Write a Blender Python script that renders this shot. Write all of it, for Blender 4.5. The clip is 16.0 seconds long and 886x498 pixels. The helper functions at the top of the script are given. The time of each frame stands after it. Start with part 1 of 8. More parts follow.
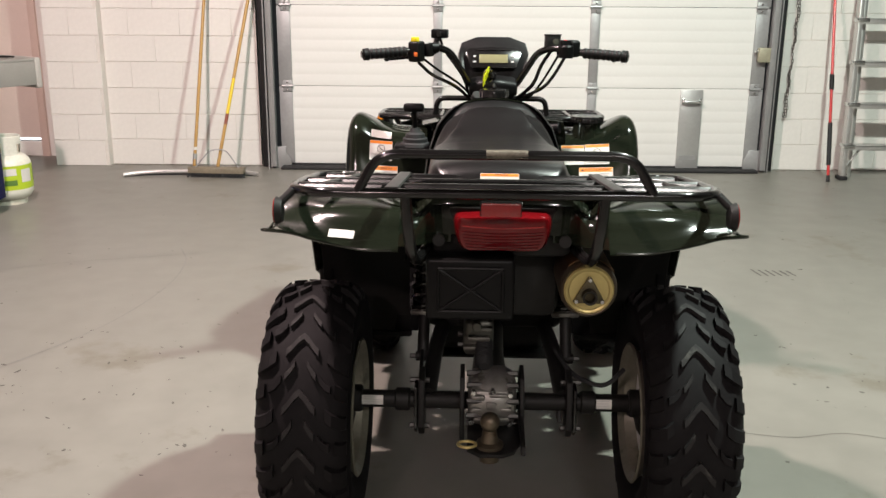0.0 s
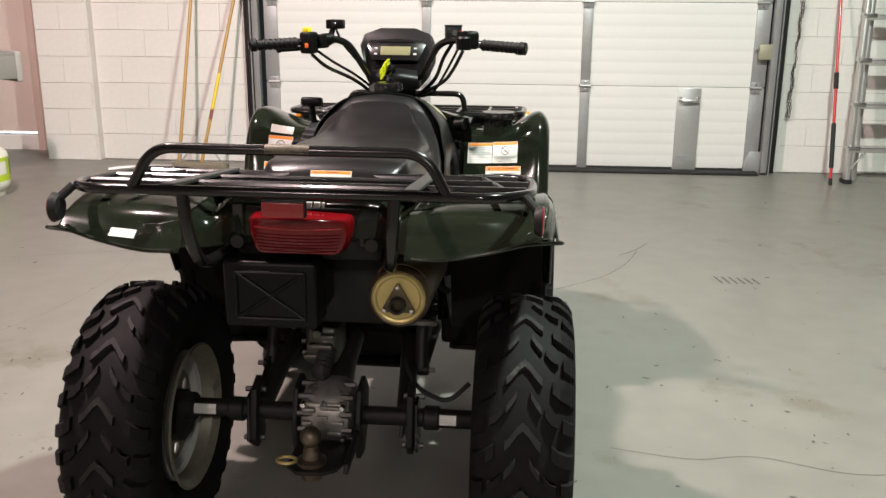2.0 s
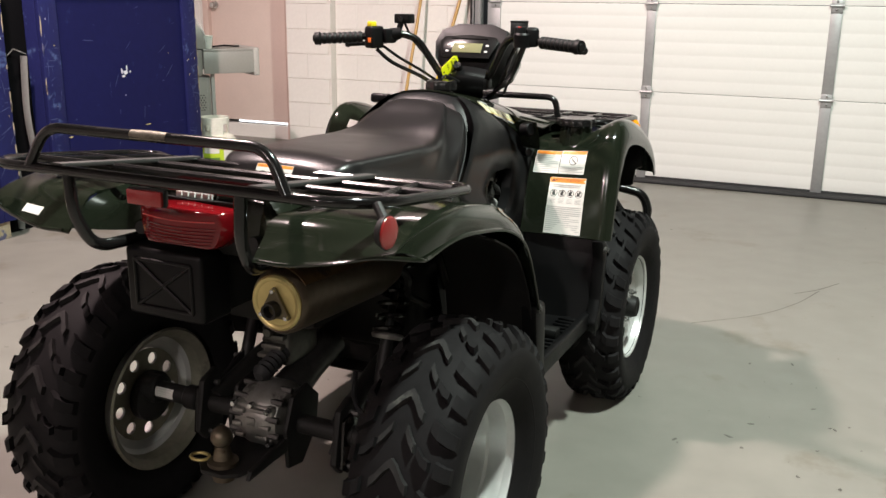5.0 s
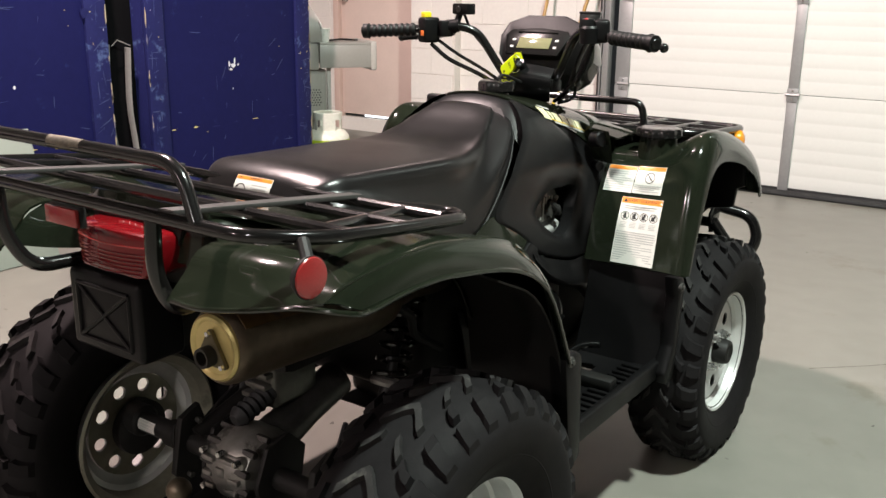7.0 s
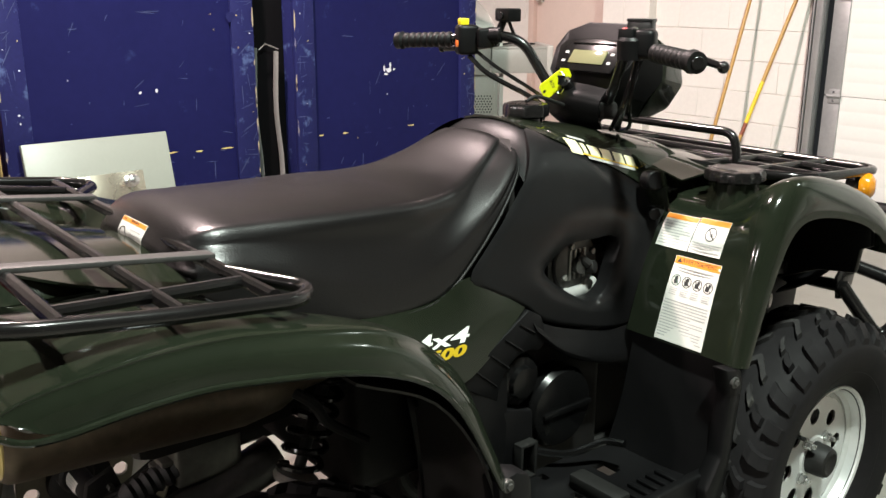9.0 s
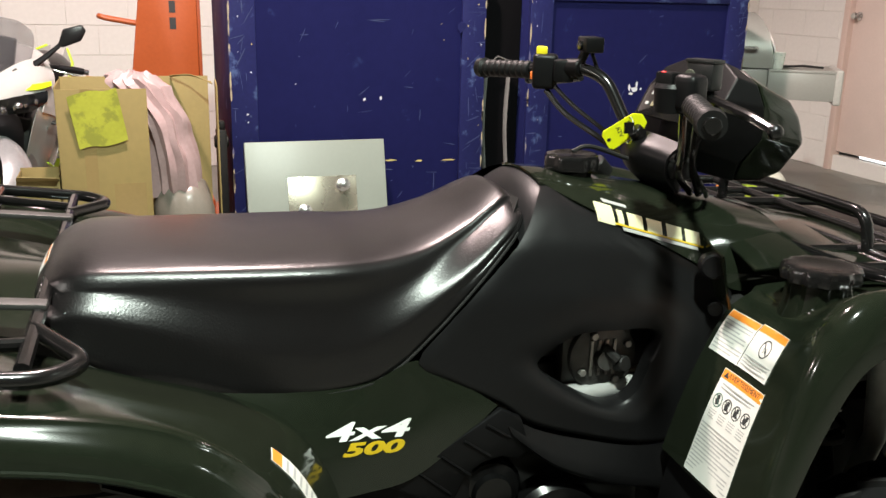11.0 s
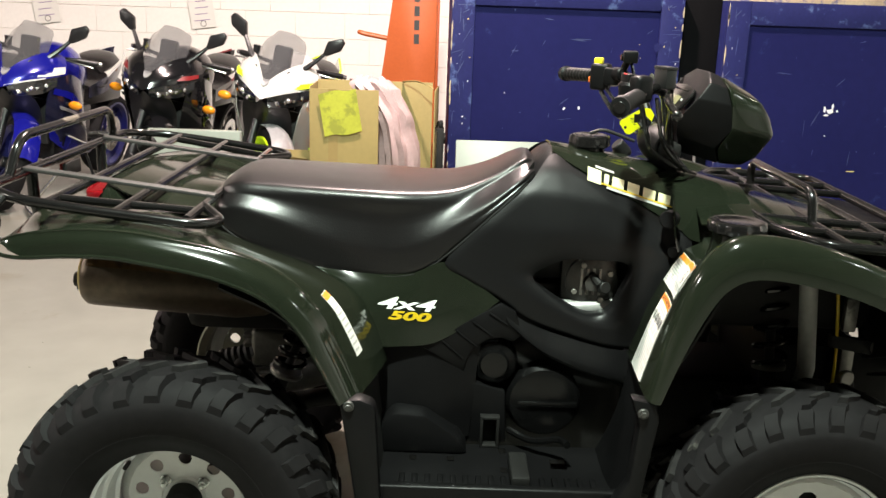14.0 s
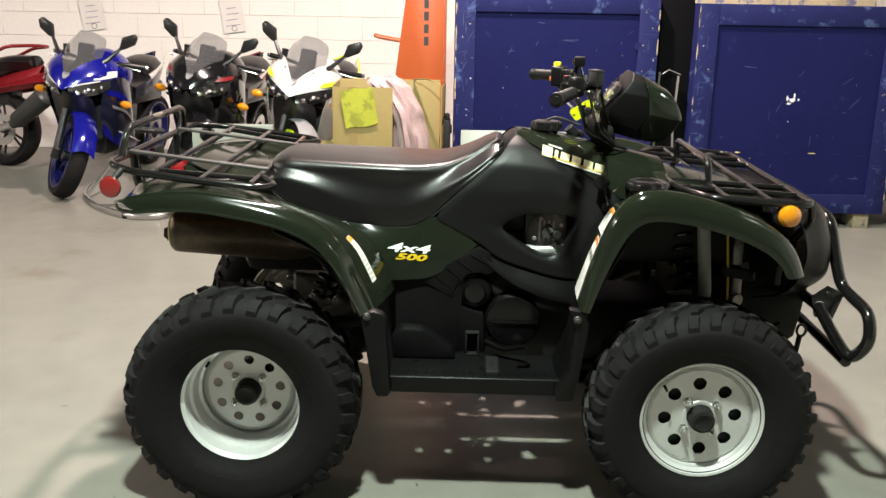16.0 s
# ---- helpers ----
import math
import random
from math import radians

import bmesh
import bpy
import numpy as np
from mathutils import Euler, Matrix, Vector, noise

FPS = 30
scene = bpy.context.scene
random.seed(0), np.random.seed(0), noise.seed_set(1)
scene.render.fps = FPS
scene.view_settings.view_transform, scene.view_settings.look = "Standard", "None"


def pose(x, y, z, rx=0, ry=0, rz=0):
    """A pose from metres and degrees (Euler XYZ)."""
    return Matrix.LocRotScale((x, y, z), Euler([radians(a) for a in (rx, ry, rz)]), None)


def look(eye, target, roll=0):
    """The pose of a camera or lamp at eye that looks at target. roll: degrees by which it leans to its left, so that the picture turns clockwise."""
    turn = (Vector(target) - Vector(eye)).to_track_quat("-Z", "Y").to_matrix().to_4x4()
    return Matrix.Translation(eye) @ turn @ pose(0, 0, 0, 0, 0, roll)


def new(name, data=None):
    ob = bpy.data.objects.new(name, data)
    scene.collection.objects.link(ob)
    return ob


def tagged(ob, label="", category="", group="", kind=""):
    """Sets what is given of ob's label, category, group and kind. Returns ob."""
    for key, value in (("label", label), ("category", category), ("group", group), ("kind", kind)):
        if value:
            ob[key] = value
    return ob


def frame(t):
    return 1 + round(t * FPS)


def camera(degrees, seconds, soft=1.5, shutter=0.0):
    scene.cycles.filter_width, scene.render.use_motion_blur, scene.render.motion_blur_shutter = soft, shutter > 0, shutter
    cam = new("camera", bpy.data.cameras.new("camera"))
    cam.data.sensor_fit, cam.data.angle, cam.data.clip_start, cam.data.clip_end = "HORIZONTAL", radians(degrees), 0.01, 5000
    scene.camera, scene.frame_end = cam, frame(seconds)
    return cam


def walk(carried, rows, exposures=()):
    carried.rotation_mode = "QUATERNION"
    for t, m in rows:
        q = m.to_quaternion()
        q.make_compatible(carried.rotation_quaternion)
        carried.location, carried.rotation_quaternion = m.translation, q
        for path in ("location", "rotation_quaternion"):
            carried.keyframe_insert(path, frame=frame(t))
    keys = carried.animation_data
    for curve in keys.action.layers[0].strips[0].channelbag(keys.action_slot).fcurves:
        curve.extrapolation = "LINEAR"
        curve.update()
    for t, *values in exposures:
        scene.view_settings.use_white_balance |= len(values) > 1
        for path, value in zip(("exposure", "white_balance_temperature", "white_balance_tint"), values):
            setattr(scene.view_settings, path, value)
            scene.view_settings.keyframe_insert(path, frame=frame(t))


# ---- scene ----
cam = camera(51.6, 16.0)
PATH = [
    (0, (-0.133, -2.198, 1.358), (-0.154, -0.272, 0.82), 0.4),
    (0.5, (-0.015, -2.169, 1.36), (-0.036, -0.243, 0.82), 0.3),
    (1, (0.125, -2.137, 1.358), (0.098, -0.211, 0.82), 0.3),
    (1.5, (0.25, -2.11, 1.347), (0.182, -0.185, 0.807), 0.4),
    (2, (0.392, -2.023, 1.329), (0.252, -0.103, 0.788), 0.4),
    (2.5, (0.528, -1.967, 1.317), (0.288, -0.055, 0.781), 0.4),
    (3, (0.678, -1.935, 1.323), (0.275, -0.05, 0.789), 0.5),
    (3.5, (0.837, -1.886, 1.32), (0.288, -0.039, 0.784), 0.5),
    (3.7, (0.883, -1.847, 1.315), (0.296, -0.011, 0.78), 0.5),
    (5.8, (1.255, -1.515, 1.274), (0.34, 0.181, 0.738), 0.7),
    (6, (1.269, -1.475, 1.27), (0.319, 0.201, 0.731), 0.7),
    (6.5, (1.244, -1.329, 1.269), (0.217, 0.299, 0.727), 0.8),
    (7, (1.23, -1.172, 1.271), (0.151, 0.423, 0.729), 0.7),
    (7.5, (1.251, -1.012, 1.264), (0.101, 0.533, 0.725), 0.6),
    (8, (1.303, -0.864, 1.273), (0.021, 0.574, 0.736), 0.7),
    (8.5, (1.344, -0.695, 1.264), (-0.042, 0.642, 0.724), 0.8),
    (8.7, (1.352, -0.616, 1.269), (-0.065, 0.688, 0.729), 0.6),
    (10.8, (1.427, 0.104, 1.333), (-0.362, 0.8, 0.772), 0.6),
    (11, (1.414, 0.161, 1.318), (-0.403, 0.794, 0.774), 1.4),
    (11.5, (1.404, 0.296, 1.311), (-0.468, 0.75, 0.773), 1.7),
    (12, (1.455, 0.422, 1.306), (-0.455, 0.68, 0.773), 1.6),
    (12.5, (1.591, 0.46, 1.321), (-0.332, 0.599, 0.789), 1.5),
    (13, (1.768, 0.456, 1.324), (-0.158, 0.562, 0.793), 1.4),
    (13.5, (1.943, 0.466, 1.334), (0.016, 0.554, 0.809), 1.6),
    (14, (2.157, 0.497, 1.339), (0.226, 0.542, 0.821), 2.0),
    (14.5, (2.339, 0.513, 1.356), (0.411, 0.509, 0.827), 1.3),
    (15, (2.529, 0.503, 1.352), (0.6, 0.494, 0.823), 1.2),
    (15.5, (2.708, 0.515, 1.394), (0.776, 0.518, 0.866), 1.5),
    (16, (2.876, 0.569, 1.422), (0.947, 0.568, 0.890), 1.0),
]
walk(cam, [(t, look(eye, target, roll)) for t, eye, target, roll in PATH],
     [(0, -0.27, 6500, 9), (3.7, -0.28, 6500, 10), (6, -0.12, 6500, 10), (6.5, -0.05, 6500, 10), (7, -0.13, 6500, 10), (8, -0.10, 6500, 10), (8.7, 0.08, 6500, 9), (10.8, -0.20, 6550, 7), (12, -0.08, 6550, 6), (12.5, 0.02, 6550, 6), (13.5, 0.17, 6600, 5), (14.5, 0.33, 6650, 4), (15.2, 0.20, 6620, 4), (16, 0.17, 6600, 4)])

# ---- world and lamps ----
world = bpy.data.worlds.new("world")
scene.world = world
world.use_nodes = True
world.node_tree.nodes["Background"].inputs[0].default_value = (0.9, 0.95, 1.0, 1)
world.node_tree.nodes["Background"].inputs[1].default_value = 0.02

ROOM_X0, ROOM_X1, ROOM_Y0, ROOM_Y1, ROOM_H = -5.6, 13.0, -13.0, 5.15, 5.2


def bay_lamp_or_fill(x, y, color, watts):
    """A wide downward spot, like a small bulb under a wide shade; no fixture."""
    d = bpy.data.lights.new("bay_lamp_light", "SPOT")
    d.energy, d.color, d.shadow_soft_size = watts, color, 0.10
    d.spot_size, d.spot_blend = radians(164), 0.45
    o = new("bay_lamp_light", d)
    o.location = (x, y, 4.0)
    return o


PINK, GREEN, WHITE = (1.0, 0.775, 0.755), (0.89, 1.0, 0.915), (1.0, 0.94, 0.89)
LAMPS = [
    (-1.80, 0.50, PINK, 1220), (1.60, 0.35, GREEN, 1180),
    # unseen fill from behind; its places and strengths are made up
    (-1.80, -6.80, PINK, 540), (1.60, -6.80, WHITE, 540),
    # weak unseen fills, added to brighten the wall of the big door
    (-1.80, 4.60, PINK, 40), (1.60, 4.60, GREEN, 40),
]
for lx, ly, lc, lw in LAMPS:
    bay_lamp_or_fill(lx, ly, lc, lw)

# ---- materials ----
def surface(name, color, rough=0.5, metal=0.0, var=0.12, scale=6.0, fine=60.0, bump=0.0, bump_scale=120.0,
            second=None, amount=0.0, patch=3.0, coat=0.0, rough_var=0.1, spec=0.5, emit=None):
    """A painted, moulded or metal surface: two scales of tone, uneven gloss, fine relief."""
    m = bpy.data.materials.new(name)
    m.use_nodes = True
    t = m.node_tree
    n, l = t.nodes, t.links
    b = n["Principled BSDF"]
    geo = n.new("ShaderNodeTexCoord")
    big, small = n.new("ShaderNodeTexNoise"), n.new("ShaderNodeTexNoise")
    big.inputs["Scale"].default_value, big.inputs["Detail"].default_value = scale, 5
    small.inputs["Scale"].default_value, small.inputs["Detail"].default_value = fine, 3
    for k in (big, small):
        l.new(geo.outputs["Object"], k.inputs["Vector"])
    mix = n.new("ShaderNodeMath")
    mix.operation = "MULTIPLY_ADD"
    l.new(small.outputs["Fac"], mix.inputs[0])
    mix.inputs[1].default_value = 0.45
    half = n.new("ShaderNodeMath")
    half.operation = "MULTIPLY"
    l.new(big.outputs["Fac"], half.inputs[0])
    half.inputs[1].default_value = 0.55
    l.new(half.outputs[0], mix.inputs[2])
    ramp = n.new("ShaderNodeMapRange")
    ramp.inputs["From Min"].default_value, ramp.inputs["From Max"].default_value = 0.3, 0.7
    ramp.inputs["To Min"].default_value, ramp.inputs["To Max"].default_value = 1 - var, 1 + var
    l.new(mix.outputs[0], ramp.inputs["Value"])
    tone = n.new("ShaderNodeVectorMath")
    tone.operation = "SCALE"
    tone.inputs[0].default_value = color
    l.new(ramp.outputs[0], tone.inputs["Scale"])
    out = tone.outputs[0]
    if second:
        wear = n.new("ShaderNodeTexNoise")
        wear.inputs["Scale"].default_value, wear.inputs["Detail"].default_value = patch, 8
        wear.inputs["Roughness"].default_value = 0.65
        l.new(geo.outputs["Object"], wear.inputs["Vector"])
        step = n.new("ShaderNodeMapRange")
        step.inputs["From Min"].default_value, step.inputs["From Max"].default_value = 0.72 - amount, 0.80 - amount
        l.new(wear.outputs["Fac"], step.inputs["Value"])
        two = n.new("ShaderNodeMix")
        two.data_type = "RGBA"
        l.new(step.outputs[0], two.inputs["Factor"])
        l.new(out, two.inputs["A"])
        two.inputs["B"].default_value = (*second, 1)
        out = two.outputs["Result"]
    l.new(out, b.inputs["Base Color"])
    rr = n.new("ShaderNodeMapRange")
    rr.inputs["From Min"].default_value, rr.inputs["From Max"].default_value = 0.3, 0.7
    rr.inputs["To Min"].default_value = max(0.02, rough * (1 - rough_var))
    rr.inputs["To Max"].default_value = min(1.0, rough * (1 + rough_var))
    l.new(big.outputs["Fac"], rr.inputs["Value"])
    l.new(rr.outputs[0], b.inputs["Roughness"])
    b.inputs["Metallic"].default_value = metal
    b.inputs["Specular IOR Level"].default_value = spec
    b.inputs["Coat Weight"].default_value = coat
    b.inputs["Coat Roughness"].default_value = 0.08
    if bump:
        bn = n.new("ShaderNodeTexNoise")
        bn.inputs["Scale"].default_value, bn.inputs["Detail"].default_value = bump_scale, 3
        l.new(geo.outputs["Object"], bn.inputs["Vector"])
        bb = n.new("ShaderNodeBump")
        bb.inputs["Strength"].default_value, bb.inputs["Distance"].default_value = bump, 0.0012
        l.new(bn.outputs["Fac"], bb.inputs["Height"])
        l.new(bb.outputs[0], b.inputs["Normal"])
    if emit:
        b.inputs["Emission Color"].default_value, b.inputs["Emission Strength"].default_value = (*emit[:3], 1), emit[3]
    return m


def glassy(name, color, rough=0.02, ior=1.45, alpha=0.2):
    """Thin tinted plastic: part clear, part gloss."""
    m = bpy.data.materials.new(name)
    m.use_nodes = True
    t = m.node_tree
    n, l = t.nodes, t.links
    b = n["Principled BSDF"]
    b.inputs["Base Color"].default_value = (*color, 1)
    b.inputs["Roughness"].default_value = rough
    b.inputs["IOR"].default_value = ior
    b.inputs["Alpha"].default_value = alpha
    return m


GREEN_PAINT = surface("green_plastic", (0.0102, 0.0128, 0.0080), 0.115, var=0.18, scale=3, coat=0.0, rough_var=0.45, bump=0.01, bump_scale=300, spec=0.5)
BLACK_MATT = surface("black_moulded_plastic", (0.0047, 0.0045, 0.0048), 0.40, var=0.2, bump=0.10, bump_scale=900, rough_var=0.2, spec=0.17)
ENGINE_BLACK = surface("black_engine_paint", (0.0035, 0.0034, 0.0035), 0.20, var=0.3, rough_var=0.4, spec=0.30)
COVER_BLACK = surface("satin_black_cover", (0.0074, 0.0072, 0.0076), 0.38, var=0.14, bump=0.14, bump_scale=900, rough_var=0.15, spec=0.19)
BLACK_DULL = surface("black_dusty_plastic", (0.0120, 0.0115, 0.0110), 0.55, var=0.3, bump=0.15, bump_scale=500, second=(0.020, 0.019, 0.017), amount=0.06, spec=0.25)
BLACK_GLOSS = surface("black_powder_coat", (0.0072, 0.0066, 0.0066), 0.18, var=0.2, coat=0.08, rough_var=0.4, bump=0.03, bump_scale=250)
VINYL = surface("black_vinyl", (0.0068, 0.0060, 0.0062), 0.31, var=0.12, bump=0.28, bump_scale=300, rough_var=0.10, spec=0.45)
RUBBER = surface("tyre_rubber", (0.0092, 0.0082, 0.0088), 0.70, var=0.3, scale=9, bump=0.2, bump_scale=260, second=(0.020, 0.019, 0.018), amount=0.04, patch=11, spec=0.14)
LUG = surface("worn_tread_rubber", (0.021, 0.0195, 0.0195), 0.66, var=0.4, scale=14, bump=0.25, bump_scale=260, second=(0.075, 0.071, 0.064), amount=0.13, patch=14, spec=0.2)
STEEL = surface("silver_wheel_paint", (0.62, 0.62, 0.61), 0.34, 0.35, var=0.06, second=(0.35, 0.34, 0.32), amount=0.02, patch=9)
STEEL_IN = surface("dusty_wheel_back", (0.25, 0.235, 0.185), 0.5, 0.4, var=0.2, second=(0.15, 0.14, 0.11), amount=0.12, patch=12)
ALLOY = surface("cast_alloy", (0.28, 0.27, 0.25), 0.42, 0.7, var=0.25, scale=14, bump=0.25, bump_scale=150, second=(0.12, 0.11, 0.10), amount=0.14, patch=14)
BRIGHT = surface("bright_steel", (0.65, 0.65, 0.64), 0.25, 0.95, var=0.1)
CAST_DARK = surface("dark_cast_metal", (0.07, 0.068, 0.064), 0.45, 0.6, var=0.3, scale=14, bump=0.25, bump_scale=150, second=(0.03, 0.028, 0.026), amount=0.14, patch=14)
BRASS = surface("gold_plated_steel", (0.52, 0.42, 0.17), 0.36, 0.55, var=0.12, second=(0.26, 0.19, 0.08), amount=0.06, patch=14)
HEAT = surface("heat_browned_steel", (0.105, 0.080, 0.056), 0.42, 0.6, var=0.35, scale=8, second=(0.20, 0.12, 0.05), amount=0.14, patch=6)
RED_LENS = surface("red_lens", (0.120, 0.003, 0.005), 0.10, var=0.1, coat=0.15)
RED_DARK = surface("dark_red_lens", (0.085, 0.0024, 0.0044), 0.14, var=0.1, coat=0.15)
RED_REFLECT = surface("red_reflector", (0.24, 0.018, 0.018), 0.2, var=0.15, fine=300, bump=0.3, bump_scale=420, coat=0.4)
AMBER = surface("amber_lens", (0.62, 0.22, 0.008), 0.14, var=0.12, coat=0.5)
PAPER = surface("white_label", (0.64, 0.63, 0.59), 0.42, var=0.04)
ORANGE_INK = surface("orange_ink", (0.80, 0.25, 0.03), 0.42, var=0.05)
BLACK_INK = surface("black_ink", (0.03, 0.03, 0.03), 0.5, var=0.05)
GREY_INK = surface("grey_ink", (0.36, 0.36, 0.35), 0.5, var=0.05)
PAPER_PRINT = surface("faded_print", (0.55, 0.54, 0.52), 0.5, var=0.05)
WHITE_INK = surface("white_decal", (0.85, 0.85, 0.82), 0.3, var=0.03)
YELLOW_INK = surface("yellow_decal", (0.62, 0.42, 0.015), 0.3, var=0.04)
YELLOW_TAG = surface("yellow_tag", (0.82, 0.84, 0.01), 0.4, var=0.05)
LCD = surface("lcd_glass", (0.19, 0.18, 0.10), 0.07, var=0.05, coat=0.5)
RED_PLASTIC = surface("red_plastic", (0.55, 0.02, 0.02), 0.35)
WORN_METAL = surface("worn_bare_metal", (0.16, 0.14, 0.11), 0.5, 0.6, var=0.5, fine=140, second=(0.50, 0.46, 0.40), amount=0.14, patch=30)

FLOOR = surface("painted_concrete_floor", (0.196, 0.190, 0.166), 0.40, var=0.12, scale=0.9, fine=7, second=(0.158, 0.146, 0.118), amount=0.14, patch=1.6, rough_var=0.25, bump=0.05, bump_scale=35, spec=0.34)
BLOCK = surface("white_painted_block", (0.72, 0.70, 0.66), 0.55, var=0.05, scale=2.2, fine=40, bump=0.35, bump_scale=60, second=(0.70, 0.66, 0.60), amount=0.02, patch=3)
MORTAR = surface("painted_joint", (0.66, 0.63, 0.585), 0.7, var=0.08)
# unseen upper wall: this grey is picked to cut bounce and darken reflections
UPPER = surface("unseen_upper_grey", (0.24, 0.235, 0.225), 0.7, var=0.06)
CEIL = surface("grey_steel_ceiling", (0.11, 0.11, 0.11), 0.8, var=0.05)
DOOR_WHITE = surface("white_door_panel", (0.71, 0.705, 0.675), 0.42, var=0.025, scale=1.4, bump=0.12, bump_scale=180)
DOOR_GREY = surface("grey_galvanised_strip", (0.36, 0.36, 0.36), 0.42, 0.5, var=0.1, second=(0.25, 0.25, 0.25), amount=0.06)
SEAL = surface("black_rubber_seal", (0.012, 0.012, 0.013), 0.7, var=0.2)
BLUE = surface("blue_painted_wood", (0.0092, 0.0102, 0.058), 0.55, var=0.10, scale=1.5, fine=24, bump=0.2, bump_scale=60, second=(0.019, 0.027, 0.098), amount=0.09, patch=7, spec=0.06)
BLUE_WORN = surface("worn_blue_edge", (0.0135, 0.0155, 0.074), 0.55, var=0.15, bump=0.25, bump_scale=70, second=(0.060, 0.088, 0.20), amount=0.14, patch=9, spec=0.10)
RAW_WOOD = surface("bare_plywood_edge", (0.36, 0.30, 0.20), 0.7, var=0.3, fine=90, second=(0.10, 0.10, 0.18), amount=0.2, patch=12)
CHIP_WHITE = surface("white_chipped_patch", (0.66, 0.67, 0.72), 0.6, var=0.1)
CHIP_YELLOW = surface("yellow_wood_chip", (0.52, 0.42, 0.16), 0.7, var=0.2)
CARD = surface("brown_cardboard", (0.235, 0.178, 0.062), 0.72, var=0.09, scale=3, fine=30, bump=0.1, bump_scale=90)
CARD_IN = surface("cardboard_inside", (0.27, 0.21, 0.08), 0.75, var=0.08)
TAPE = surface("clear_brown_tape", (0.26, 0.19, 0.08), 0.2, var=0.06)
ORANGE = surface("orange_machine_paint", (0.36, 0.075, 0.018), 0.42, var=0.1, second=(0.28, 0.06, 0.02), amount=0.06)
WHITE_PANEL = surface("white_laminate", (0.235, 0.27, 0.235), 0.38, var=0.03)
PINK_BAG = surface("pink_plastic_bag", (0.40, 0.285, 0.285), 0.35, var=0.14, bump=0.6, bump_scale=40)
WOOD_POLE = surface("varnished_handle_wood", (0.42, 0.25, 0.07), 0.4, var=0.16, scale=2, fine=80)
ALU = surface("aluminium", (0.62, 0.61, 0.59), 0.34, 0.75, var=0.1, second=(0.45, 0.44, 0.42), amount=0.06)
GRILL_GREY = surface("grey_enamel", (0.30, 0.295, 0.27), 0.42, 0.15, var=0.06)

# ---- mesh helpers ----
from mathutils.bvhtree import BVHTree


def mesh_of(bm, name, material, sharp=35):
    bmesh.ops.recalc_face_normals(bm, faces=bm.faces)
    me = bpy.data.meshes.new(name)
    bm.to_mesh(me)
    bm.free()
    for p in me.polygons:
        p.use_smooth = True
    me.set_sharp_from_angle(angle=radians(sharp))
    mats = material if isinstance(material, (list, tuple)) else [material]
    for m in mats:
        me.materials.append(m)
    return me


def part(name, bm, material, parent=None, label="", sharp=35):
    """Links a bmesh as one mesh object, under a thing or a part if one is given."""
    ob = new(name, mesh_of(bm, name, material, sharp))
    if parent is not None:
        ob.parent = parent
    return tagged(ob, label)


def thing(name, label, category, m=None, group="", kind=""):
    ob = new(name)
    ob.empty_display_size = 0.1
    if m is not None:
        ob.matrix_basis = m
    return tagged(ob, label, category, group, kind)


def join(*bms):
    """All of them in the first one."""
    a = bms[0]
    for b in bms[1:]:
        me = bpy.data.meshes.new("t")
        b.to_mesh(me)
        b.free()
        a.from_mesh(me)
        bpy.data.meshes.remove(me)
    return a


def moved(bm, m):
    bmesh.ops.transform(bm, matrix=m, verts=bm.verts)
    return bm


def mirrored(bm):
    bmesh.ops.scale(bm, vec=(-1, 1, 1), verts=bm.verts)
    bmesh.ops.reverse_faces(bm, faces=bm.faces)
    return bm


def block(x0, x1, y0, y1, z0, z1, bevel=0.004, seg=2):
    bm = bmesh.new()
    bmesh.ops.create_cube(bm, size=1)
    for v in bm.verts:
        v.co = Vector((x0 if v.co.x < 0 else x1, y0 if v.co.y < 0 else y1, z0 if v.co.z < 0 else z1))
    if bevel:
        bmesh.ops.bevel(bm, geom=list(bm.edges), offset=bevel, segments=seg, profile=0.5, affect="EDGES")
    return bm


def fillet(pts, rad, n=5, closed=False):
    """Rounds the corners of a path."""
    pts = [Vector(p) for p in pts]
    out, k = [], len(pts)
    for i, p in enumerate(pts):
        if not closed and i in (0, k - 1):
            out.append(p)
            continue
        a, b = pts[i - 1] - p, pts[(i + 1) % k] - p
        r = min(rad, a.length * 0.45, b.length * 0.45)
        a, b = p + a.normalized() * r, p + b.normalized() * r
        for j in range(n + 1):
            s = j / n
            out.append(a * (1 - s) ** 2 + p * (2 * s * (1 - s)) + b * s ** 2)
    return out


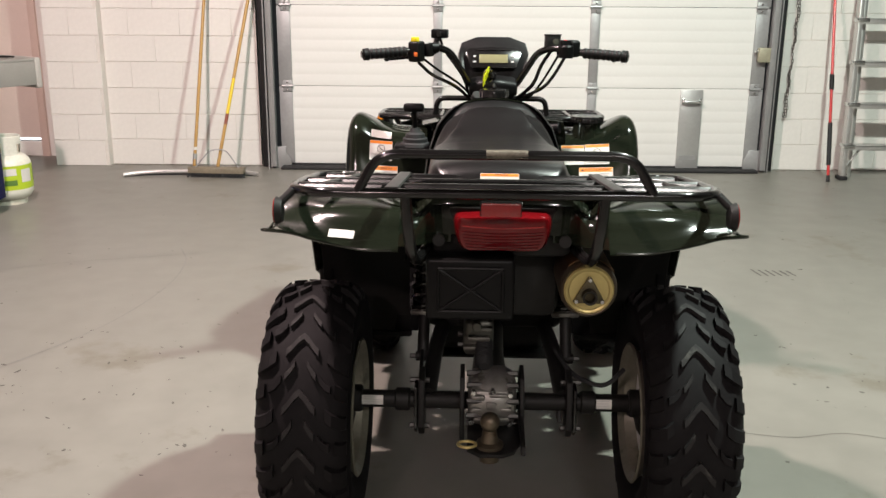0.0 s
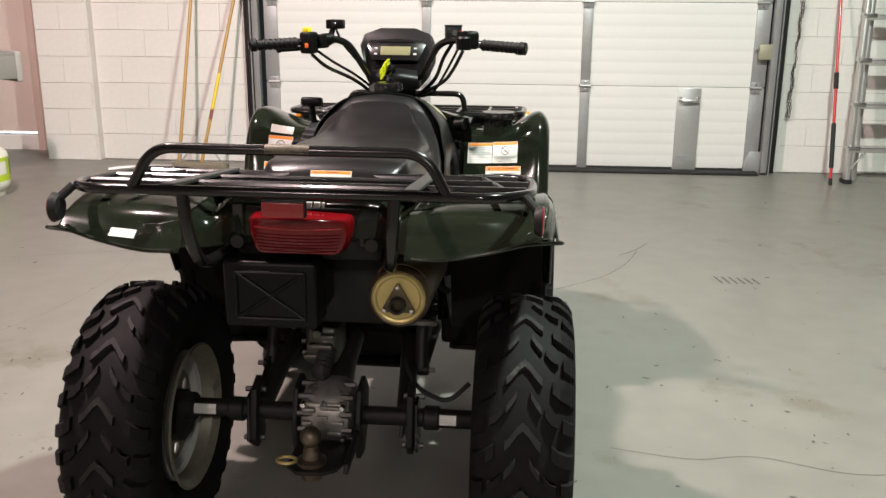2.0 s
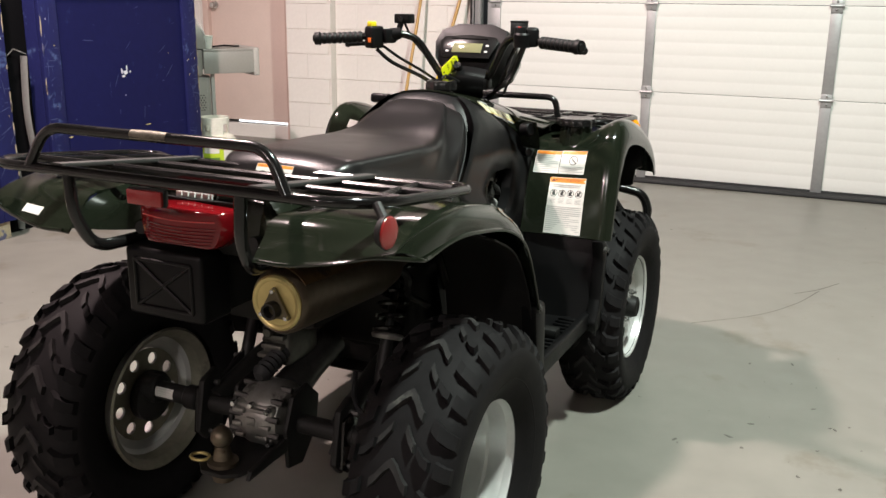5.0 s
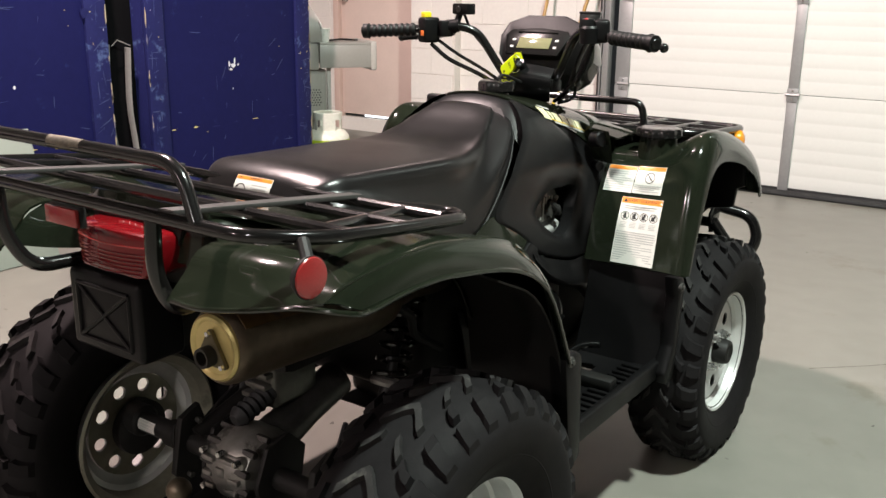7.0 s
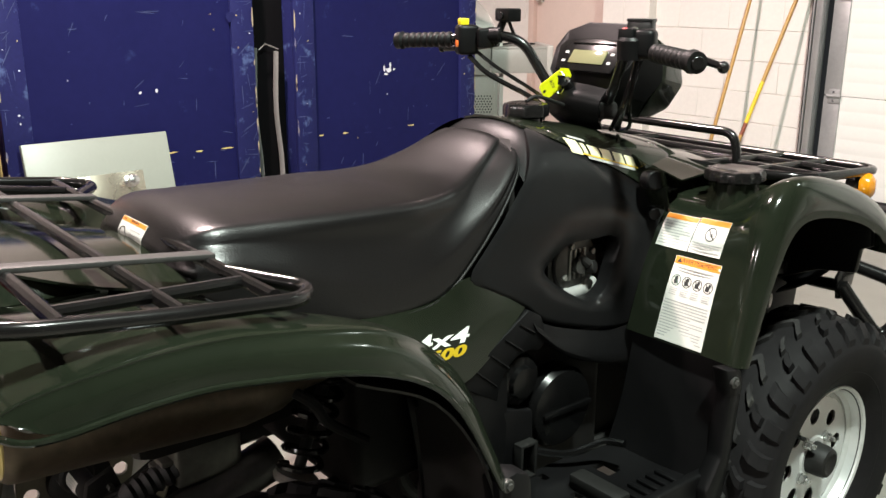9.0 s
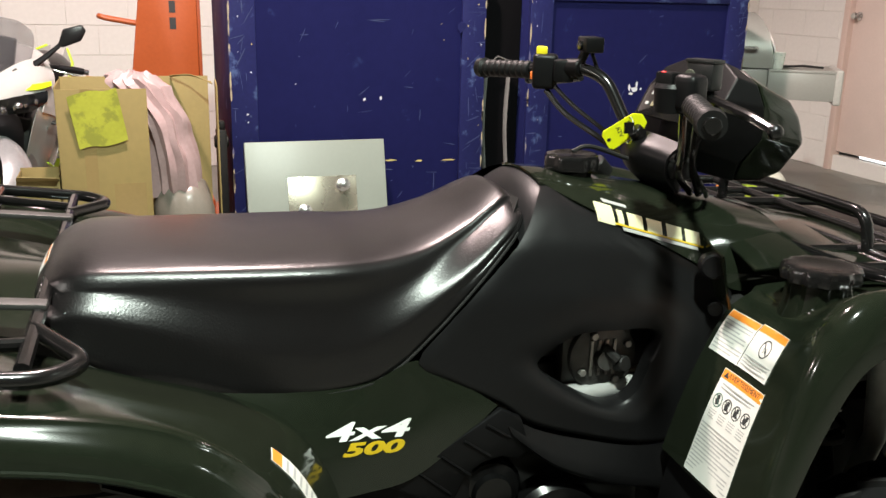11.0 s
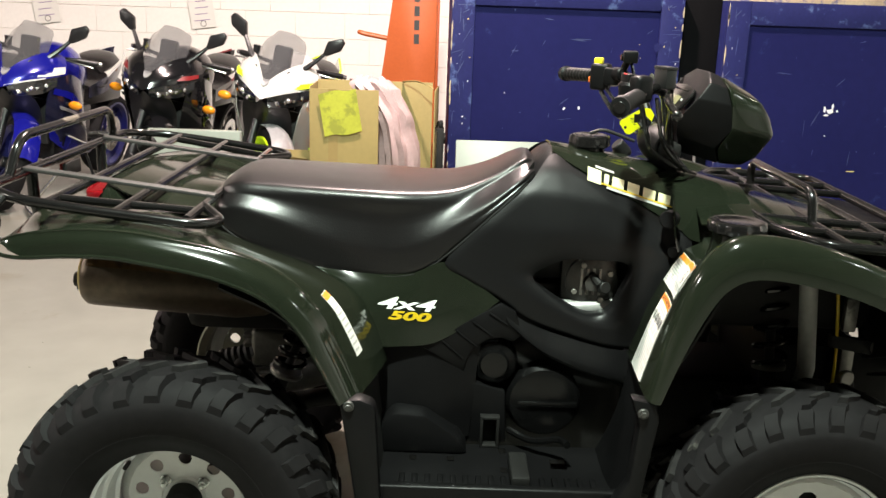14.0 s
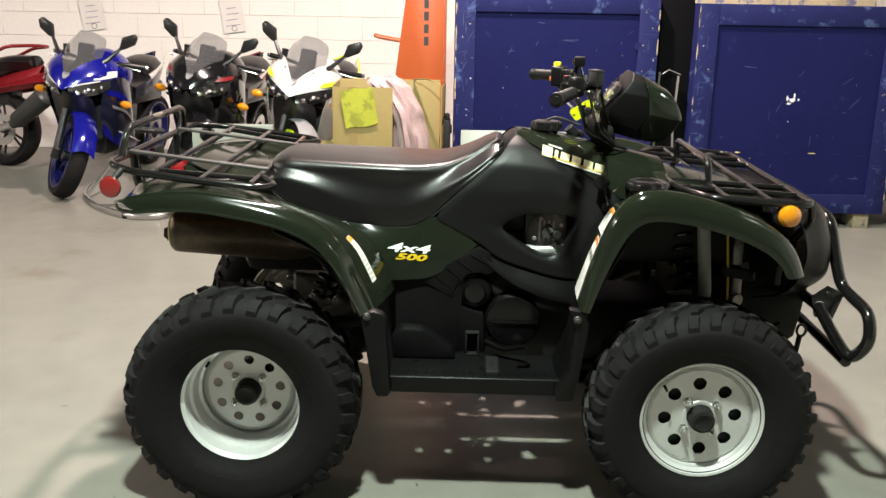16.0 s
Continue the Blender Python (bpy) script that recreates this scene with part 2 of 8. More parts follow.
def sweep(pts, r, seg=10, closed=False, r2=None, caps=True):
    """A tube along a path; r may be a list, one for each point; r2: the other half axis of a flat tube."""
    pts = [Vector(p) for p in pts]
    k = len(pts)
    rs = r if isinstance(r, (list, tuple)) else [r] * k
    bm = bmesh.new()
    rings, up = [], None
    for i, p in enumerate(pts):
        if closed:
            t = (pts[(i + 1) % k] - pts[i - 1]).normalized()
        else:
            t = (pts[min(i + 1, k - 1)] - pts[max(i - 1, 0)]).normalized()
        if up is None:
            up = Vector((0, 0, 1)) if abs(t.z) < 0.9 else Vector((0, 1, 0))
        side = t.cross(up)
        if side.length < 1e-6:
            side = t.orthogonal()
        side.normalize()
        up = side.cross(t).normalized()
        ring = []
        for j in range(seg):
            a = 2 * math.pi * j / seg
            ring.append(bm.verts.new(p + side * math.cos(a) * rs[i] + up * math.sin(a) * (r2 or rs[i])))
        rings.append(ring)
    for i in range(k if closed else k - 1):
        a, b = rings[i], rings[(i + 1) % k]
        for j in range(seg):
            bm.faces.new((a[j], a[(j + 1) % seg], b[(j + 1) % seg], b[j]))
    if not closed and caps:
        bm.faces.new(list(reversed(rings[0])))
        bm.faces.new(rings[-1])
    return bm


def lathe(profile, seg=32, axis="x", at=(0, 0, 0), closed=False, caps=True):
    """Turns a profile of (along, radius) about an axis."""
    bm = bmesh.new()
    rings = []
    for u, r in profile:
        ring = []
        for j in range(seg):
            a = 2 * math.pi * j / seg
            c, s = math.cos(a) * r, math.sin(a) * r
            ring.append(bm.verts.new(Vector({"x": (u, c, s), "y": (c, u, s), "z": (c, s, u)}[axis]) + Vector(at)))
        rings.append(ring)
    k = len(rings)
    for i in range(k if closed else k - 1):
        a, b = rings[i], rings[(i + 1) % k]
        for j in range(seg):
            bm.faces.new((a[j], a[(j + 1) % seg], b[(j + 1) % seg], b[j]))
    if not closed and caps:
        for ring, (u, r) in ((rings[0], profile[0]), (rings[-1], profile[-1])):
            if r > 1e-4:
                bm.faces.new(ring)
    bmesh.ops.remove_doubles(bm, verts=bm.verts, dist=1e-5)
    return bm


def rod(a, b, r, seg=14, bevel=0.0):
    """A cylinder from a to b with softened ends."""
    a, b = Vector(a), Vector(b)
    k = (b - a).length
    e = min(bevel or r * 0.15, k * 0.3)
    bm = lathe([(0, r - e), (e, r), (k - e, r), (k, r - e)], seg, "z")
    return moved(bm, Matrix.Translation(a) @ (b - a).to_track_quat("Z", "Y").to_matrix().to_4x4())


def ball(c, r, seg=16):
    bm = bmesh.new()
    bmesh.ops.create_uvsphere(bm, u_segments=seg, v_segments=max(6, seg // 2), radius=r)
    return moved(bm, Matrix.Translation(c))


def plate(outline, d0, d1, plane="yz", bevel=0.0):
    """A flat outline given thickness: plane yz goes along x from d0 to d1, and so on."""
    bm = bmesh.new()

    def at(p, d):
        return {"yz": (d, p[0], p[1]), "xz": (p[0], d, p[1]), "xy": (p[0], p[1], d)}[plane]
    a = [bm.verts.new(at(p, d0)) for p in outline]
    b = [bm.verts.new(at(p, d1)) for p in outline]
    k = len(a)
    bm.faces.new(a)
    bm.faces.new(list(reversed(b)))
    for i in range(k):
        bm.faces.new((a[i], b[i], b[(i + 1) % k], a[(i + 1) % k]))
    bmesh.ops.recalc_face_normals(bm, faces=bm.faces)
    if bevel:
        bmesh.ops.bevel(bm, geom=list(bm.edges), offset=bevel, segments=2, profile=0.5, affect="EDGES")
    return bm


def spline(pts, n, closed=False):
    """Catmull-Rom through points, n steps a span."""
    pts = [Vector(p) for p in pts]
    k, out = len(pts), []
    for i in range(k if closed else k - 1):
        p1, p2 = pts[i], pts[(i + 1) % k]
        p0 = pts[i - 1] if (closed or i > 0) else p1 * 2 - p2
        p3 = pts[(i + 2) % k] if (closed or i + 2 < k) else p2 * 2 - p1
        for j in range(n):
            t = j / n
            out.append(0.5 * ((2 * p1) + (p2 - p0) * t + (2 * p0 - 5 * p1 + 4 * p2 - p3) * t * t + (3 * p1 - p0 - 3 * p2 + p3) * t ** 3))
    if not closed:
        out.append(pts[-1])
    return out


def skin(ctrl, nu=4, nv=4, thick=0.0, close_v=False, caps=False):
    """A smooth skin over a grid of control points (rows of equal length)."""
    rows = [spline(r, nv, close_v) for r in ctrl]
    cols = [spline([r[j] for r in rows], nu) for j in range(len(rows[0]))]
    bm = bmesh.new()
    grid = [[bm.verts.new(c[i]) for c in cols] for i in range(len(cols[0]))]
    w = len(grid[0])
    for i in range(len(grid) - 1):
        for j in range(w if close_v else w - 1):
            bm.faces.new((grid[i][j], grid[i][(j + 1) % w], grid[i + 1][(j + 1) % w], grid[i + 1][j]))
    if caps:
        for row in (grid[0], grid[-1]):
            bm.faces.new(row)
    bmesh.ops.remove_doubles(bm, verts=bm.verts, dist=1e-5)
    bmesh.ops.recalc_face_normals(bm, faces=bm.faces)
    if thick:
        bmesh.ops.solidify(bm, geom=list(bm.faces), thickness=thick)
    return bm


def flat_text(body, size, depth=0.0008, fat=0.0):
    """Letters as a mesh, in the xy plane, centred."""
    cu = bpy.data.curves.new("text", "FONT")
    cu.body, cu.size, cu.extrude = body, size, depth
    cu.align_x, cu.align_y = "CENTER", "CENTER"
    cu.resolution_u = 3
    cu.offset = fat
    ob = bpy.data.objects.new("text", cu)
    scene.collection.objects.link(ob)
    bpy.context.view_layer.update()
    me = bpy.data.meshes.new_from_object(ob.evaluated_get(bpy.context.evaluated_depsgraph_get()))
    bm = bmesh.new()
    bm.from_mesh(me)
    bpy.data.objects.remove(ob)
    bpy.data.meshes.remove(me)
    bpy.data.curves.remove(cu)
    return bm


def frame_on(o, right, up):
    """A pose at o whose x goes right and y goes up, z off the surface."""
    x = Vector(right).normalized()
    z = x.cross(Vector(up)).normalized()
    y = z.cross(x)
    return Matrix.Translation(o) @ Matrix((x, y, z)).transposed().to_4x4()


def card_bm(x0, x1, y0, y1, d=0.0006):
    return block(x0, x1, y0, y1, 0, d, 0)

# ---- the room ----
def structure(name, bm, material, label="", parent=None, sharp=35):
    ob = part(name, bm, material, parent, label, sharp)
    return tagged(ob, kind="structure")


structure("floor", block(ROOM_X0 - 0.2, ROOM_X1 + 0.2, ROOM_Y0 - 0.2, 5.8, -0.15, 0.0, 0), FLOOR, "grey painted concrete floor with scuffs and cracks")
structure("ceiling", block(ROOM_X0 - 0.2, ROOM_X1 + 0.2, ROOM_Y0 - 0.2, 5.8, ROOM_H, ROOM_H + 0.2, 0), CEIL, "grey steel deck ceiling")
D0, D1, DH = -1.62, 2.36, 3.3           # the big door's opening
structure("wall_north_west", block(-2.90, D0 - 0.07, 5.15, 5.35, 0, ROOM_H, 0), MORTAR, "white painted concrete block wall")
structure("wall_north_east", block(D1 + 0.07, ROOM_X1 + 0.2, 5.15, 5.35, 0, ROOM_H, 0), MORTAR, "white painted concrete block wall")
structure("wall_north_top", block(D0 - 0.07, D1 + 0.07, 5.15, 5.35, DH, ROOM_H, 0), UPPER, "unseen wall above the big door, greyed to darken reflections")
structure("wall_north_recess", join(block(-5.8, -4.50, 5.5, 5.7, 0, ROOM_H, 0), block(-4.50, -3.58, 5.5, 5.7, 2.18, ROOM_H, 0),
          block(-4.50, -3.58, 5.5, 5.7, 0, 0.12, 0), block(-3.58, -3.33, 5.5, 5.7, 0, ROOM_H, 0)), BLOCK, "white painted wall with a doorway")
structure("pilaster", block(-3.33, -2.90, 5.07, 5.7, 0, ROOM_H, 0), MORTAR, "white painted block pilaster")
structure("wall_west", block(ROOM_X0 - 0.2, ROOM_X0, ROOM_Y0 - 0.2, 5.7, 0, ROOM_H, 0), MORTAR, "white painted concrete block wall")
structure("wall_east", block(ROOM_X1, ROOM_X1 + 0.2, ROOM_Y0, 5.15, 0, ROOM_H, 0), BLOCK, "white painted wall")
structure("wall_south", block(ROOM_X0, ROOM_X1 + 0.2, ROOM_Y0 - 0.2, ROOM_Y0, 0, ROOM_H, 0), BLOCK, "white painted wall")

# side door in the recess, standing on a raised sill
door_1 = thing("door_1", "pale pink steel side door with a round knob, shut", "door", kind="structure")
part("leaf", block(-4.47, -3.61, 5.52, 5.56, 0.15, 2.15, 0.003), surface("pale_pink_paint", (0.70, 0.58, 0.52), 0.45, var=0.04), door_1)
part("knob", join(lathe([(0.0, 0.03), (0.008, 0.032), (0.012, 0.012), (0.035, 0.012), (0.042, 0.024), (0.055, 0.029), (0.068, 0.022), (0.072, 0.0)], 20, "y")), BRIGHT, door_1).matrix_basis = pose(-4.40, 5.52, 1.20, 0, 0, 180)
part("daylight_gap", block(-4.20, -3.63, 5.522, 5.526, 0.134, 0.150, 0), surface("daylight_gap", (0.8, 0.8, 0.8), 0.5, emit=(0.85, 0.93, 1.0, 2.5)), door_1, "strip of daylight under the door")
for px in (-4.52, -3.62):
    part("jamb", block(px, px + 0.06, 5.47, 5.56, 0.0, 2.22, 0.004), surface("pink_jamb_paint", (0.62, 0.48, 0.42), 0.5, var=0.05), door_1)

# sectional overhead door: stacked ribbed panels, steel strips, hinges, tracks
door_2 = thing("door_2", "white ribbed sectional overhead door with grey steel strips, closed", "garage door", kind="structure")


def ribbed_panel(x0, x1, z0, z1):
    """One section: five shallow courses with pressed grooves."""
    n, pts = 7, []
    h = (z1 - z0) / n
    for i in range(n):
        a = z0 + i * h
        pts += [(5.0737, a + 0.0010), (5.0722, a + 0.010), (5.0722, a + h * 0.58), (5.0727, a + h * 0.70), (5.0727, a + h - 0.010), (5.0737, a + h - 0.0010)]
    bm = bmesh.new()
    lo = [bm.verts.new((x0, y, z)) for y, z in pts] + [bm.verts.new((x0, 5.12, z1 - 0.004)), bm.verts.new((x0, 5.12, z0 + 0.004))]
    hi = [bm.verts.new((x1, v.co.y, v.co.z)) for v in lo]
    k = len(lo)
    bm.faces.new(lo)
    bm.faces.new(list(reversed(hi)))
    for i in range(k):
        bm.faces.new((lo[i], hi[i], hi[(i + 1) % k], lo[(i + 1) % k]))
    return bm


SECTION = 0.615
for i in range(6):
    part("panel", ribbed_panel(-1.50, 2.27, 0.035 + i * SECTION, 0.035 + (i + 1) * SECTION - 0.0015), DOOR_WHITE, door_2, sharp=20)
part("bottom_seal", join(block(-1.50, 2.27, 5.072, 5.12, 0.0, 0.034, 0.004), block(-1.50, 2.27, 4.955, 5.073, 0.0, 0.022, 0.008, 3)), SEAL, door_2, "black rubber bottom seal")
for i in range(5):
    za, zb = 0.035 + i * SECTION, 0.035 + (i + 1) * SECTION
    for xc, w in ((-0.263, 0.066), (0.946, 0.072)):
        part("strip", block(xc - w / 2, xc + w / 2, 5.060, 5.071, za + (0.006 if i else -0.020), zb - 0.006, 0.002), DOOR_GREY, door_2)
    for xc in (-1.455, 2.225):
        part("end_strip", block(xc - 0.052, xc + 0.052, 5.058, 5.071, za + 0.004, zb - 0.004, 0.002), DOOR_GREY, door_2)
    for xc in (-0.263, 0.946, -1.44, 2.21):
        part("hinge", join(block(xc - 0.036, xc + 0.036, 5.050, 5.060, zb - 0.045, zb + 0.040, 0.002), rod((xc - 0.045, 5.048, zb), (xc + 0.045, 5.048, zb), 0.011, 10)), DOOR_GREY, door_2)
        for dz in (-0.028, 0.024):
            part("bolt", rod((xc, 5.05, zb + dz), (xc, 5.043, zb + dz), 0.008, 8), BRIGHT, door_2)
for sx, xa in ((-1, -1.56), (1, 2.31)):
    part("track", join(block(xa - 0.02, xa + 0.02, 4.985, 5.0, 0.02, 3.2, 0.003), block(xa - 0.022, xa - 0.016, 4.985, 5.055, 0.02, 3.2, 0.001), block(xa + 0.016, xa + 0.022, 4.985, 5.055, 0.02, 3.2, 0.001)), DOOR_GREY, door_2, "grey steel roller track")
    part("angle", join(block(xa + sx * 0.035, xa + sx * 0.043, 4.99, 5.15, 0.0, 3.25, 0.001), block(min(xa + sx * 0.043, xa + sx * 0.10), max(xa + sx * 0.043, xa + sx * 0.10), 5.135, 5.148, 0.0, 3.25, 0.001)), DOOR_GREY, door_2)
    part("jamb_seal", block(xa + sx * 0.072 - 0.03, xa + sx * 0.072 + 0.03, 5.08, 5.134, 0, 3.25, 0.004), SEAL, door_2)
    ex = -1.52 if sx < 0 else 2.26
    part("foot_bracket", plate([(ex - 0.09, 0.0), (ex + 0.09, 0.0), (ex + 0.09, 0.06), (ex + 0.05, 0.12), (ex + 0.05, 0.17), (ex - 0.05, 0.17), (ex - 0.09, 0.08)], 5.044, 5.057, "xz", 0.001), DOOR_GREY, door_2)
lock = part("pull_plate", block(1.640, 1.815, 5.058, 5.0705, 0.022, 0.640, 0.002), surface("brushed_plate", (0.52, 0.52, 0.51), 0.35, 0.6, var=0.08, second=(0.30, 0.30, 0.30), amount=0.06), door_2, "brushed steel pull plate")
part("pull_handle", join(sweep(fillet([(1.665, 5.058, 0.555), (1.665, 5.015, 0.555), (1.79, 5.015, 0.555), (1.79, 5.058, 0.555)], 0.015), 0.011, 10), block(1.652, 1.675, 5.05, 5.06, 0.535, 0.575, 0.002), block(1.78, 1.803, 5.05, 5.06, 0.535, 0.575, 0.002)), BRIGHT, lock)
part("foot_label", block(1.66, 1.79, 5.0565, 5.0585, 0.085, 0.125, 0), DOOR_GREY, lock)
latch = part("latch_box", block(2.20, 2.30, 4.995, 5.045, 0.86, 0.97, 0.006), surface("brass_painted_box", (0.35, 0.33, 0.24), 0.5, 0.3), door_2, "small brass coloured latch box")
part("latch_arm", join(block(2.175, 2.205, 5.01, 5.03, 0.93, 0.95, 0.003), block(2.30, 2.335, 5.01, 5.03, 0.915, 0.93, 0.003)), BRIGHT, latch)

# ---- blue crates ----
def blue_crate(y0, y1, z0, z1, label, depth=0.75, x=-2.95):
    c = thing("blue_crate", label, "crate", pose(x, 0, 0), group="blue crates along the wall")
    part("carcass", block(-depth, -0.03, y0, y1, z0, z1, 0.004), BLUE_WORN, c)
    w = 0.125
    part("panel", block(-0.045, -0.018, y0 + w, y1 - w, z0 + w, z1 - w, 0.0), BLUE, c)
    for a, b, lo, hi in ((y0, y0 + w, z0, z1), (y1 - w, y1, z0, z1), (y0 + w, y1 - w, z0, z0 + w), (y0 + w, y1 - w, z1 - w, z1)):
        part("frame_board", block(-0.030, 0.0, a + 0.0005, b - 0.0005, lo, hi, 0.003), BLUE_WORN, c)
    for yy in (y0 + 0.12, (y0 + y1) / 2, y1 - 0.12):
        part("skid", block(-depth + 0.03, -0.03, yy - 0.05, yy + 0.05, 0.0, z0, 0.004), RAW_WOOD, c)
    return c


blue_crate(0.62, 1.88, 0.10, 1.46, "scuffed blue painted wooden crate on skids")
blue_crate(2.12, 3.42, 0.10, 1.405, "scuffed blue painted wooden crate beside the grill")

# ---- the quad bike ----
atv = thing("quad_bike", "dark green and black quad bike with luggage racks, parked", "quad bike", pose(-0.019, 0, 0, 0, 0, -1.2))
SIDES = (1, -1)


def both(name, make, material, label="", sharp=35, parent=None):
    """The same part on the right and, mirrored, on the left."""
    r = part(name, make(), material, parent or atv, label, sharp)
    l = part(name, mirrored(make()), material, parent or atv, label, sharp)
    return r, l


# wheels
def tyre_bm(width, radius, rim):
    """A carcass with rounded shoulders, flattened a little where it stands."""
    w = width / 2
    prof = [(-w * 0.66, rim - 0.012), (-w * 0.74, rim + 0.004), (-w * 0.90, rim + 0.030), (-w * 0.99, rim + 0.065), (-w, rim + 0.090), (-w * 0.95, radius - 0.042), (-w * 0.78, radius - 0.020),
            (-w * 0.4, radius - 0.007), (0, radius - 0.004), (w * 0.4, radius - 0.007), (w * 0.78, radius - 0.020), (w * 0.95, radius - 0.042), (w, rim + 0.090), (w * 0.99, rim + 0.065), (w * 0.90, rim + 0.030), (w * 0.74, rim + 0.004), (w * 0.66, rim - 0.012)]
    prof = [(p.x, p.y) for p in spline([(a, b, 0) for a, b in prof], 2)]
    ribs = lathe([(w * 0.905, rim + 0.034), (w * 0.925, rim + 0.036), (w * 0.925, rim + 0.039), (w * 0.90, rim + 0.040)], 72, "x", caps=False)
    return join(lathe(prof, 72, "x", caps=False), ribs)


def lug_bm(width, radius, count, flip=1, shoulder=False):
    """Lugs on the crown: a joined V, then a split pair; on the shoulders bars that wrap over the edge."""
    w = width / 2
    bm = bmesh.new()

    def drop(u):
        a = abs(u) / w
        return 0.006 * a * a + (0.034 * ((a - 0.66) / 0.34) ** 2 if a > 0.66 else 0)

    def bar(path, half, h, a0):
        """A raised bar along points (across, angle)."""
        rows = []
        for i, (u, ang) in enumerate(path):
            row = []
            for dz, s in ((-0.012, 1.35), (h, 1.0)):
                for side in (-1, 1):
                    a = a0 + ang + side * half * s / radius
                    r = radius - drop(u) + dz
                    row.append(bm.verts.new((u, math.cos(a) * r, math.sin(a) * r)))
            rows.append(row)
        for i in range(len(rows) - 1):
            p, q = rows[i], rows[i + 1]
            for x, y in ((2, 3), (0, 2), (3, 1)):
                bm.faces.new((p[x], p[y], q[y], q[x]))
        for row in (rows[0], rows[-1]):
            bm.faces.new((row[0], row[1], row[3], row[2]))
    step = 2 * math.pi / count
    one = flip / radius
    for i in range(count):
        a0 = i * step
        for s in (1, -1):
            if not shoulder:
                if s > 0:
                    bar([(-w * 0.34, one * 0.040), (-w * 0.26, one * 0.032), (-w * 0.10, one * 0.008), (0.0, -one * 0.002), (w * 0.10, one * 0.008), (w * 0.26, one * 0.032), (w * 0.34, one * 0.040)], 0.0085, 0.0095, a0)
                bar([(s * w * 0.13, 0.0), (s * w * 0.22, one * 0.017), (s * w * 0.33, one * 0.032)], 0.0075, 0.0095, a0 + step * 0.5)
            else:
                bar([(s * w * 0.40, one * 0.036), (s * w * 0.52, one * 0.052), (s * w * 0.64, one * 0.058)], 0.0080, 0.008, a0 + step * 0.5)
                bar([(s * w * 0.54, one * 0.050), (s * w * 0.68, one * 0.062), (s * w * 0.86, one * 0.070), (s * w * 0.955, one * 0.071)], 0.0135, 0.0065, a0)
                bar([(s * w * 0.74, one * 0.062), (s * w * 0.88, one * 0.068), (s * w * 0.965, one * 0.069)], 0.0140, 0.0055, a0 + step * 0.5)
    bmesh.ops.recalc_face_normals(bm, faces=bm.faces)
    return bm


def pieces(bm):
    """Splits a mesh into its separate lugs, each with eight or more corners; the two arms of a V stay together."""
    bm.verts.ensure_lookup_table()
    bm.verts.index_update()
    seen, groups = set(), []
    for v in bm.verts:
        if v.index in seen:
            continue
        stack, got = [v], []
        seen.add(v.index)
        while stack:
            a = stack.pop()
            got.append(a)
            for e in a.link_edges:
                b = e.other_vert(a)
                if b.index not in seen:
                    seen.add(b.index)
                    stack.append(b)
        groups.append(got)
    out = []
    for got in groups:
        one, to = bmesh.new(), {}
        for v in got:
            to[v] = one.verts.new(v.co)
        for f in {f for v in got for f in v.link_faces}:
            one.faces.new([to[v] for v in f.verts])
        out.append(one)
    return out


def holed_disc(x, r_in, r_out, holes, hr, at, depth):
    """A wheel disc with round holes: a ring of cells, each cell split round its hole."""
    bm = bmesh.new()
    k, n = holes, 12
    rm = at
    for i in range(k):
        a0, a1 = 2 * math.pi * (i - 0.5) / k, 2 * math.pi * (i + 0.5) / k
        ac = 2 * math.pi * i / k
        border = []
        for t in range(n):
            u = t / n * 4
            if u < 1:
                p = (a0 + (a1 - a0) * u, r_in)
            elif u < 2:
                p = (a1, r_in + (r_out - r_in) * (u - 1))
            elif u < 3:
                p = (a1 + (a0 - a1) * (u - 2), r_out)
            else:
                p = (a0, r_out + (r_in - r_out) * (u - 3))
            border.append(p)
        ring_o = [Vector((x, math.cos(a) * r, math.sin(a) * r)) for a, r in border]
        c = Vector((x, math.cos(ac) * rm, math.sin(ac) * rm))
        ring_i = []
        for p in ring_o:
            d = (p - c).normalized()
            ring_i.append(c + d * hr)
        vo, vi = [bm.verts.new(p) for p in ring_o], [bm.verts.new(p) for p in ring_i]
        vd = [bm.verts.new(p + Vector((-depth, 0, 0)) + (p - c).normalized() * 0.002) for p in ring_i]
        for t in range(n):
            u = (t + 1) % n
            bm.faces.new((vo[t], vo[u], vi[u], vi[t]))
            bm.faces.new((vi[t], vi[u], vd[u], vd[t]))
    bmesh.ops.remove_doubles(bm, verts=bm.verts, dist=1e-5)
    return bm


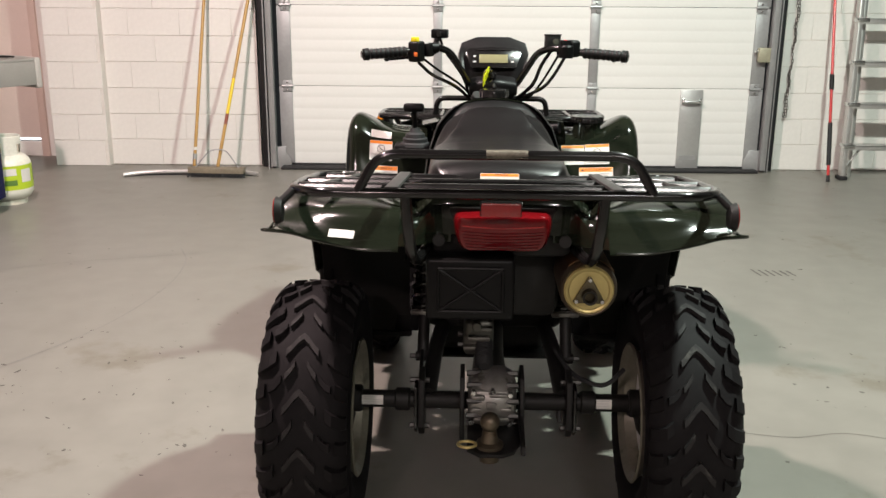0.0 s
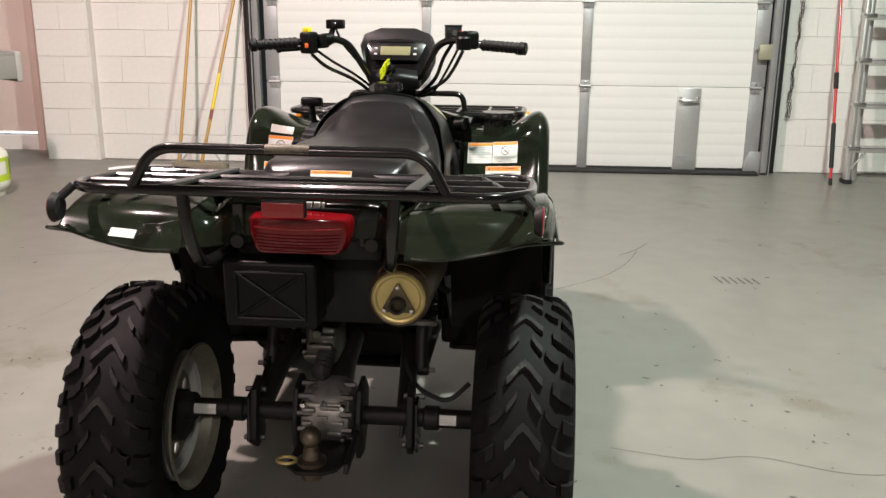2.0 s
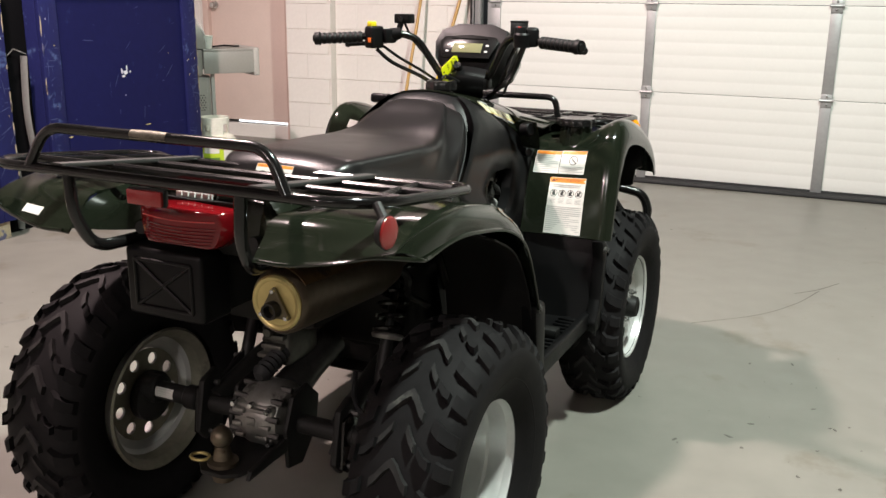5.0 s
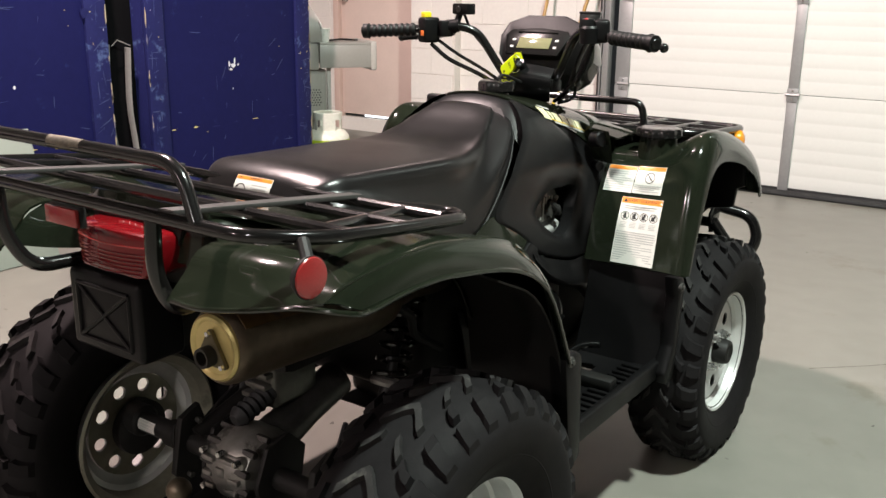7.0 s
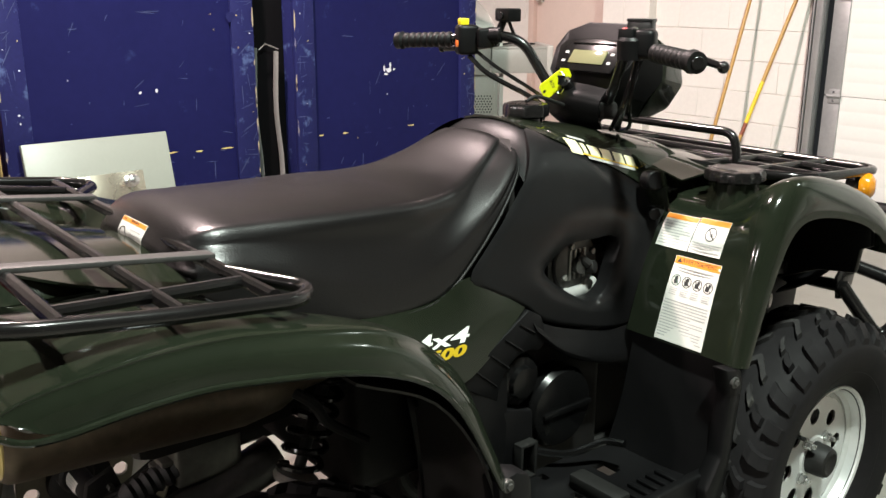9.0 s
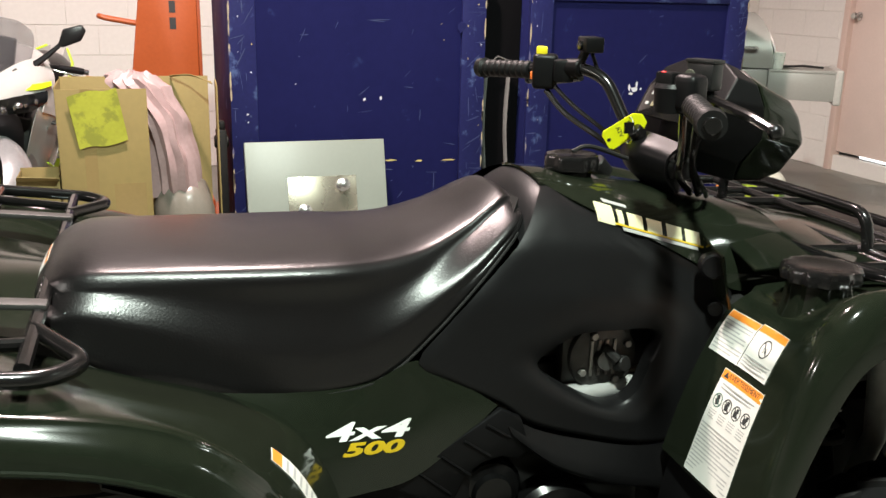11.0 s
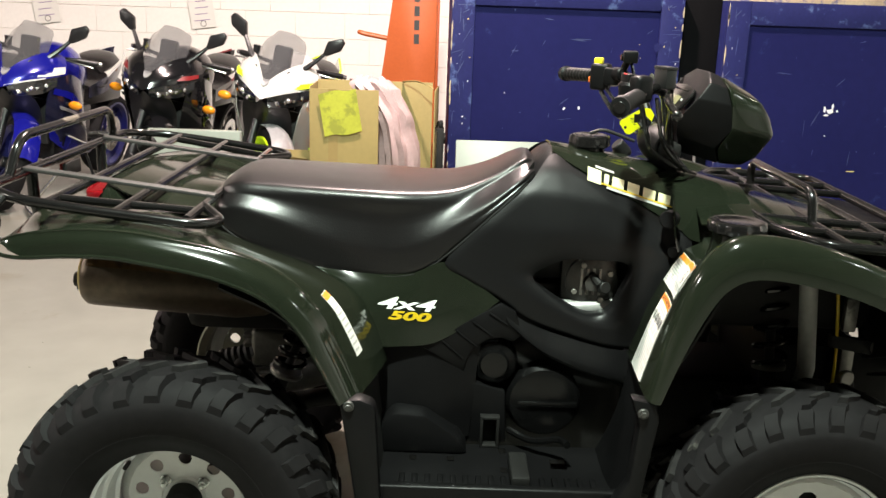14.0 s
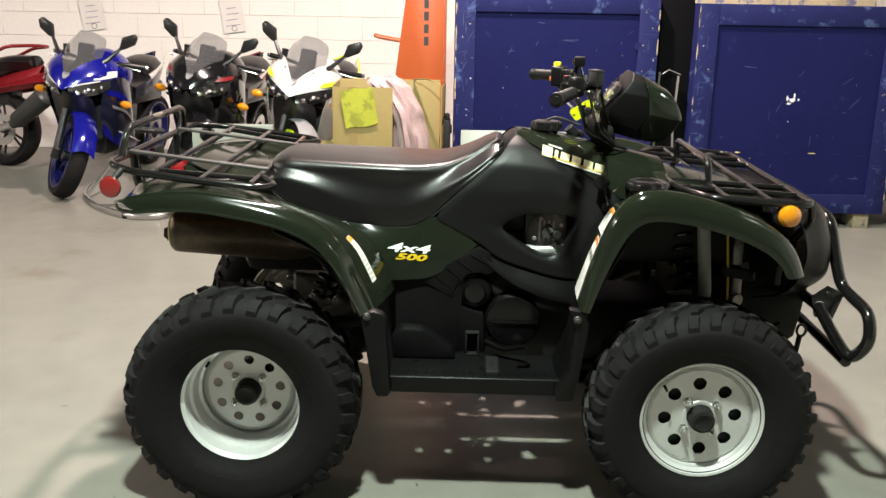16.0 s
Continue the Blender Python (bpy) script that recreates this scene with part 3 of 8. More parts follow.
def wheel(name, x, y, z, side, width, radius, lip, face, rim_r, turn, flip, holes):
    """x: the tyre's middle; lip: the outer flange; face: the disc, both from the middle outwards."""
    back = -width * (0.38 if holes == 8 else 0.47)
    front = holes == 8
    r_disc = 0.147 if front else 0.128
    prof = [(lip + 0.004, rim_r - 0.004), (lip + 0.006, rim_r + 0.002), (lip - 0.002, rim_r + 0.007), (lip - 0.012, rim_r - 0.002), (lip - 0.02, rim_r - 0.012),
            (back + 0.02, rim_r - 0.014), (back + 0.008, rim_r - 0.002), (back, rim_r + 0.006), (back - 0.004, rim_r),
            (back + 0.012, rim_r - 0.018), (face - 0.022, rim_r - 0.024), (face - 0.016, r_disc + 0.012), (face + 0.004, r_disc + 0.010), (face + 0.010, rim_r - 0.030), (face + (lip - face) * 0.45, rim_r - 0.024), (face + (lip - face) * 0.5, rim_r - 0.017), (lip - 0.012, rim_r - 0.013), (lip - 0.006, rim_r - 0.007)]
    if front:
        prof[10:] = [(face - 0.022, rim_r - 0.020), (face - 0.014, r_disc + 0.004), (face - 0.002, r_disc + 0.002), (face + 0.004, r_disc + 0.006), (lip - 0.020, rim_r - 0.013), (lip - 0.006, rim_r - 0.007)]
    rim = lathe(prof, 56, "x", closed=True)
    disc = join(holed_disc(face, 0.050, r_disc - 0.008, holes, 0.0145 if holes == 9 else 0.0190, 0.099 if front else 0.093, 0.005), holed_disc(face - 0.006, 0.050, r_disc - 0.008, holes, 0.0160 if holes == 9 else 0.0210, 0.099 if front else 0.093, 0.0),
                lathe([(face, r_disc - 0.008), (face - 0.002, r_disc - 0.002), (face - 0.008, r_disc + 0.006), (face - 0.016, r_disc + (0.006 if front else 0.013))], 56, "x", caps=False),
                lathe([(face, 0.050), (face + 0.004, 0.046), (face + 0.004, 0.038), (face - 0.01, 0.036)], 40, "x", caps=False))
    both_bm = join(rim, disc)
    for f in both_bm.faces:
        c = f.calc_center_median()
        f.material_index = 1 if c.x < back + 0.03 or (c.x < face - 0.021 and math.hypot(c.y, c.z) < rim_r - 0.010) or (c.x < face - 0.0055 and math.hypot(c.y, c.z) < r_disc - 0.009) else 0
    w = part(name, both_bm, [STEEL, STEEL_IN], atv, "silver painted steel wheel rim")
    spin = pose(0, 0, 0, turn)

    def sag(bm):
        """Presses the tyre flat where it stands on the floor."""
        moved(bm, spin)
        for v in bm.verts:
            v.co.z = max(v.co.z, -z + 0.001)
        return moved(bm, spin.inverted())
    part("tyre", sag(tyre_bm(width, radius - 0.008, rim_r + 0.004)), RUBBER, w, "black knobbly tyre")
    crown, flanks = sag(lug_bm(width, radius - 0.011, 15, flip)), sag(lug_bm(width, radius - 0.011, 15, flip, True))
    if side > 0:
        for bm in pieces(crown):
            part("tread_lug", bm, LUG, w, "", 25)
        for bm in pieces(flanks):
            part("shoulder_lug", bm, RUBBER, w, "", 25)
    else:
        tagged(part("tread", crown, LUG, w, "worn grey chevron lugs", 25), kind="stuff")
        tagged(part("shoulder_tread", flanks, RUBBER, w, "", 25), kind="stuff")
    part("hub_cap", lathe([(face - 0.02, 0.037), (face + 0.030, 0.036), (face + 0.042, 0.032), (face + 0.045, 0.024), (face + 0.040, 0.016), (face + 0.040, 0.0)], 28, "x"), BLACK_DULL, w, "black plastic hub cap")
    for i in range(4):
        a = math.pi / 2 * i + 0.62
        part("wheel_nut", moved(join(lathe([(0, 0.0135), (0.004, 0.0135), (0.004, 0.010), (0.016, 0.010), (0.018, 0.008)], 6, "x"), lathe([(0.018, 0.005), (0.026, 0.005), (0.027, 0.004)], 8, "x")),
             Matrix.Translation((face, math.cos(a) * 0.057, math.sin(a) * 0.057))), BRIGHT, w)
    if front:
        # dark backing disc, added so that the wheel holes look dark
        part("brake_housing", lathe([(face - 0.014, 0.045), (face - 0.022, 0.125), (face - 0.034, 0.128), (face - 0.040, 0.06), (face - 0.040, 0.03)], 36, "x"), BLACK_DULL, w)
    part("brake_drum", join(lathe([(face - 0.004, 0.055), (face - 0.012, 0.064), (face - 0.035, 0.064), (face - 0.045, 0.05), (face - 0.05, 0.03)], 32, "x")), BLACK_DULL, w)
    part("valve", moved(rod((0, 0, 0), (0.03, 0, 0), 0.0045, 8), Matrix.Translation((face + 0.006, -0.100, 0.098))), BLACK_DULL, w)
    w.matrix_basis = pose(x * side, y, z, 0, 0, 0 if side > 0 else 180) @ pose(0, 0, 0, turn)
    return w


for s in SIDES:
    wheel("rear_wheel", 0.459, 0.016, 0.303, s, 0.223, 0.336, 0.066, -0.040, 0.176, 8 if s > 0 else 30, s, 9)
    wheel("front_wheel", 0.450, 1.311, 0.291, s, 0.205, 0.326, 0.070, 0.044, 0.170, 4 if s > 0 else 20, s, 8)

# rear mudguards: lip, crest and inner edge from the tail forwards
LIP = [(0.503, -0.274, 0.864), (0.509, -0.245, 0.853), (0.513, -0.170, 0.856), (0.514, -0.090, 0.857), (0.516, -0.020, 0.849), (0.518, 0.114, 0.824), (0.518, 0.215, 0.781), (0.518, 0.280, 0.715), (0.518, 0.322, 0.640), (0.518, 0.355, 0.575)]
CREST = [(0.484, -0.302, 0.872), (0.490, -0.262, 0.890), (0.497, -0.155, 0.906), (0.495, -0.075, 0.906), (0.491, 0.005, 0.896), (0.482, 0.145, 0.866), (0.474, 0.236, 0.823), (0.472, 0.310, 0.751), (0.472, 0.354, 0.667), (0.472, 0.393, 0.577)]
WING = [(0.300, -0.352, 0.838), (0.300, -0.318, 0.871), (0.300, -0.268, 0.907), (0.300, -0.110, 0.908), (0.300, -0.010, 0.888), (0.300, 0.140, 0.832), (0.300, 0.260, 0.792), (0.300, 0.350, 0.742), (0.300, 0.398, 0.670), (0.300, 0.430, 0.580)]
BOWL = [(0.380, -0.338, 0.847), (0.380, -0.305, 0.876), (0.385, -0.252, 0.906), (0.390, -0.092, 0.911), (0.390, -0.002, 0.899), (0.388, 0.145, 0.856), (0.386, 0.250, 0.812), (0.386, 0.332, 0.750), (0.386, 0.378, 0.670), (0.386, 0.414, 0.580)]


def lean(a, b, k, dz=0.0):
    return (a[0] + (b[0] - a[0]) * k, a[1] + (b[1] - a[1]) * k, a[2] + (b[2] - a[2]) * k + dz)


def rear_guard():
    rows = []
    for i, (l, c, b, w) in enumerate(zip(LIP, CREST, BOWL, WING)):
        tight = max(0.0, 1 - i / 5)
        side = lean(l, c, 0.5)
        side = (side[0] + 0.010 * (1 - tight), side[1], side[2] + 0.002)
        rows.append([l, side, lean(c, l, 0.20 - 0.10 * tight, 0.004 * (1 - tight)), c, lean(c, b, 0.28 - 0.16 * tight, 0.002 - 0.002 * tight), b, w, (0.222, w[1], w[2] - (0.004 if i < 3 else 0.020))])
    return skin(rows, 4, 3, 0.004)


def guard_rim():
    return sweep(spline([(0.235, -0.352, 0.838), (0.30, -0.3525, 0.8385), (0.39, -0.338, 0.852), (0.455, -0.320, 0.864), (0.520, -0.288, 0.861), (0.517, -0.245, 0.852), (0.514, -0.170, 0.856), (0.514, -0.090, 0.857), (0.516, -0.020, 0.849), (0.518, 0.114, 0.824), (0.518, 0.215, 0.781), (0.518, 0.280, 0.715), (0.518, 0.355, 0.575)], 4), 0.0042, 8)


for guard, rim_bm in zip(both("rear_mudguard", rear_guard, GREEN_PAINT, "glossy dark green rear mudguard", 30), (guard_rim(), mirrored(guard_rim()))):
    part("rolled_edge", rim_bm, GREEN_PAINT, guard)

# centre panel over the tail
part("tail_panel", skin([[(-0.155, -0.206, 0.928), (-0.1, -0.214, 0.931), (0.1, -0.214, 0.931), (0.155, -0.206, 0.928)],
                         [(-0.153, -0.220, 0.90), (-0.1, -0.226, 0.902), (0.1, -0.226, 0.902), (0.153, -0.220, 0.90)],
                         [(-0.145, -0.226, 0.84), (-0.1, -0.232, 0.842), (0.1, -0.232, 0.842), (0.145, -0.226, 0.84)]], 5, 5, 0.004), GREEN_PAINT, atv)
both("tail_cheek", lambda: skin([[(0.155, -0.206, 0.928), (0.153, -0.220, 0.90), (0.145, -0.226, 0.84)], [(0.176, -0.15, 0.915), (0.172, -0.15, 0.89), (0.16, -0.15, 0.84)], [(0.20, -0.08, 0.90), (0.195, -0.08, 0.88), (0.18, -0.08, 0.84)]], 4, 4, 0.004), GREEN_PAINT)
both("tail_bridge", lambda: skin([[(0.226, -0.340, 0.842), (0.226, -0.262, 0.898), (0.226, -0.10, 0.900)], [(0.192, -0.280, 0.828), (0.190, -0.240, 0.880), (0.206, -0.10, 0.896)], [(0.148, -0.224, 0.822), (0.156, -0.210, 0.915), (0.192, -0.10, 0.902)], [(0.114, -0.226, 0.824), (0.116, -0.216, 0.920), (0.150, -0.12, 0.912)]], 4, 4, 0.004), GREEN_PAINT)
part("tail_deck", skin([[(-0.155, -0.207, 0.929), (0, -0.213, 0.932), (0.155, -0.207, 0.929)], [(-0.228, -0.10, 0.905), (0, -0.10, 0.915), (0.228, -0.10, 0.905)], [(-0.222, 0.06, 0.868), (0, 0.06, 0.90), (0.222, 0.06, 0.868)]], 4, 4, 0.004), GREEN_PAINT, atv)

# seat
SEAT = [  # y, bottom half width, bottom z, shoulder half width, shoulder z, edge half width, edge z, middle z
    (0.026, 0.150, 0.862, 0.140, 0.880, 0.112, 0.902, 0.908),
    (0.048, 0.192, 0.850, 0.186, 0.885, 0.140, 0.926, 0.936),
    (0.090, 0.205, 0.822, 0.202, 0.888, 0.158, 0.941, 0.951),
    (0.160, 0.208, 0.786, 0.206, 0.872, 0.162, 0.940, 0.950),
    (0.250, 0.208, 0.757, 0.205, 0.842, 0.166, 0.937, 0.946),
    (0.350, 0.207, 0.745, 0.204, 0.820, 0.170, 0.934, 0.942),
    (0.440, 0.206, 0.744, 0.203, 0.815, 0.171, 0.932, 0.940),
    (0.510, 0.205, 0.762, 0.202, 0.830, 0.158, 0.931, 0.938),
    (0.580, 0.200, 0.818, 0.196, 0.868, 0.140, 0.939, 0.946),
    (0.650, 0.186, 0.882, 0.180, 0.912, 0.114, 0.964, 0.970),
    (0.705, 0.162, 0.930, 0.157, 0.952, 0.094, 0.993, 0.999),
    (0.732, 0.142, 0.952, 0.138, 0.970, 0.080, 1.004, 1.010),
    (0.748, 0.122, 0.970, 0.116, 0.980, 0.066, 0.997, 1.002),
]
rows = []
for y, xb, zb, xs, zs, xe, ze, zm in SEAT:
    k = min(1.0, (ze - zb) / 0.10)
    half = [(xb - 0.010 * k, y, zb - 0.002), (xb, y, zb + 0.008 * k), (xb * 0.5 + xs * 0.5 + 0.001, y, zb * 0.5 + zs * 0.5), (xs + 0.001, y, zs - 0.012 * k), (xs - 0.003 * k, y, zs + 0.006 * k),
            (xe + (xs - xe) * 0.42, y, ze - (ze - zs) * 0.48), (xe + 0.015 * k, y, ze - 0.020 * k), (xe + 0.006 * k, y, ze - 0.006 * k), (xe - 0.012, y, ze + 0.0005), (xe * 0.55, y, zm - (zm - ze) * 0.25)]
    rows.append(half + [(0, y, zm)] + [(-a, b, c) for a, b, c in reversed(half)])
seat = part("seat", skin(rows, 5, 3, caps=True), VINYL, atv, "black grained vinyl saddle", 60)
part("seat_pan", skin([[(x, y, z) for x, z in ((-xb + 0.022, zb + 0.03), (-xb + 0.022, zb - 0.11), (xb - 0.022, zb - 0.11), (xb - 0.022, zb + 0.03))] for y, xb, zb, *_ in SEAT[1:]], 2, 1, close_v=True, caps=True), BLACK_DULL, seat)
both("seat_piping", lambda: sweep(spline([(xb + 0.001, y, zb + 0.002) for y, xb, zb, *_ in SEAT[1:-1]], 3), 0.0028, 8), BLACK_DULL, parent=seat)

# body shell
def ridge(y):
    return float(np.interp(y, [0.70, 0.80, 0.886, 1.0, 1.1, 1.2, 1.3], [1.035, 1.032, 1.020, 1.000, 0.980, 0.958, 0.935]))


def girth(d):
    return float(np.interp(d, [0, 0.004, 0.012, 0.025, 0.045, 0.09, 0.17, 0.30, 0.45], [0, 0.055, 0.095, 0.125, 0.152, 0.187, 0.211, 0.223, 0.219]))


def shell(y, z):
    return girth(max(0.0, ridge(y) - z))


SPLIT = [(0.790, 1.022), (0.830, 1.000), (0.90, 0.965), (0.98, 0.925), (1.06, 0.880), (1.10, 0.850)]
top_rows = []
for y, z in SPLIT + [(1.16, 0.845), (1.24, 0.850)]:
    r = ridge(y)
    half = []
    for k in range(6):
        d = (r - z) * (1 - k / 6) ** 1.6
        half.append((girth(d), y - 0.05 * (k / 6) * 0, r - d))
    top_rows.append(half + [(0, y, r)] + [(-a, b, c) for a, b, c in reversed(half)])
part("tank_cover", skin(top_rows, 4, 2, 0.004), GREEN_PAINT, atv, "glossy dark green tank cover", 50)

hump_rows = []
for y, sink in ((0.735, 0.055), (0.765, 0.022), (0.795, 0.006), (0.830, 0.005)):
    r = ridge(y) - sink
    half = [(girth(d) * 0.985, y, r - d) for d in (0.13, 0.09, 0.055, 0.03, 0.012, 0.004)]
    hump_rows.append(half + [(0, y, r)] + [(-a, b, c) for a, b, c in reversed(half)])
part("tank_hump", skin(hump_rows, 4, 2, 0.004), COVER_BLACK, atv, "black cover between saddle and tank", 50)

SIDE_EDGE = [(0.795, 1.018), (0.83, 0.996), (0.90, 0.961), (0.98, 0.921), (1.06, 0.876), (1.098, 0.845), (1.085, 0.760), (1.06, 0.66), (1.03, 0.605), (0.94, 0.600), (0.84, 0.625), (0.74, 0.660), (0.676, 0.707),
             (0.610, 0.745), (0.552, 0.782), (0.594, 0.832), (0.645, 0.880), (0.699, 0.928), (0.738, 0.966), (0.768, 1.003)]
HOLE = [(0.905, 0.797), (0.935, 0.797), (0.962, 0.790), (0.968, 0.775), (0.958, 0.750), (0.945, 0.72), (0.93, 0.69), (0.905, 0.672), (0.875, 0.672), (0.845, 0.684), (0.80, 0.710), (0.765, 0.735),
        (0.750, 0.752), (0.752, 0.762), (0.765, 0.772), (0.785, 0.783), (0.805, 0.792), (0.825, 0.798), (0.85, 0.799), (0.88, 0.798)]


def side_cover():
    out, hole = spline([(0, *p) for p in SIDE_EDGE], 3, True), spline([(0, *p) for p in HOLE], 3, True)
    bm, rings, k = bmesh.new(), [], 16
    for i in range(k + 1):
        t = i / k
        ring = []
        for a, b in zip(out, hole):
            p = a.lerp(b, t)
            dent = 0.016 * (max(0.0, t - 0.55) / 0.45) ** 2
            fold = (p.z - 0.985) + 1.02 * (p.y - 0.865)
            dent += 0.011 * min(1.0, max(0.0, fold / 0.022)) * min(1.0, max(0.0, (1.075 - p.y) / 0.04)) * min(1.0, max(0.0, (p.y - 0.84) / 0.05)) * (1 if 0 < i else 0)
            ring.append(bm.verts.new((shell(p.y, p.z) - dent + (-0.004 if i == 0 else 0.0), p.y, p.z)))
        rings.append(ring)
    ring = [bm.verts.new((v.co.x - 0.03, v.co.y, v.co.z)) for v in rings[-1]]
    rings.append(ring)
    n = len(rings[0])
    for a, b in zip(rings, rings[1:]):
        for j in range(n):
            bm.faces.new((a[j], a[(j + 1) % n], b[(j + 1) % n], b[j]))
    return bm


both("side_cover", side_cover, COVER_BLACK, "matt black moulded side cover", 45)


def green_side():
    rows = [[(0.206, 0.25, 0.768), (0.228, 0.29, 0.745), (0.252, 0.35, 0.69), (0.264, 0.39, 0.60)],
            [(0.207, 0.38, 0.752), (0.224, 0.41, 0.72), (0.240, 0.44, 0.67), (0.248, 0.46, 0.597)],
            [(0.208, 0.48, 0.756), (0.222, 0.50, 0.72), (0.235, 0.52, 0.67), (0.240, 0.535, 0.605)],
            [(0.212, 0.55, 0.785), (0.220, 0.58, 0.745), (0.228, 0.60, 0.70), (0.234, 0.61, 0.650)],
            [(0.216, 0.612, 0.750), (0.220, 0.635, 0.733), (0.224, 0.655, 0.720), (0.228, 0.676, 0.705)]]
    return skin(rows, 5, 4, 0.004)


both("side_panel", green_side, GREEN_PAINT, "dark green side panel with decals")

# front mudguards
F_CROWN = [(0.955, 0.600), (0.985, 0.724), (1.022, 0.835), (1.066, 0.900), (1.124, 0.928), (1.228, 0.921), (1.351, 0.888), (1.460, 0.838), (1.520, 0.783), (1.553, 0.712)]
F_LIP = [(0.980, 0.598), (1.015, 0.700), (1.055, 0.790), (1.090, 0.838), (1.140, 0.858), (1.230, 0.850), (1.340, 0.822), (1.430, 0.783), (1.475, 0.748), (1.503, 0.708)]


def front_guard():
    rows = []
    for i, ((cy, cz), (ly, lz)) in enumerate(zip(F_CROWN, F_LIP)):
        back = i < 4
        iy = cy + (0.004, 0.014, 0.030, 0.030, 0.0, 0, 0, 0, 0, 0)[i]
        iz = cz + (0.0, 0.0, -0.006, -0.040, -0.055, -0.045, -0.022, 0.0, 0.008, 0.006)[i]
        rows.append([(0.520, ly, lz), (0.518, (ly + cy) / 2, (lz + cz) / 2), (0.498, cy, cz), (0.462, cy + (0.0 if back else 0), cz + 0.002), (0.36, iy, iz), (0.235, iy + (0.01 if back else 0), iz - 0.004)])
    return skin(rows, 4, 3, 0.004)


both("front_mudguard", front_guard, GREEN_PAINT, "glossy dark green front mudguard")
part("front_deck", skin([[(-0.25, 1.10, 0.90), (0, 1.12, 0.945), (0.25, 1.10, 0.90)], [(-0.26, 1.25, 0.905), (0, 1.25, 0.93), (0.26, 1.25, 0.905)], [(-0.30, 1.50, 0.865), (0, 1.50, 0.885), (0.30, 1.50, 0.865)]], 4, 4, 0.004), GREEN_PAINT, atv)
NOSE = [((0.36, 1.47, 0.86), (0.20, 1.50, 0.88)), ((0.36, 1.570, 0.830), (0.22, 1.665, 0.855)), ((0.37, 1.600, 0.760), (0.23, 1.708, 0.785)), ((0.37, 1.600, 0.700), (0.23, 1.722, 0.711)),
        ((0.35, 1.585, 0.640), (0.23, 1.714, 0.648)), ((0.30, 1.555, 0.590), (0.21, 1.668, 0.600)), ((0.26, 1.50, 0.570), (0.20, 1.60, 0.575))]
part("front_cover", skin([[(-o[0], *o[1:]), (-i[0], *i[1:]), i, o] for o, i in NOSE], 5, 5, 0.005), BLACK_MATT, atv, "black plastic nose cover")


def guard_lining():
    """The black inside of the front mudguard, with a step in its edge."""
    return plate([(0.235, 0.81), (0.470, 0.80), (0.478, 0.735), (0.455, 0.725), (0.448, 0.668), (0.36, 0.655), (0.235, 0.60)], 1.492, 1.510, "xz", 0.004)


both("guard_lining", guard_lining, BLACK_MATT)
both("frame_side", lambda: join(plate([(1.44, 0.63), (1.60, 0.625), (1.678, 0.605), (1.652, 0.435), (1.60, 0.40), (1.50, 0.42), (1.44, 0.46)], 0.19, 0.222, "yz", 0.008), rod((0.22, 1.640, 0.575), (0.230, 1.640, 0.575), 0.010, 8), rod((0.22, 1.600, 0.470), (0.230, 1.600, 0.470), 0.010, 8), rod((0.222, 1.46, 0.53), (0.236, 1.46, 0.53), 0.030, 16)), BLACK_DULL)


# rear rack
def rk(x, y):
    return (x, y, 0.960 - 0.113 * (y + 0.355))


TUBE = 0.0105
frame_path = [rk(-0.30, 0.045), rk(-0.405, 0.110), rk(-0.455, 0.070), rk(-0.464, -0.10), rk(-0.458, -0.27), rk(-0.40, -0.355), rk(0.40, -0.355), rk(0.458, -0.27), rk(0.464, -0.10), rk(0.455, 0.070), rk(0.405, 0.110), rk(0.30, 0.045)]
rear_rack = part("rear_rack", sweep(fillet(frame_path, 0.055, 6), TUBE, 12), BLACK_GLOSS, atv, "black tubular steel rear rack")
for yy, xx in ((0.045, 0.43), (-0.085, 0.455), (-0.215, 0.452)):
    part("cross_tube", sweep([rk(-xx, yy), rk(xx, yy)], TUBE * 0.9, 10), BLACK_GLOSS, rear_rack)
for xx in (-0.235, 0.235):
    part("flat_bar", moved(block(-0.014, 0.014, -0.355, 0.055, -0.004, 0.004, 0.002), Matrix.Translation((xx, 0, 0)) @ Matrix(((1, 0, 0, 0), (0, 1, 0, 0), (0, -0.113, 1, 0.9290), (0, 0, 0, 1)))), surface("worn_flat_bar", (0.035, 0.033, 0.031), 0.55, 0.1, var=0.3, second=(0.14, 0.13, 0.12), amount=0.1, patch=20), rear_rack)
for xx in (-0.35, 0.35):
    part("wing_bar", sweep([rk(xx, 0.045), rk(xx * 1.16, -0.215)], TUBE * 0.8, 10), BLACK_GLOSS, rear_rack)
loop = part("backrest_loop", sweep(fillet([rk(-0.305, -0.355), (-0.262, -0.345, 1.040), (0.262, -0.345, 1.040), rk(0.305, -0.355)], 0.06, 7), TUBE, 12), BLACK_GLOSS, rear_rack)
part("worn_patch", sweep([(-0.040, -0.3452, 1.0405), (0.0, -0.3452, 1.0407), (0.045, -0.3452, 1.0405)], [0.0104, 0.01085, 0.0104], 12, caps=False), WORN_METAL, loop, "bare worn patch on the tube")
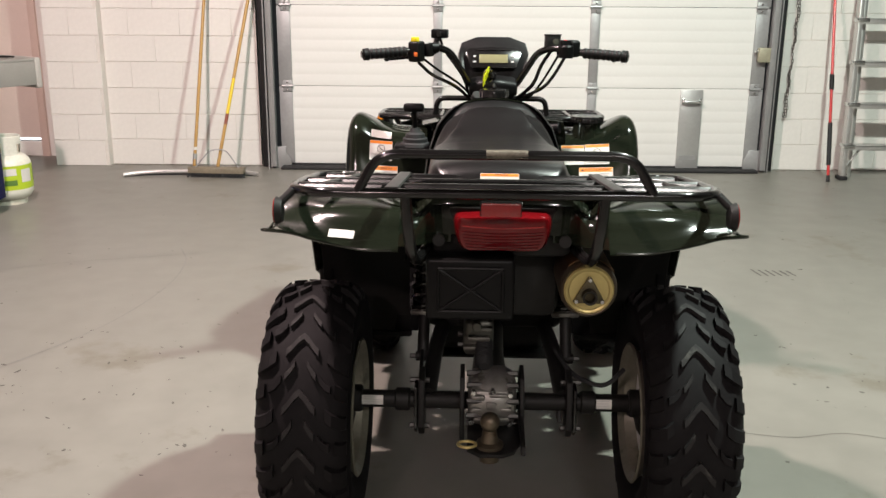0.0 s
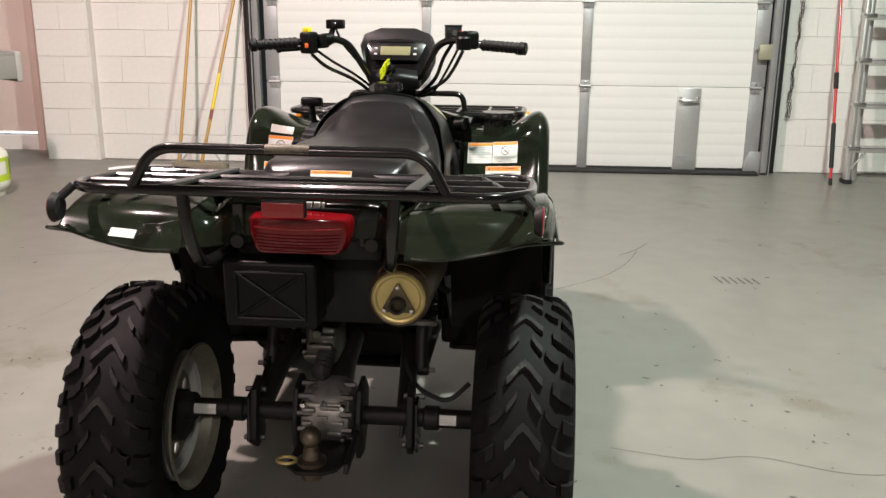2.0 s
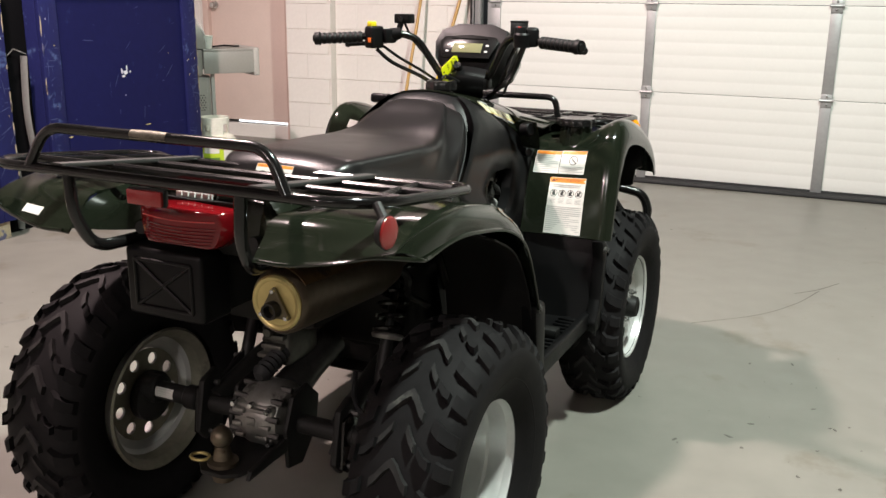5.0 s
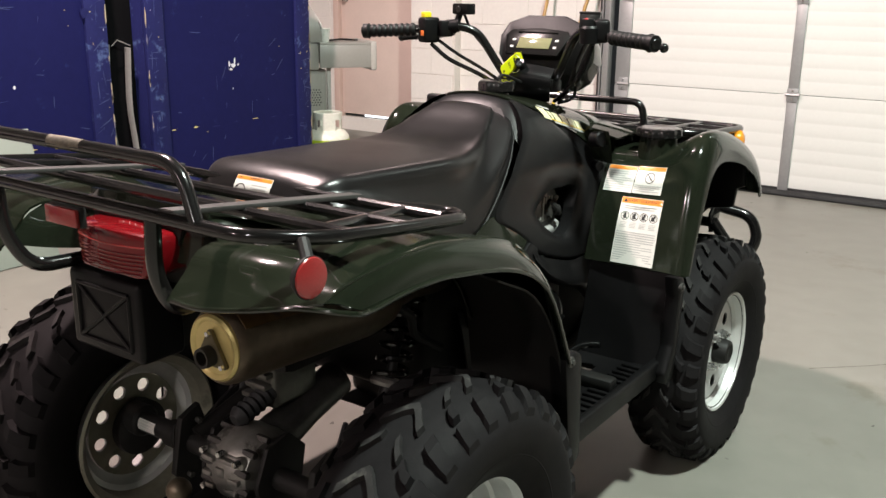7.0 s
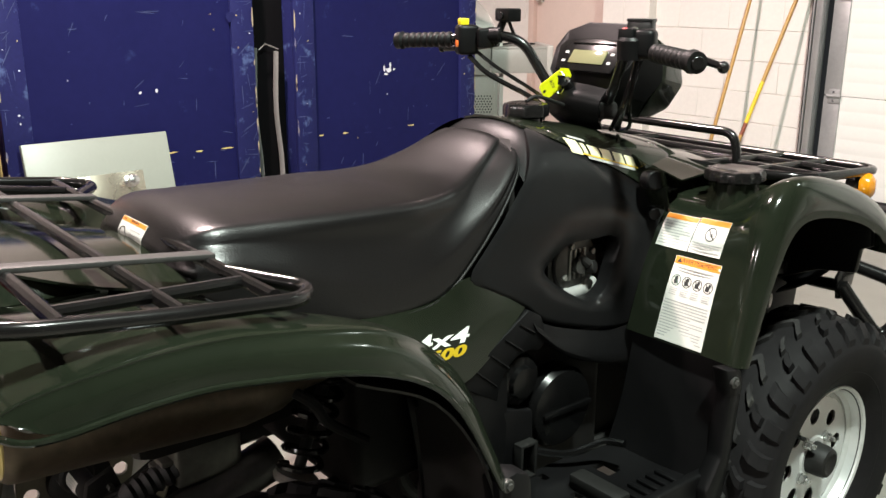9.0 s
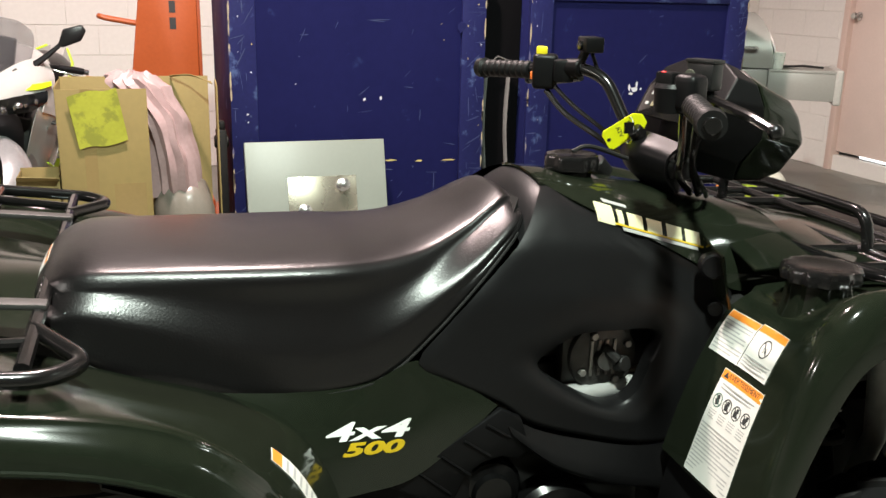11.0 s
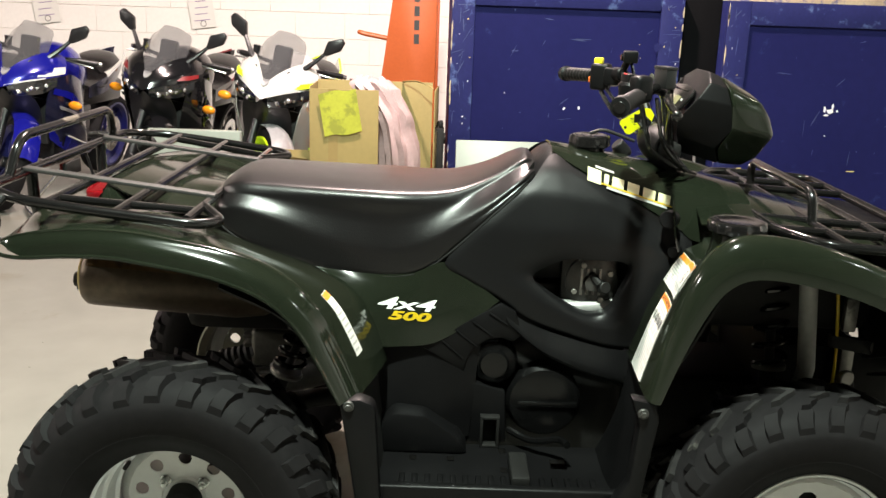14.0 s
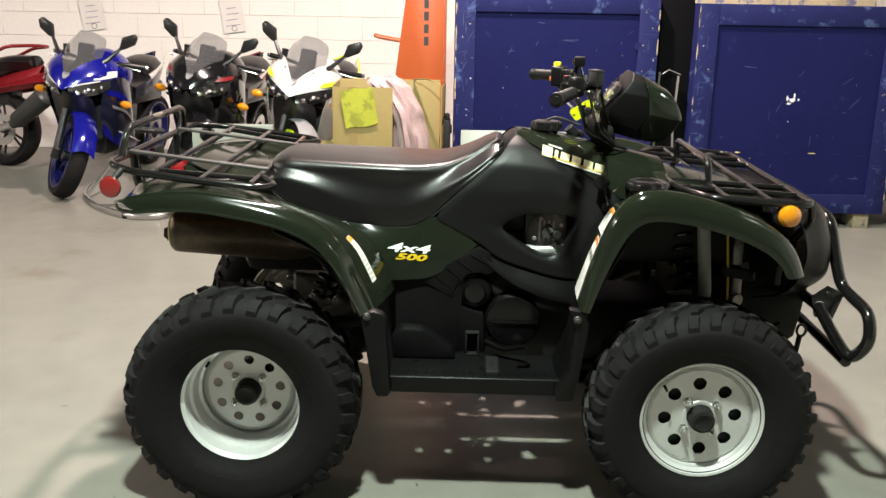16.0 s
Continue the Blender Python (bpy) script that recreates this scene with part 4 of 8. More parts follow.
for s in SIDES:
    part("rack_leg", sweep(fillet([(s * 0.205, -0.352, 0.955), (s * 0.200, -0.352, 0.87), (s * 0.19, -0.315, 0.800), (s * 0.17, -0.20, 0.800), (s * 0.15, -0.05, 0.815)], 0.05, 6), 0.0125, 12), BLACK_GLOSS, rear_rack)
    r = part("side_reflector", moved(join(lathe([(0, 0.0), (0, 0.0275), (0.003, 0.0285), (0.005, 0.0270), (0.0065, 0.022), (0.007, 0.0)], 28, "x")), pose(s * 0.480, -0.322, 0.912, 0, 0, -2 if s > 0 else 182)), RED_REFLECT, atv, "round red reflector")
    part("reflector_bracket", join(moved(lathe([(-0.012, 0.0), (-0.012, 0.024), (0.0, 0.0300), (0.002, 0.0300)], 24, "x"), pose(s * 0.480, -0.322, 0.912, 0, 0, -2 if s > 0 else 182)), rod((s * 0.448, -0.300, 0.953), (s * 0.472, -0.316, 0.930), 0.009, 10)), BLACK_DULL, r)

# tail light, reflector, decal bars, tool box
LENS = fillet([(0.0, 0, 0.902), (0.107, 0, 0.894), (0.106, 0, 0.860), (0.092, 0, 0.819), (-0.092, 0, 0.819), (-0.106, 0, 0.860), (-0.107, 0, 0.894)], 0.019, 5, True)
lens_rows = []
for y, k in ((-0.225, 0.98), (-0.270, 1.0), (-0.287, 0.985), (-0.296, 0.94), (-0.300, 0.86), (-0.300, 0.43), (-0.300, 0.0)):
    lens_rows.append([(p.x * k, y + 2.2 * (p.x * k) ** 2, 0.861 + (p.z - 0.861) * k) for p in LENS])
tail = part("tail_light", skin(lens_rows, 2, 1, close_v=True), RED_LENS, atv, "glossy red tail light")
for k in range(6):
    zz = 0.829 + k * 0.0066
    hw = 0.078 + 0.0022 * k
    part("lens_rib", sweep([(hw * u, -0.3003 + 2.2 * (hw * u) ** 2, zz) for u in (-1, -0.75, -0.4, 0, 0.4, 0.75, 1)], 0.0016, 6), RED_DARK, tail)
part("lens_seam", sweep([(0.088 * u, -0.3003 + 2.2 * (0.088 * u) ** 2, 0.8745) for u in (-1, -0.75, -0.4, 0, 0.4, 0.75, 1)], 0.0016, 6), RED_REFLECT, tail)
part("tail_housing", skin([[(px * 1.04, -0.245 + 0.012 * abs(c), 0.859 + pz * 1.06) for px, pz, c in ((-0.112, 0.036, 1), (-0.10, 0.042, 0.9), (0, 0.043, 0), (0.10, 0.042, 0.9), (0.112, 0.036, 1), (0.085, -0.02, 1), (0.06, -0.042, 0.6), (0, -0.044, 0), (-0.06, -0.042, 0.6), (-0.085, -0.02, 1))],
                           [(px * 1.0, -0.17, 0.859 + pz) for px, pz in ((-0.112, 0.036), (-0.10, 0.042), (0, 0.043), (0.10, 0.042), (0.112, 0.036), (0.085, -0.02), (0.06, -0.042), (0, -0.044), (-0.06, -0.042), (-0.085, -0.02))]], 2, 2, close_v=True, caps=True), BLACK_DULL, tail)
refl = part("reflector", block(-0.049, 0.034, -0.364, -0.356, 0.914, 0.943, 0.003), RED_REFLECT, atv, "red rectangular reflector")
part("backing", block(-0.051, 0.036, -0.356, -0.345, 0.912, 0.945, 0.003), BLACK_DULL, refl)
for k in range(6):
    x0 = -0.046 + 0.0166 * k
    part("badge_bar", plate([(x0, 0.898), (x0 + (0.005 if k == 5 else 0.0125), 0.898), (x0 + (0.007 if k == 5 else 0.0145), 0.916), (x0 + 0.002, 0.916)], -0.2345, -0.2285, "xz"), WHITE_INK, atv)
box = part("tool_box", block(-0.168, 0.030, -0.262, -0.17, 0.650, 0.795, 0.010, 3), BLACK_MATT, atv, "black plastic box with a ribbed lid")
def bar_on_box(a, b, r=0.0035):
    return sweep([(a[0], -0.2625, a[1]), (b[0], -0.2625, b[1])], r, 8)


bx0, bx1, bz0, bz1 = -0.140, 0.004, 0.672, 0.772
for a, b in (((bx0, bz0), (bx1, bz0)), ((bx0, bz1), (bx1, bz1)), ((bx0, bz0), (bx0, bz1)), ((bx1, bz0), (bx1, bz1)), ((bx0, bz0), (bx1, bz1)), ((bx0, bz1), (bx1, bz0))):
    part("lid_rib", bar_on_box(a, b, 0.0042), BLACK_MATT, box)
part("box_body", block(-0.160, 0.022, -0.171, -0.06, 0.655, 0.80, 0.006), BLACK_DULL, box)

# silencer
ex = Vector((0.196, -0.245, 0.722))
muffler = part("silencer", moved(join(lathe([(0.004, 0.050), (0.0, 0.058), (0.008, 0.064), (0.02, 0.0655), (0.34, 0.0655), (0.40, 0.055), (0.45, 0.032), (0.50, 0.024)], 40, "y")), Matrix.Translation(ex) @ pose(0, 0, 0, -3.0, 0, -1)), HEAT, atv, "heat-browned steel silencer")
part("heat_shield", moved(skin([[(0.069 * math.sin(a), y, 0.069 * math.cos(a)) for a in np.linspace(-0.75, 0.95, 9)] for y in (0.014, 0.15, 0.33)], 2, 2, 0.0015), Matrix.Translation(ex) @ pose(0, 0, 0, -3.0, 0, -1)), surface("rusted_shield", (0.15, 0.085, 0.035), 0.5, 0.5, var=0.4, second=(0.06, 0.04, 0.03), amount=0.16, patch=10), muffler)
cap = part("end_cap", moved(lathe([(0.0, 0.0), (0.0, 0.044), (-0.003, 0.047), (-0.004, 0.052), (0.0, 0.056), (0.012, 0.056)], 40, "y"), Matrix.Translation(ex) @ pose(0, -0.003, 0)), BRASS, muffler, "gold coloured end cap")
tri = [(0.036 * math.cos(a) + 0.004 * math.cos(b), 0.036 * math.sin(a) - 0.006 + 0.004 * math.sin(b)) for a, b in ((math.pi * 0.5, math.pi * 0.25), (math.pi * 0.5, math.pi * 0.75), (math.pi * 1.17, math.pi * 0.95), (math.pi * 1.17, math.pi * 1.4), (math.pi * 1.83, math.pi * 1.6), (math.pi * 1.83, math.pi * 2.05))]
part("outlet_flange", plate([(ex.x + a, ex.z + b) for a, b in tri], ex.y - 0.012, ex.y - 0.004, "xz", 0.001), surface("brown_steel", (0.10, 0.085, 0.05), 0.45, 0.7, var=0.3), cap)
part("outlet_pipe", moved(lathe([(0.02, 0.012), (-0.026, 0.012), (-0.027, 0.0165), (-0.02, 0.0175), (0.0, 0.0175)], 24, "y", caps=False), Matrix.Translation(ex + Vector((0, -0.004, -0.010)))), surface("sooty_steel", (0.02, 0.018, 0.015), 0.6, 0.5), cap)
# black disc closes the bore, in place of the shade deep inside it
part("outlet_soot", rod(ex + Vector((0, -0.006, -0.010)), ex + Vector((0, -0.004, -0.010)), 0.013, 16), SEAL, cap)
for a in (math.pi * 0.5, math.pi * 1.17, math.pi * 1.83):
    part("cap_bolt", rod(ex + Vector((0.033 * math.cos(a), -0.011, 0.033 * math.sin(a) - 0.006)), ex + Vector((0.033 * math.cos(a), -0.018, 0.033 * math.sin(a) - 0.006)), 0.0048, 6), BRIGHT, cap)
part("exhaust_pipe", sweep(fillet([(0.205, 0.23, 0.695), (0.20, 0.36, 0.68), (0.12, 0.52, 0.66), (0.10, 0.80, 0.655), (0.08, 1.0, 0.60)], 0.08), 0.022, 14), HEAT, atv, "heat-browned exhaust pipe")

# rear axle, final drive, hitch
axle = part("rear_axle", join(rod((-0.40, 0.0, 0.335), (0.40, 0.0, 0.335), 0.023, 20), rod((-0.26, 0, 0.335), (-0.22, 0, 0.335), 0.03, 20), rod((0.22, 0, 0.335), (0.26, 0, 0.335), 0.03, 20), rod((-0.40, 0, 0.335), (-0.345, 0, 0.335), 0.036, 20), rod((0.345, 0, 0.335), (0.40, 0, 0.335), 0.036, 20)), BLACK_DULL, atv, "black rear axle tube")
for xa, xb in ((-0.345, -0.290), (0.245, 0.300)):
    lab = part("axle_label", moved(skin([[(u, 0.0236 * math.sin(a), 0.0236 * math.cos(a)) for u in (0, xb - xa)] for a in np.linspace(-1.9, -0.8, 6)], 1, 1, 0.0004), Matrix.Translation((xa, 0.0, 0.335))), PAPER, axle, "white paper label")
    for k in range(4):
        aa = -1.75 + 0.25 * k
        part("print_line", moved(block(0.004, xb - xa - 0.006, -0.0005, 0.0005, -0.0012, 0.0012, 0), Matrix.Translation((xa, 0.0243 * math.sin(aa), 0.335 + 0.0243 * math.cos(aa)))), PAPER_PRINT, lab)
for s in SIDES:
    part("axle_flange", plate([(-0.055 + 0.0, 0.28), (-0.03, 0.25), (0.03, 0.26), (0.045, 0.34), (0.02, 0.42), (-0.03, 0.40)], s * 0.19 - 0.008, s * 0.19 + 0.008, "yz", 0.003), BLACK_DULL, axle)
    part("axle_flange_outer", plate([(-0.045, 0.27), (-0.02, 0.25), (0.03, 0.27), (0.04, 0.33), (0.015, 0.39), (-0.03, 0.38)], s * 0.205 - 0.004, s * 0.205 + 0.004, "yz", 0.002), BLACK_GLOSS, axle)
    for dy, dz in ((-0.02, -0.065), (0.01, 0.05)):
        part("flange_bolt", rod((s * 0.17, dy, 0.335 + dz), (s * 0.222, dy, 0.335 + dz), 0.007, 6), CAST_DARK, axle)
    part("trailing_arm", sweep(fillet([(s * 0.175, 0.0, 0.35), (s * 0.16, 0.20, 0.42), (s * 0.12, 0.50, 0.44)], 0.1), 0.022, 12), BLACK_DULL, atv)
    # shock absorbers
    lo, hi = Vector((s * 0.196, 0.150, 0.395)), Vector((s * 0.190, 0.295, 0.755))
    ax = (hi - lo).normalized()
    shock = part("shock_absorber", join(rod(lo, lo + ax * 0.12, 0.016, 16), rod(lo + ax * 0.10, hi, 0.010, 12), rod(lo + Vector((-0.02, 0, 0)), lo + Vector((0.02, 0, 0)), 0.014, 12)), BLACK_DULL, atv, "shock absorber with a black coil spring")
    turns, pts = 7, []
    m3 = ax.to_track_quat("Z", "Y").to_matrix()
    for i in range(turns * 14 + 1):
        a = 2 * math.pi * i / 14
        pts.append(lo + ax * (0.13 + 0.21 * i / (turns * 14)) + m3 @ Vector((0.033 * math.cos(a), 0.033 * math.sin(a), 0)))
    part("spring", sweep(pts, 0.0062, 7), BLACK_GLOSS, shock)
    part("spring_seat", moved(lathe([(0.0, 0.02), (0.0, 0.036), (0.008, 0.040), (0.014, 0.036), (0.016, 0.02)], 24, "z"), Matrix.Translation(lo + ax * 0.112) @ m3.to_4x4()), ALLOY, shock)
    part("shock_link", plate([(-0.03, 0.29), (0.02, 0.28), (0.10, 0.33), (0.165, 0.39), (0.15, 0.42), (0.11, 0.41), (0.02, 0.36)], s * 0.182 - 0.02, s * 0.182 - 0.01, "yz", 0.003), BLACK_DULL, shock)
    part("link_bolt", rod((s * 0.196 - 0.036, 0.150, 0.395), (s * 0.196 + 0.036, 0.150, 0.395), 0.0065, 6), CAST_DARK, shock)
diff = part("final_drive", join(lathe([(-0.062, 0.045), (-0.055, 0.070), (-0.020, 0.082), (0.030, 0.082), (0.055, 0.068), (0.062, 0.045)], 28, "x", (-0.008, 0.0, 0.345)),
                                block(-0.068, 0.045, -0.072, -0.01, 0.305, 0.395, 0.012, 3)), ALLOY, atv, "dirty cast alloy final drive")
part("shaft_housing", moved(lathe([(0, 0.048), (0.05, 0.046), (0.13, 0.040), (0.24, 0.042)], 20, "y"), pose(-0.015, 0.04, 0.36, 18)), CAST_DARK, diff, "dark cast shaft housing")
for k in range(6):
    a = math.pi * (0.55 + 0.18 * k)
    part("drive_bolt", rod((-0.074, 0.072 * math.cos(a), 0.345 + 0.072 * math.sin(a)), (0.058, 0.072 * math.cos(a), 0.345 + 0.072 * math.sin(a)), 0.008, 6), CAST_DARK, diff)
for x0, x1, z0, z1 in ((-0.060, -0.028, 0.372, 0.384), (-0.018, 0.030, 0.380, 0.390), (-0.062, -0.036, 0.338, 0.350), (-0.024, 0.002, 0.345, 0.366), (0.010, 0.040, 0.340, 0.352), (-0.055, -0.030, 0.312, 0.324), (0.000, 0.034, 0.314, 0.326)):
    part("drive_rib", block(x0, x1, -0.084, -0.070, z0, z1, 0.004), ALLOY, diff)
for bx, bz in ((-0.056, 0.392), (-0.008, 0.396), (0.036, 0.388), (-0.060, 0.312), (0.036, 0.308)):
    part("cover_bolt", rod((bx, -0.070, bz), (bx, -0.086, bz), 0.007, 6), BRIGHT, diff)
gear = part("gear_case", join(block(-0.085, -0.005, 0.07, 0.20, 0.43, 0.53, 0.014, 3), *[block(-0.085 + 0.012 * k, -0.020 + 0.006 * k, 0.050, 0.072, 0.452 + k * 0.026, 0.464 + k * 0.026, 0.004) for k in range(3)], rod((-0.050, 0.045, 0.520), (-0.050, 0.08, 0.520), 0.012, 10)), surface("grimy_alloy", (0.13, 0.125, 0.11), 0.45, 0.6, var=0.3, scale=14, bump=0.25, bump_scale=150, second=(0.06, 0.055, 0.05), amount=0.14, patch=14), atv, "dirty cast alloy gear case")
part("rubber_boot", sweep([(-0.030, -0.020 + 0.008 * k, 0.438 + 0.0022 * k) for k in range(23)], [0.012] + [0.024 if k % 2 else 0.019 for k in range(22)], 16), SEAL, gear)
for k in range(3):
    part("case_bolt", rod((-0.10, 0.10, 0.45 + 0.03 * k), (-0.082, 0.10, 0.45 + 0.03 * k), 0.007, 6), CAST_DARK, gear)
for s, xo in ((-1, -0.085), (1, 0.068)):
    part("drive_plate", plate([(-0.055, 0.245), (0.0, 0.235), (0.06, 0.30), (0.075, 0.38), (0.03, 0.425), (-0.03, 0.41), (-0.06, 0.34)], xo - 0.006, xo + 0.006, "yz", 0.003), BLACK_DULL, diff)
hitch = part("hitch_plate", plate([(-0.085, -0.02), (0.055, -0.02), (0.055, -0.13), (0.03, -0.20), (0.0, -0.22), (-0.055, -0.22), (-0.085, -0.19)], 0.238, 0.248, "xy", 0.002), BLACK_DULL, atv, "black tow hitch plate with a rusty ball")
part("hitch_arm", plate([(-0.20, 0.235), (-0.02, 0.245), (0.05, 0.31), (0.03, 0.33), (-0.05, 0.275), (-0.19, 0.255)], 0.046, 0.058, "yz", 0.003), BLACK_DULL, hitch)
part("tow_ball", join(lathe([(0.248, 0.034), (0.256, 0.034), (0.262, 0.022), (0.282, 0.018), (0.292, 0.016)], 24, "z", (-0.030, -0.175, 0)), ball((-0.030, -0.175, 0.312), 0.0245, 24), lathe([(0.212, 0.026), (0.238, 0.030)], 12, "z", (-0.030, -0.175, 0))), surface("rusty_steel", (0.13, 0.105, 0.075), 0.42, 0.75, var=0.35, second=(0.07, 0.045, 0.028), amount=0.14, patch=22), hitch)
part("pull_ring", sweep([(-0.085 + 0.022 * math.cos(a), -0.185 + 0.016 * math.sin(a), 0.256) for a in np.linspace(0, 2 * math.pi, 25)[:-1]], 0.004, 8, closed=True), BRASS, hitch)
hitch.location = (0.014, 0, 0.048)
part("brake_hose", sweep(fillet([(0.16, 0.10, 0.44), (0.20, 0.02, 0.40), (0.28, -0.02, 0.385), (0.33, 0.0, 0.43)], 0.05), 0.006, 8), SEAL, atv)

# dark underside: liners, frame, engine
def liner():
    rows = [[(0.245, 0.10, 0.80), (0.38, 0.10, 0.815), (0.495, 0.12, 0.80)], [(0.245, 0.28, 0.76), (0.38, 0.27, 0.765), (0.495, 0.25, 0.735)], [(0.245, 0.385, 0.66), (0.38, 0.375, 0.655), (0.498, 0.335, 0.62)], [(0.25, 0.415, 0.50), (0.38, 0.41, 0.50), (0.50, 0.372, 0.50)], [(0.25, 0.43, 0.345), (0.38, 0.43, 0.34), (0.495, 0.405, 0.335)]]
    return skin(rows, 4, 4, 0.004)


both("rear_liner", liner, BLACK_DULL, "black inner mudguard liner")


def front_liner():
    rows = [[(0.245, 1.10, 0.83), (0.38, 1.10, 0.83), (0.497, 1.09, 0.82)], [(0.245, 1.045, 0.72), (0.38, 1.045, 0.72), (0.50, 1.03, 0.70)], [(0.25, 0.985, 0.60), (0.38, 0.985, 0.60), (0.50, 0.975, 0.60)], [(0.25, 0.955, 0.46), (0.38, 0.945, 0.46), (0.495, 0.955, 0.46)], [(0.25, 0.91, 0.345), (0.38, 0.91, 0.34), (0.485, 0.925, 0.335)]]
    return skin(rows, 4, 4, 0.005)


both("front_liner", front_liner, BLACK_MATT, "black lower splash guard")


def rear_guard_tail():
    return plate([(0.352, 0.580), (0.392, 0.585), (0.418, 0.575), (0.425, 0.56), (0.438, 0.345), (0.430, 0.330), (0.398, 0.330), (0.385, 0.36), (0.365, 0.50)], 0.470, 0.512, "yz", 0.008)


both("rear_mud_flap", rear_guard_tail, BLACK_MATT)


def front_guard_tail():
    return plate([(0.925, 0.605), (0.975, 0.595), (0.985, 0.56), (0.965, 0.40), (0.950, 0.330), (0.905, 0.328), (0.895, 0.36), (0.935, 0.42), (0.945, 0.55)], 0.472, 0.510, "yz", 0.008)


both("front_mud_flap", front_guard_tail, BLACK_MATT)


def guard_bolt(y, z):
    return join(rod((0.505, y, z), (0.516, y, z), 0.011, 16), rod((0.514, y, z), (0.520, y, z), 0.0065, 6))


both("guard_bolt", lambda: guard_bolt(0.372, 0.570), CAST_DARK, "steel bolt")
both("guard_bolt", lambda: guard_bolt(0.950, 0.575), CAST_DARK, "steel bolt")


DRAINS = {(1, 2), (3, 2), (3, 4), (1, 6), (5, 6), (3, 8), (4, 8)}


def footboard():
    """A tray pierced by drain holes, with a raised outer edge."""
    xs = (0.245, 0.262, 0.284, 0.306, 0.328, 0.350, 0.372, 0.475)
    ys = (0.415, 0.450, 0.488, 0.504, 0.572, 0.588, 0.688, 0.704, 0.800, 0.835, 0.93)
    bm = bmesh.new()
    grid = [[bm.verts.new((x, y, 0.362)) for y in ys] for x in xs]
    for i in range(len(xs) - 1):
        for j in range(len(ys) - 1):
            if (i, j) not in DRAINS:
                bm.faces.new((grid[i][j], grid[i + 1][j], grid[i + 1][j + 1], grid[i][j + 1]))
    bmesh.ops.recalc_face_normals(bm, faces=bm.faces)
    bmesh.ops.solidify(bm, geom=list(bm.faces), thickness=0.010)
    return join(bm, block(0.462, 0.485, 0.40, 0.94, 0.335, 0.385, 0.007, 3))


foot_r, foot_l = both("footboard", footboard, BLACK_MATT, "black ribbed plastic footboard")
for fb, s in ((foot_r, 1), (foot_l, -1)):
    for k in range(16):
        yy = 0.47 + 0.027 * k
        part("grip_rib", block(min(s * 0.40, s * 0.455), max(s * 0.40, s * 0.455), yy, yy + 0.012, 0.362, 0.370, 0.002), BLACK_MATT, fb)
    part("foot_peg", block(min(s * 0.33, s * 0.45), max(s * 0.33, s * 0.45), 0.705, 0.745, 0.362, 0.392, 0.006), BLACK_DULL, fb)
    part("inner_step", plate([(0.42, 0.362), (0.62, 0.362), (0.60, 0.40), (0.52, 0.455), (0.45, 0.46), (0.42, 0.43)], min(s * 0.22, s * 0.30), max(s * 0.22, s * 0.30), "yz", 0.012), BLACK_MATT, fb)
engine = part("engine", join(block(-0.17, 0.17, 0.48, 0.98, 0.28, 0.60, 0.03, 3), block(-0.12, 0.12, 0.60, 0.86, 0.58, 0.72, 0.02, 2), block(-0.20, 0.20, 0.30, 0.50, 0.42, 0.70, 0.03, 3)), BLACK_DULL, atv, "dark grimy engine")


def liner_mid():
    rows = [[(0.225, 0.40, 0.60), (0.225, 0.55, 0.60), (0.222, 0.68, 0.68)], [(0.235, 0.41, 0.52), (0.238, 0.55, 0.53), (0.225, 0.64, 0.60)], [(0.245, 0.415, 0.44), (0.25, 0.54, 0.44), (0.235, 0.63, 0.50)], [(0.25, 0.42, 0.36), (0.25, 0.54, 0.36), (0.24, 0.62, 0.38)]]
    return skin(rows, 4, 4, 0.004)


both("inner_cover", liner_mid, BLACK_MATT)


def lower_cover():
    rows = [[(0.226, 0.68, 0.700), (0.224, 0.74, 0.655), (0.222, 0.84, 0.620), (0.220, 0.94, 0.596), (0.222, 1.03, 0.60)], [(0.240, 0.70, 0.655), (0.246, 0.77, 0.600), (0.246, 0.86, 0.560), (0.240, 0.95, 0.535), (0.232, 1.02, 0.52)], [(0.222, 0.715, 0.640), (0.226, 0.785, 0.580), (0.226, 0.865, 0.545), (0.224, 0.95, 0.515), (0.224, 1.01, 0.47)]]
    return skin(rows, 4, 4, 0.004)


both("lower_cover", lower_cover, BLACK_MATT)


def grooved():
    bm = plate([(0.505, 0.594), (0.680, 0.701), (0.714, 0.682), (0.731, 0.628), (0.712, 0.612), (0.683, 0.620), (0.655, 0.615), (0.625, 0.596), (0.610, 0.566), (0.604, 0.536)], 0.222, 0.236, "yz", 0.003)
    for k in range(4):
        y, z = 0.548 + 0.036 * k, 0.612 + 0.022 * k
        bm = join(bm, sweep([(0.2365, y, z), (0.2365, y + 0.052 - 0.004 * k, z - 0.044 + 0.006 * k)], 0.0026, 6))
    return bm


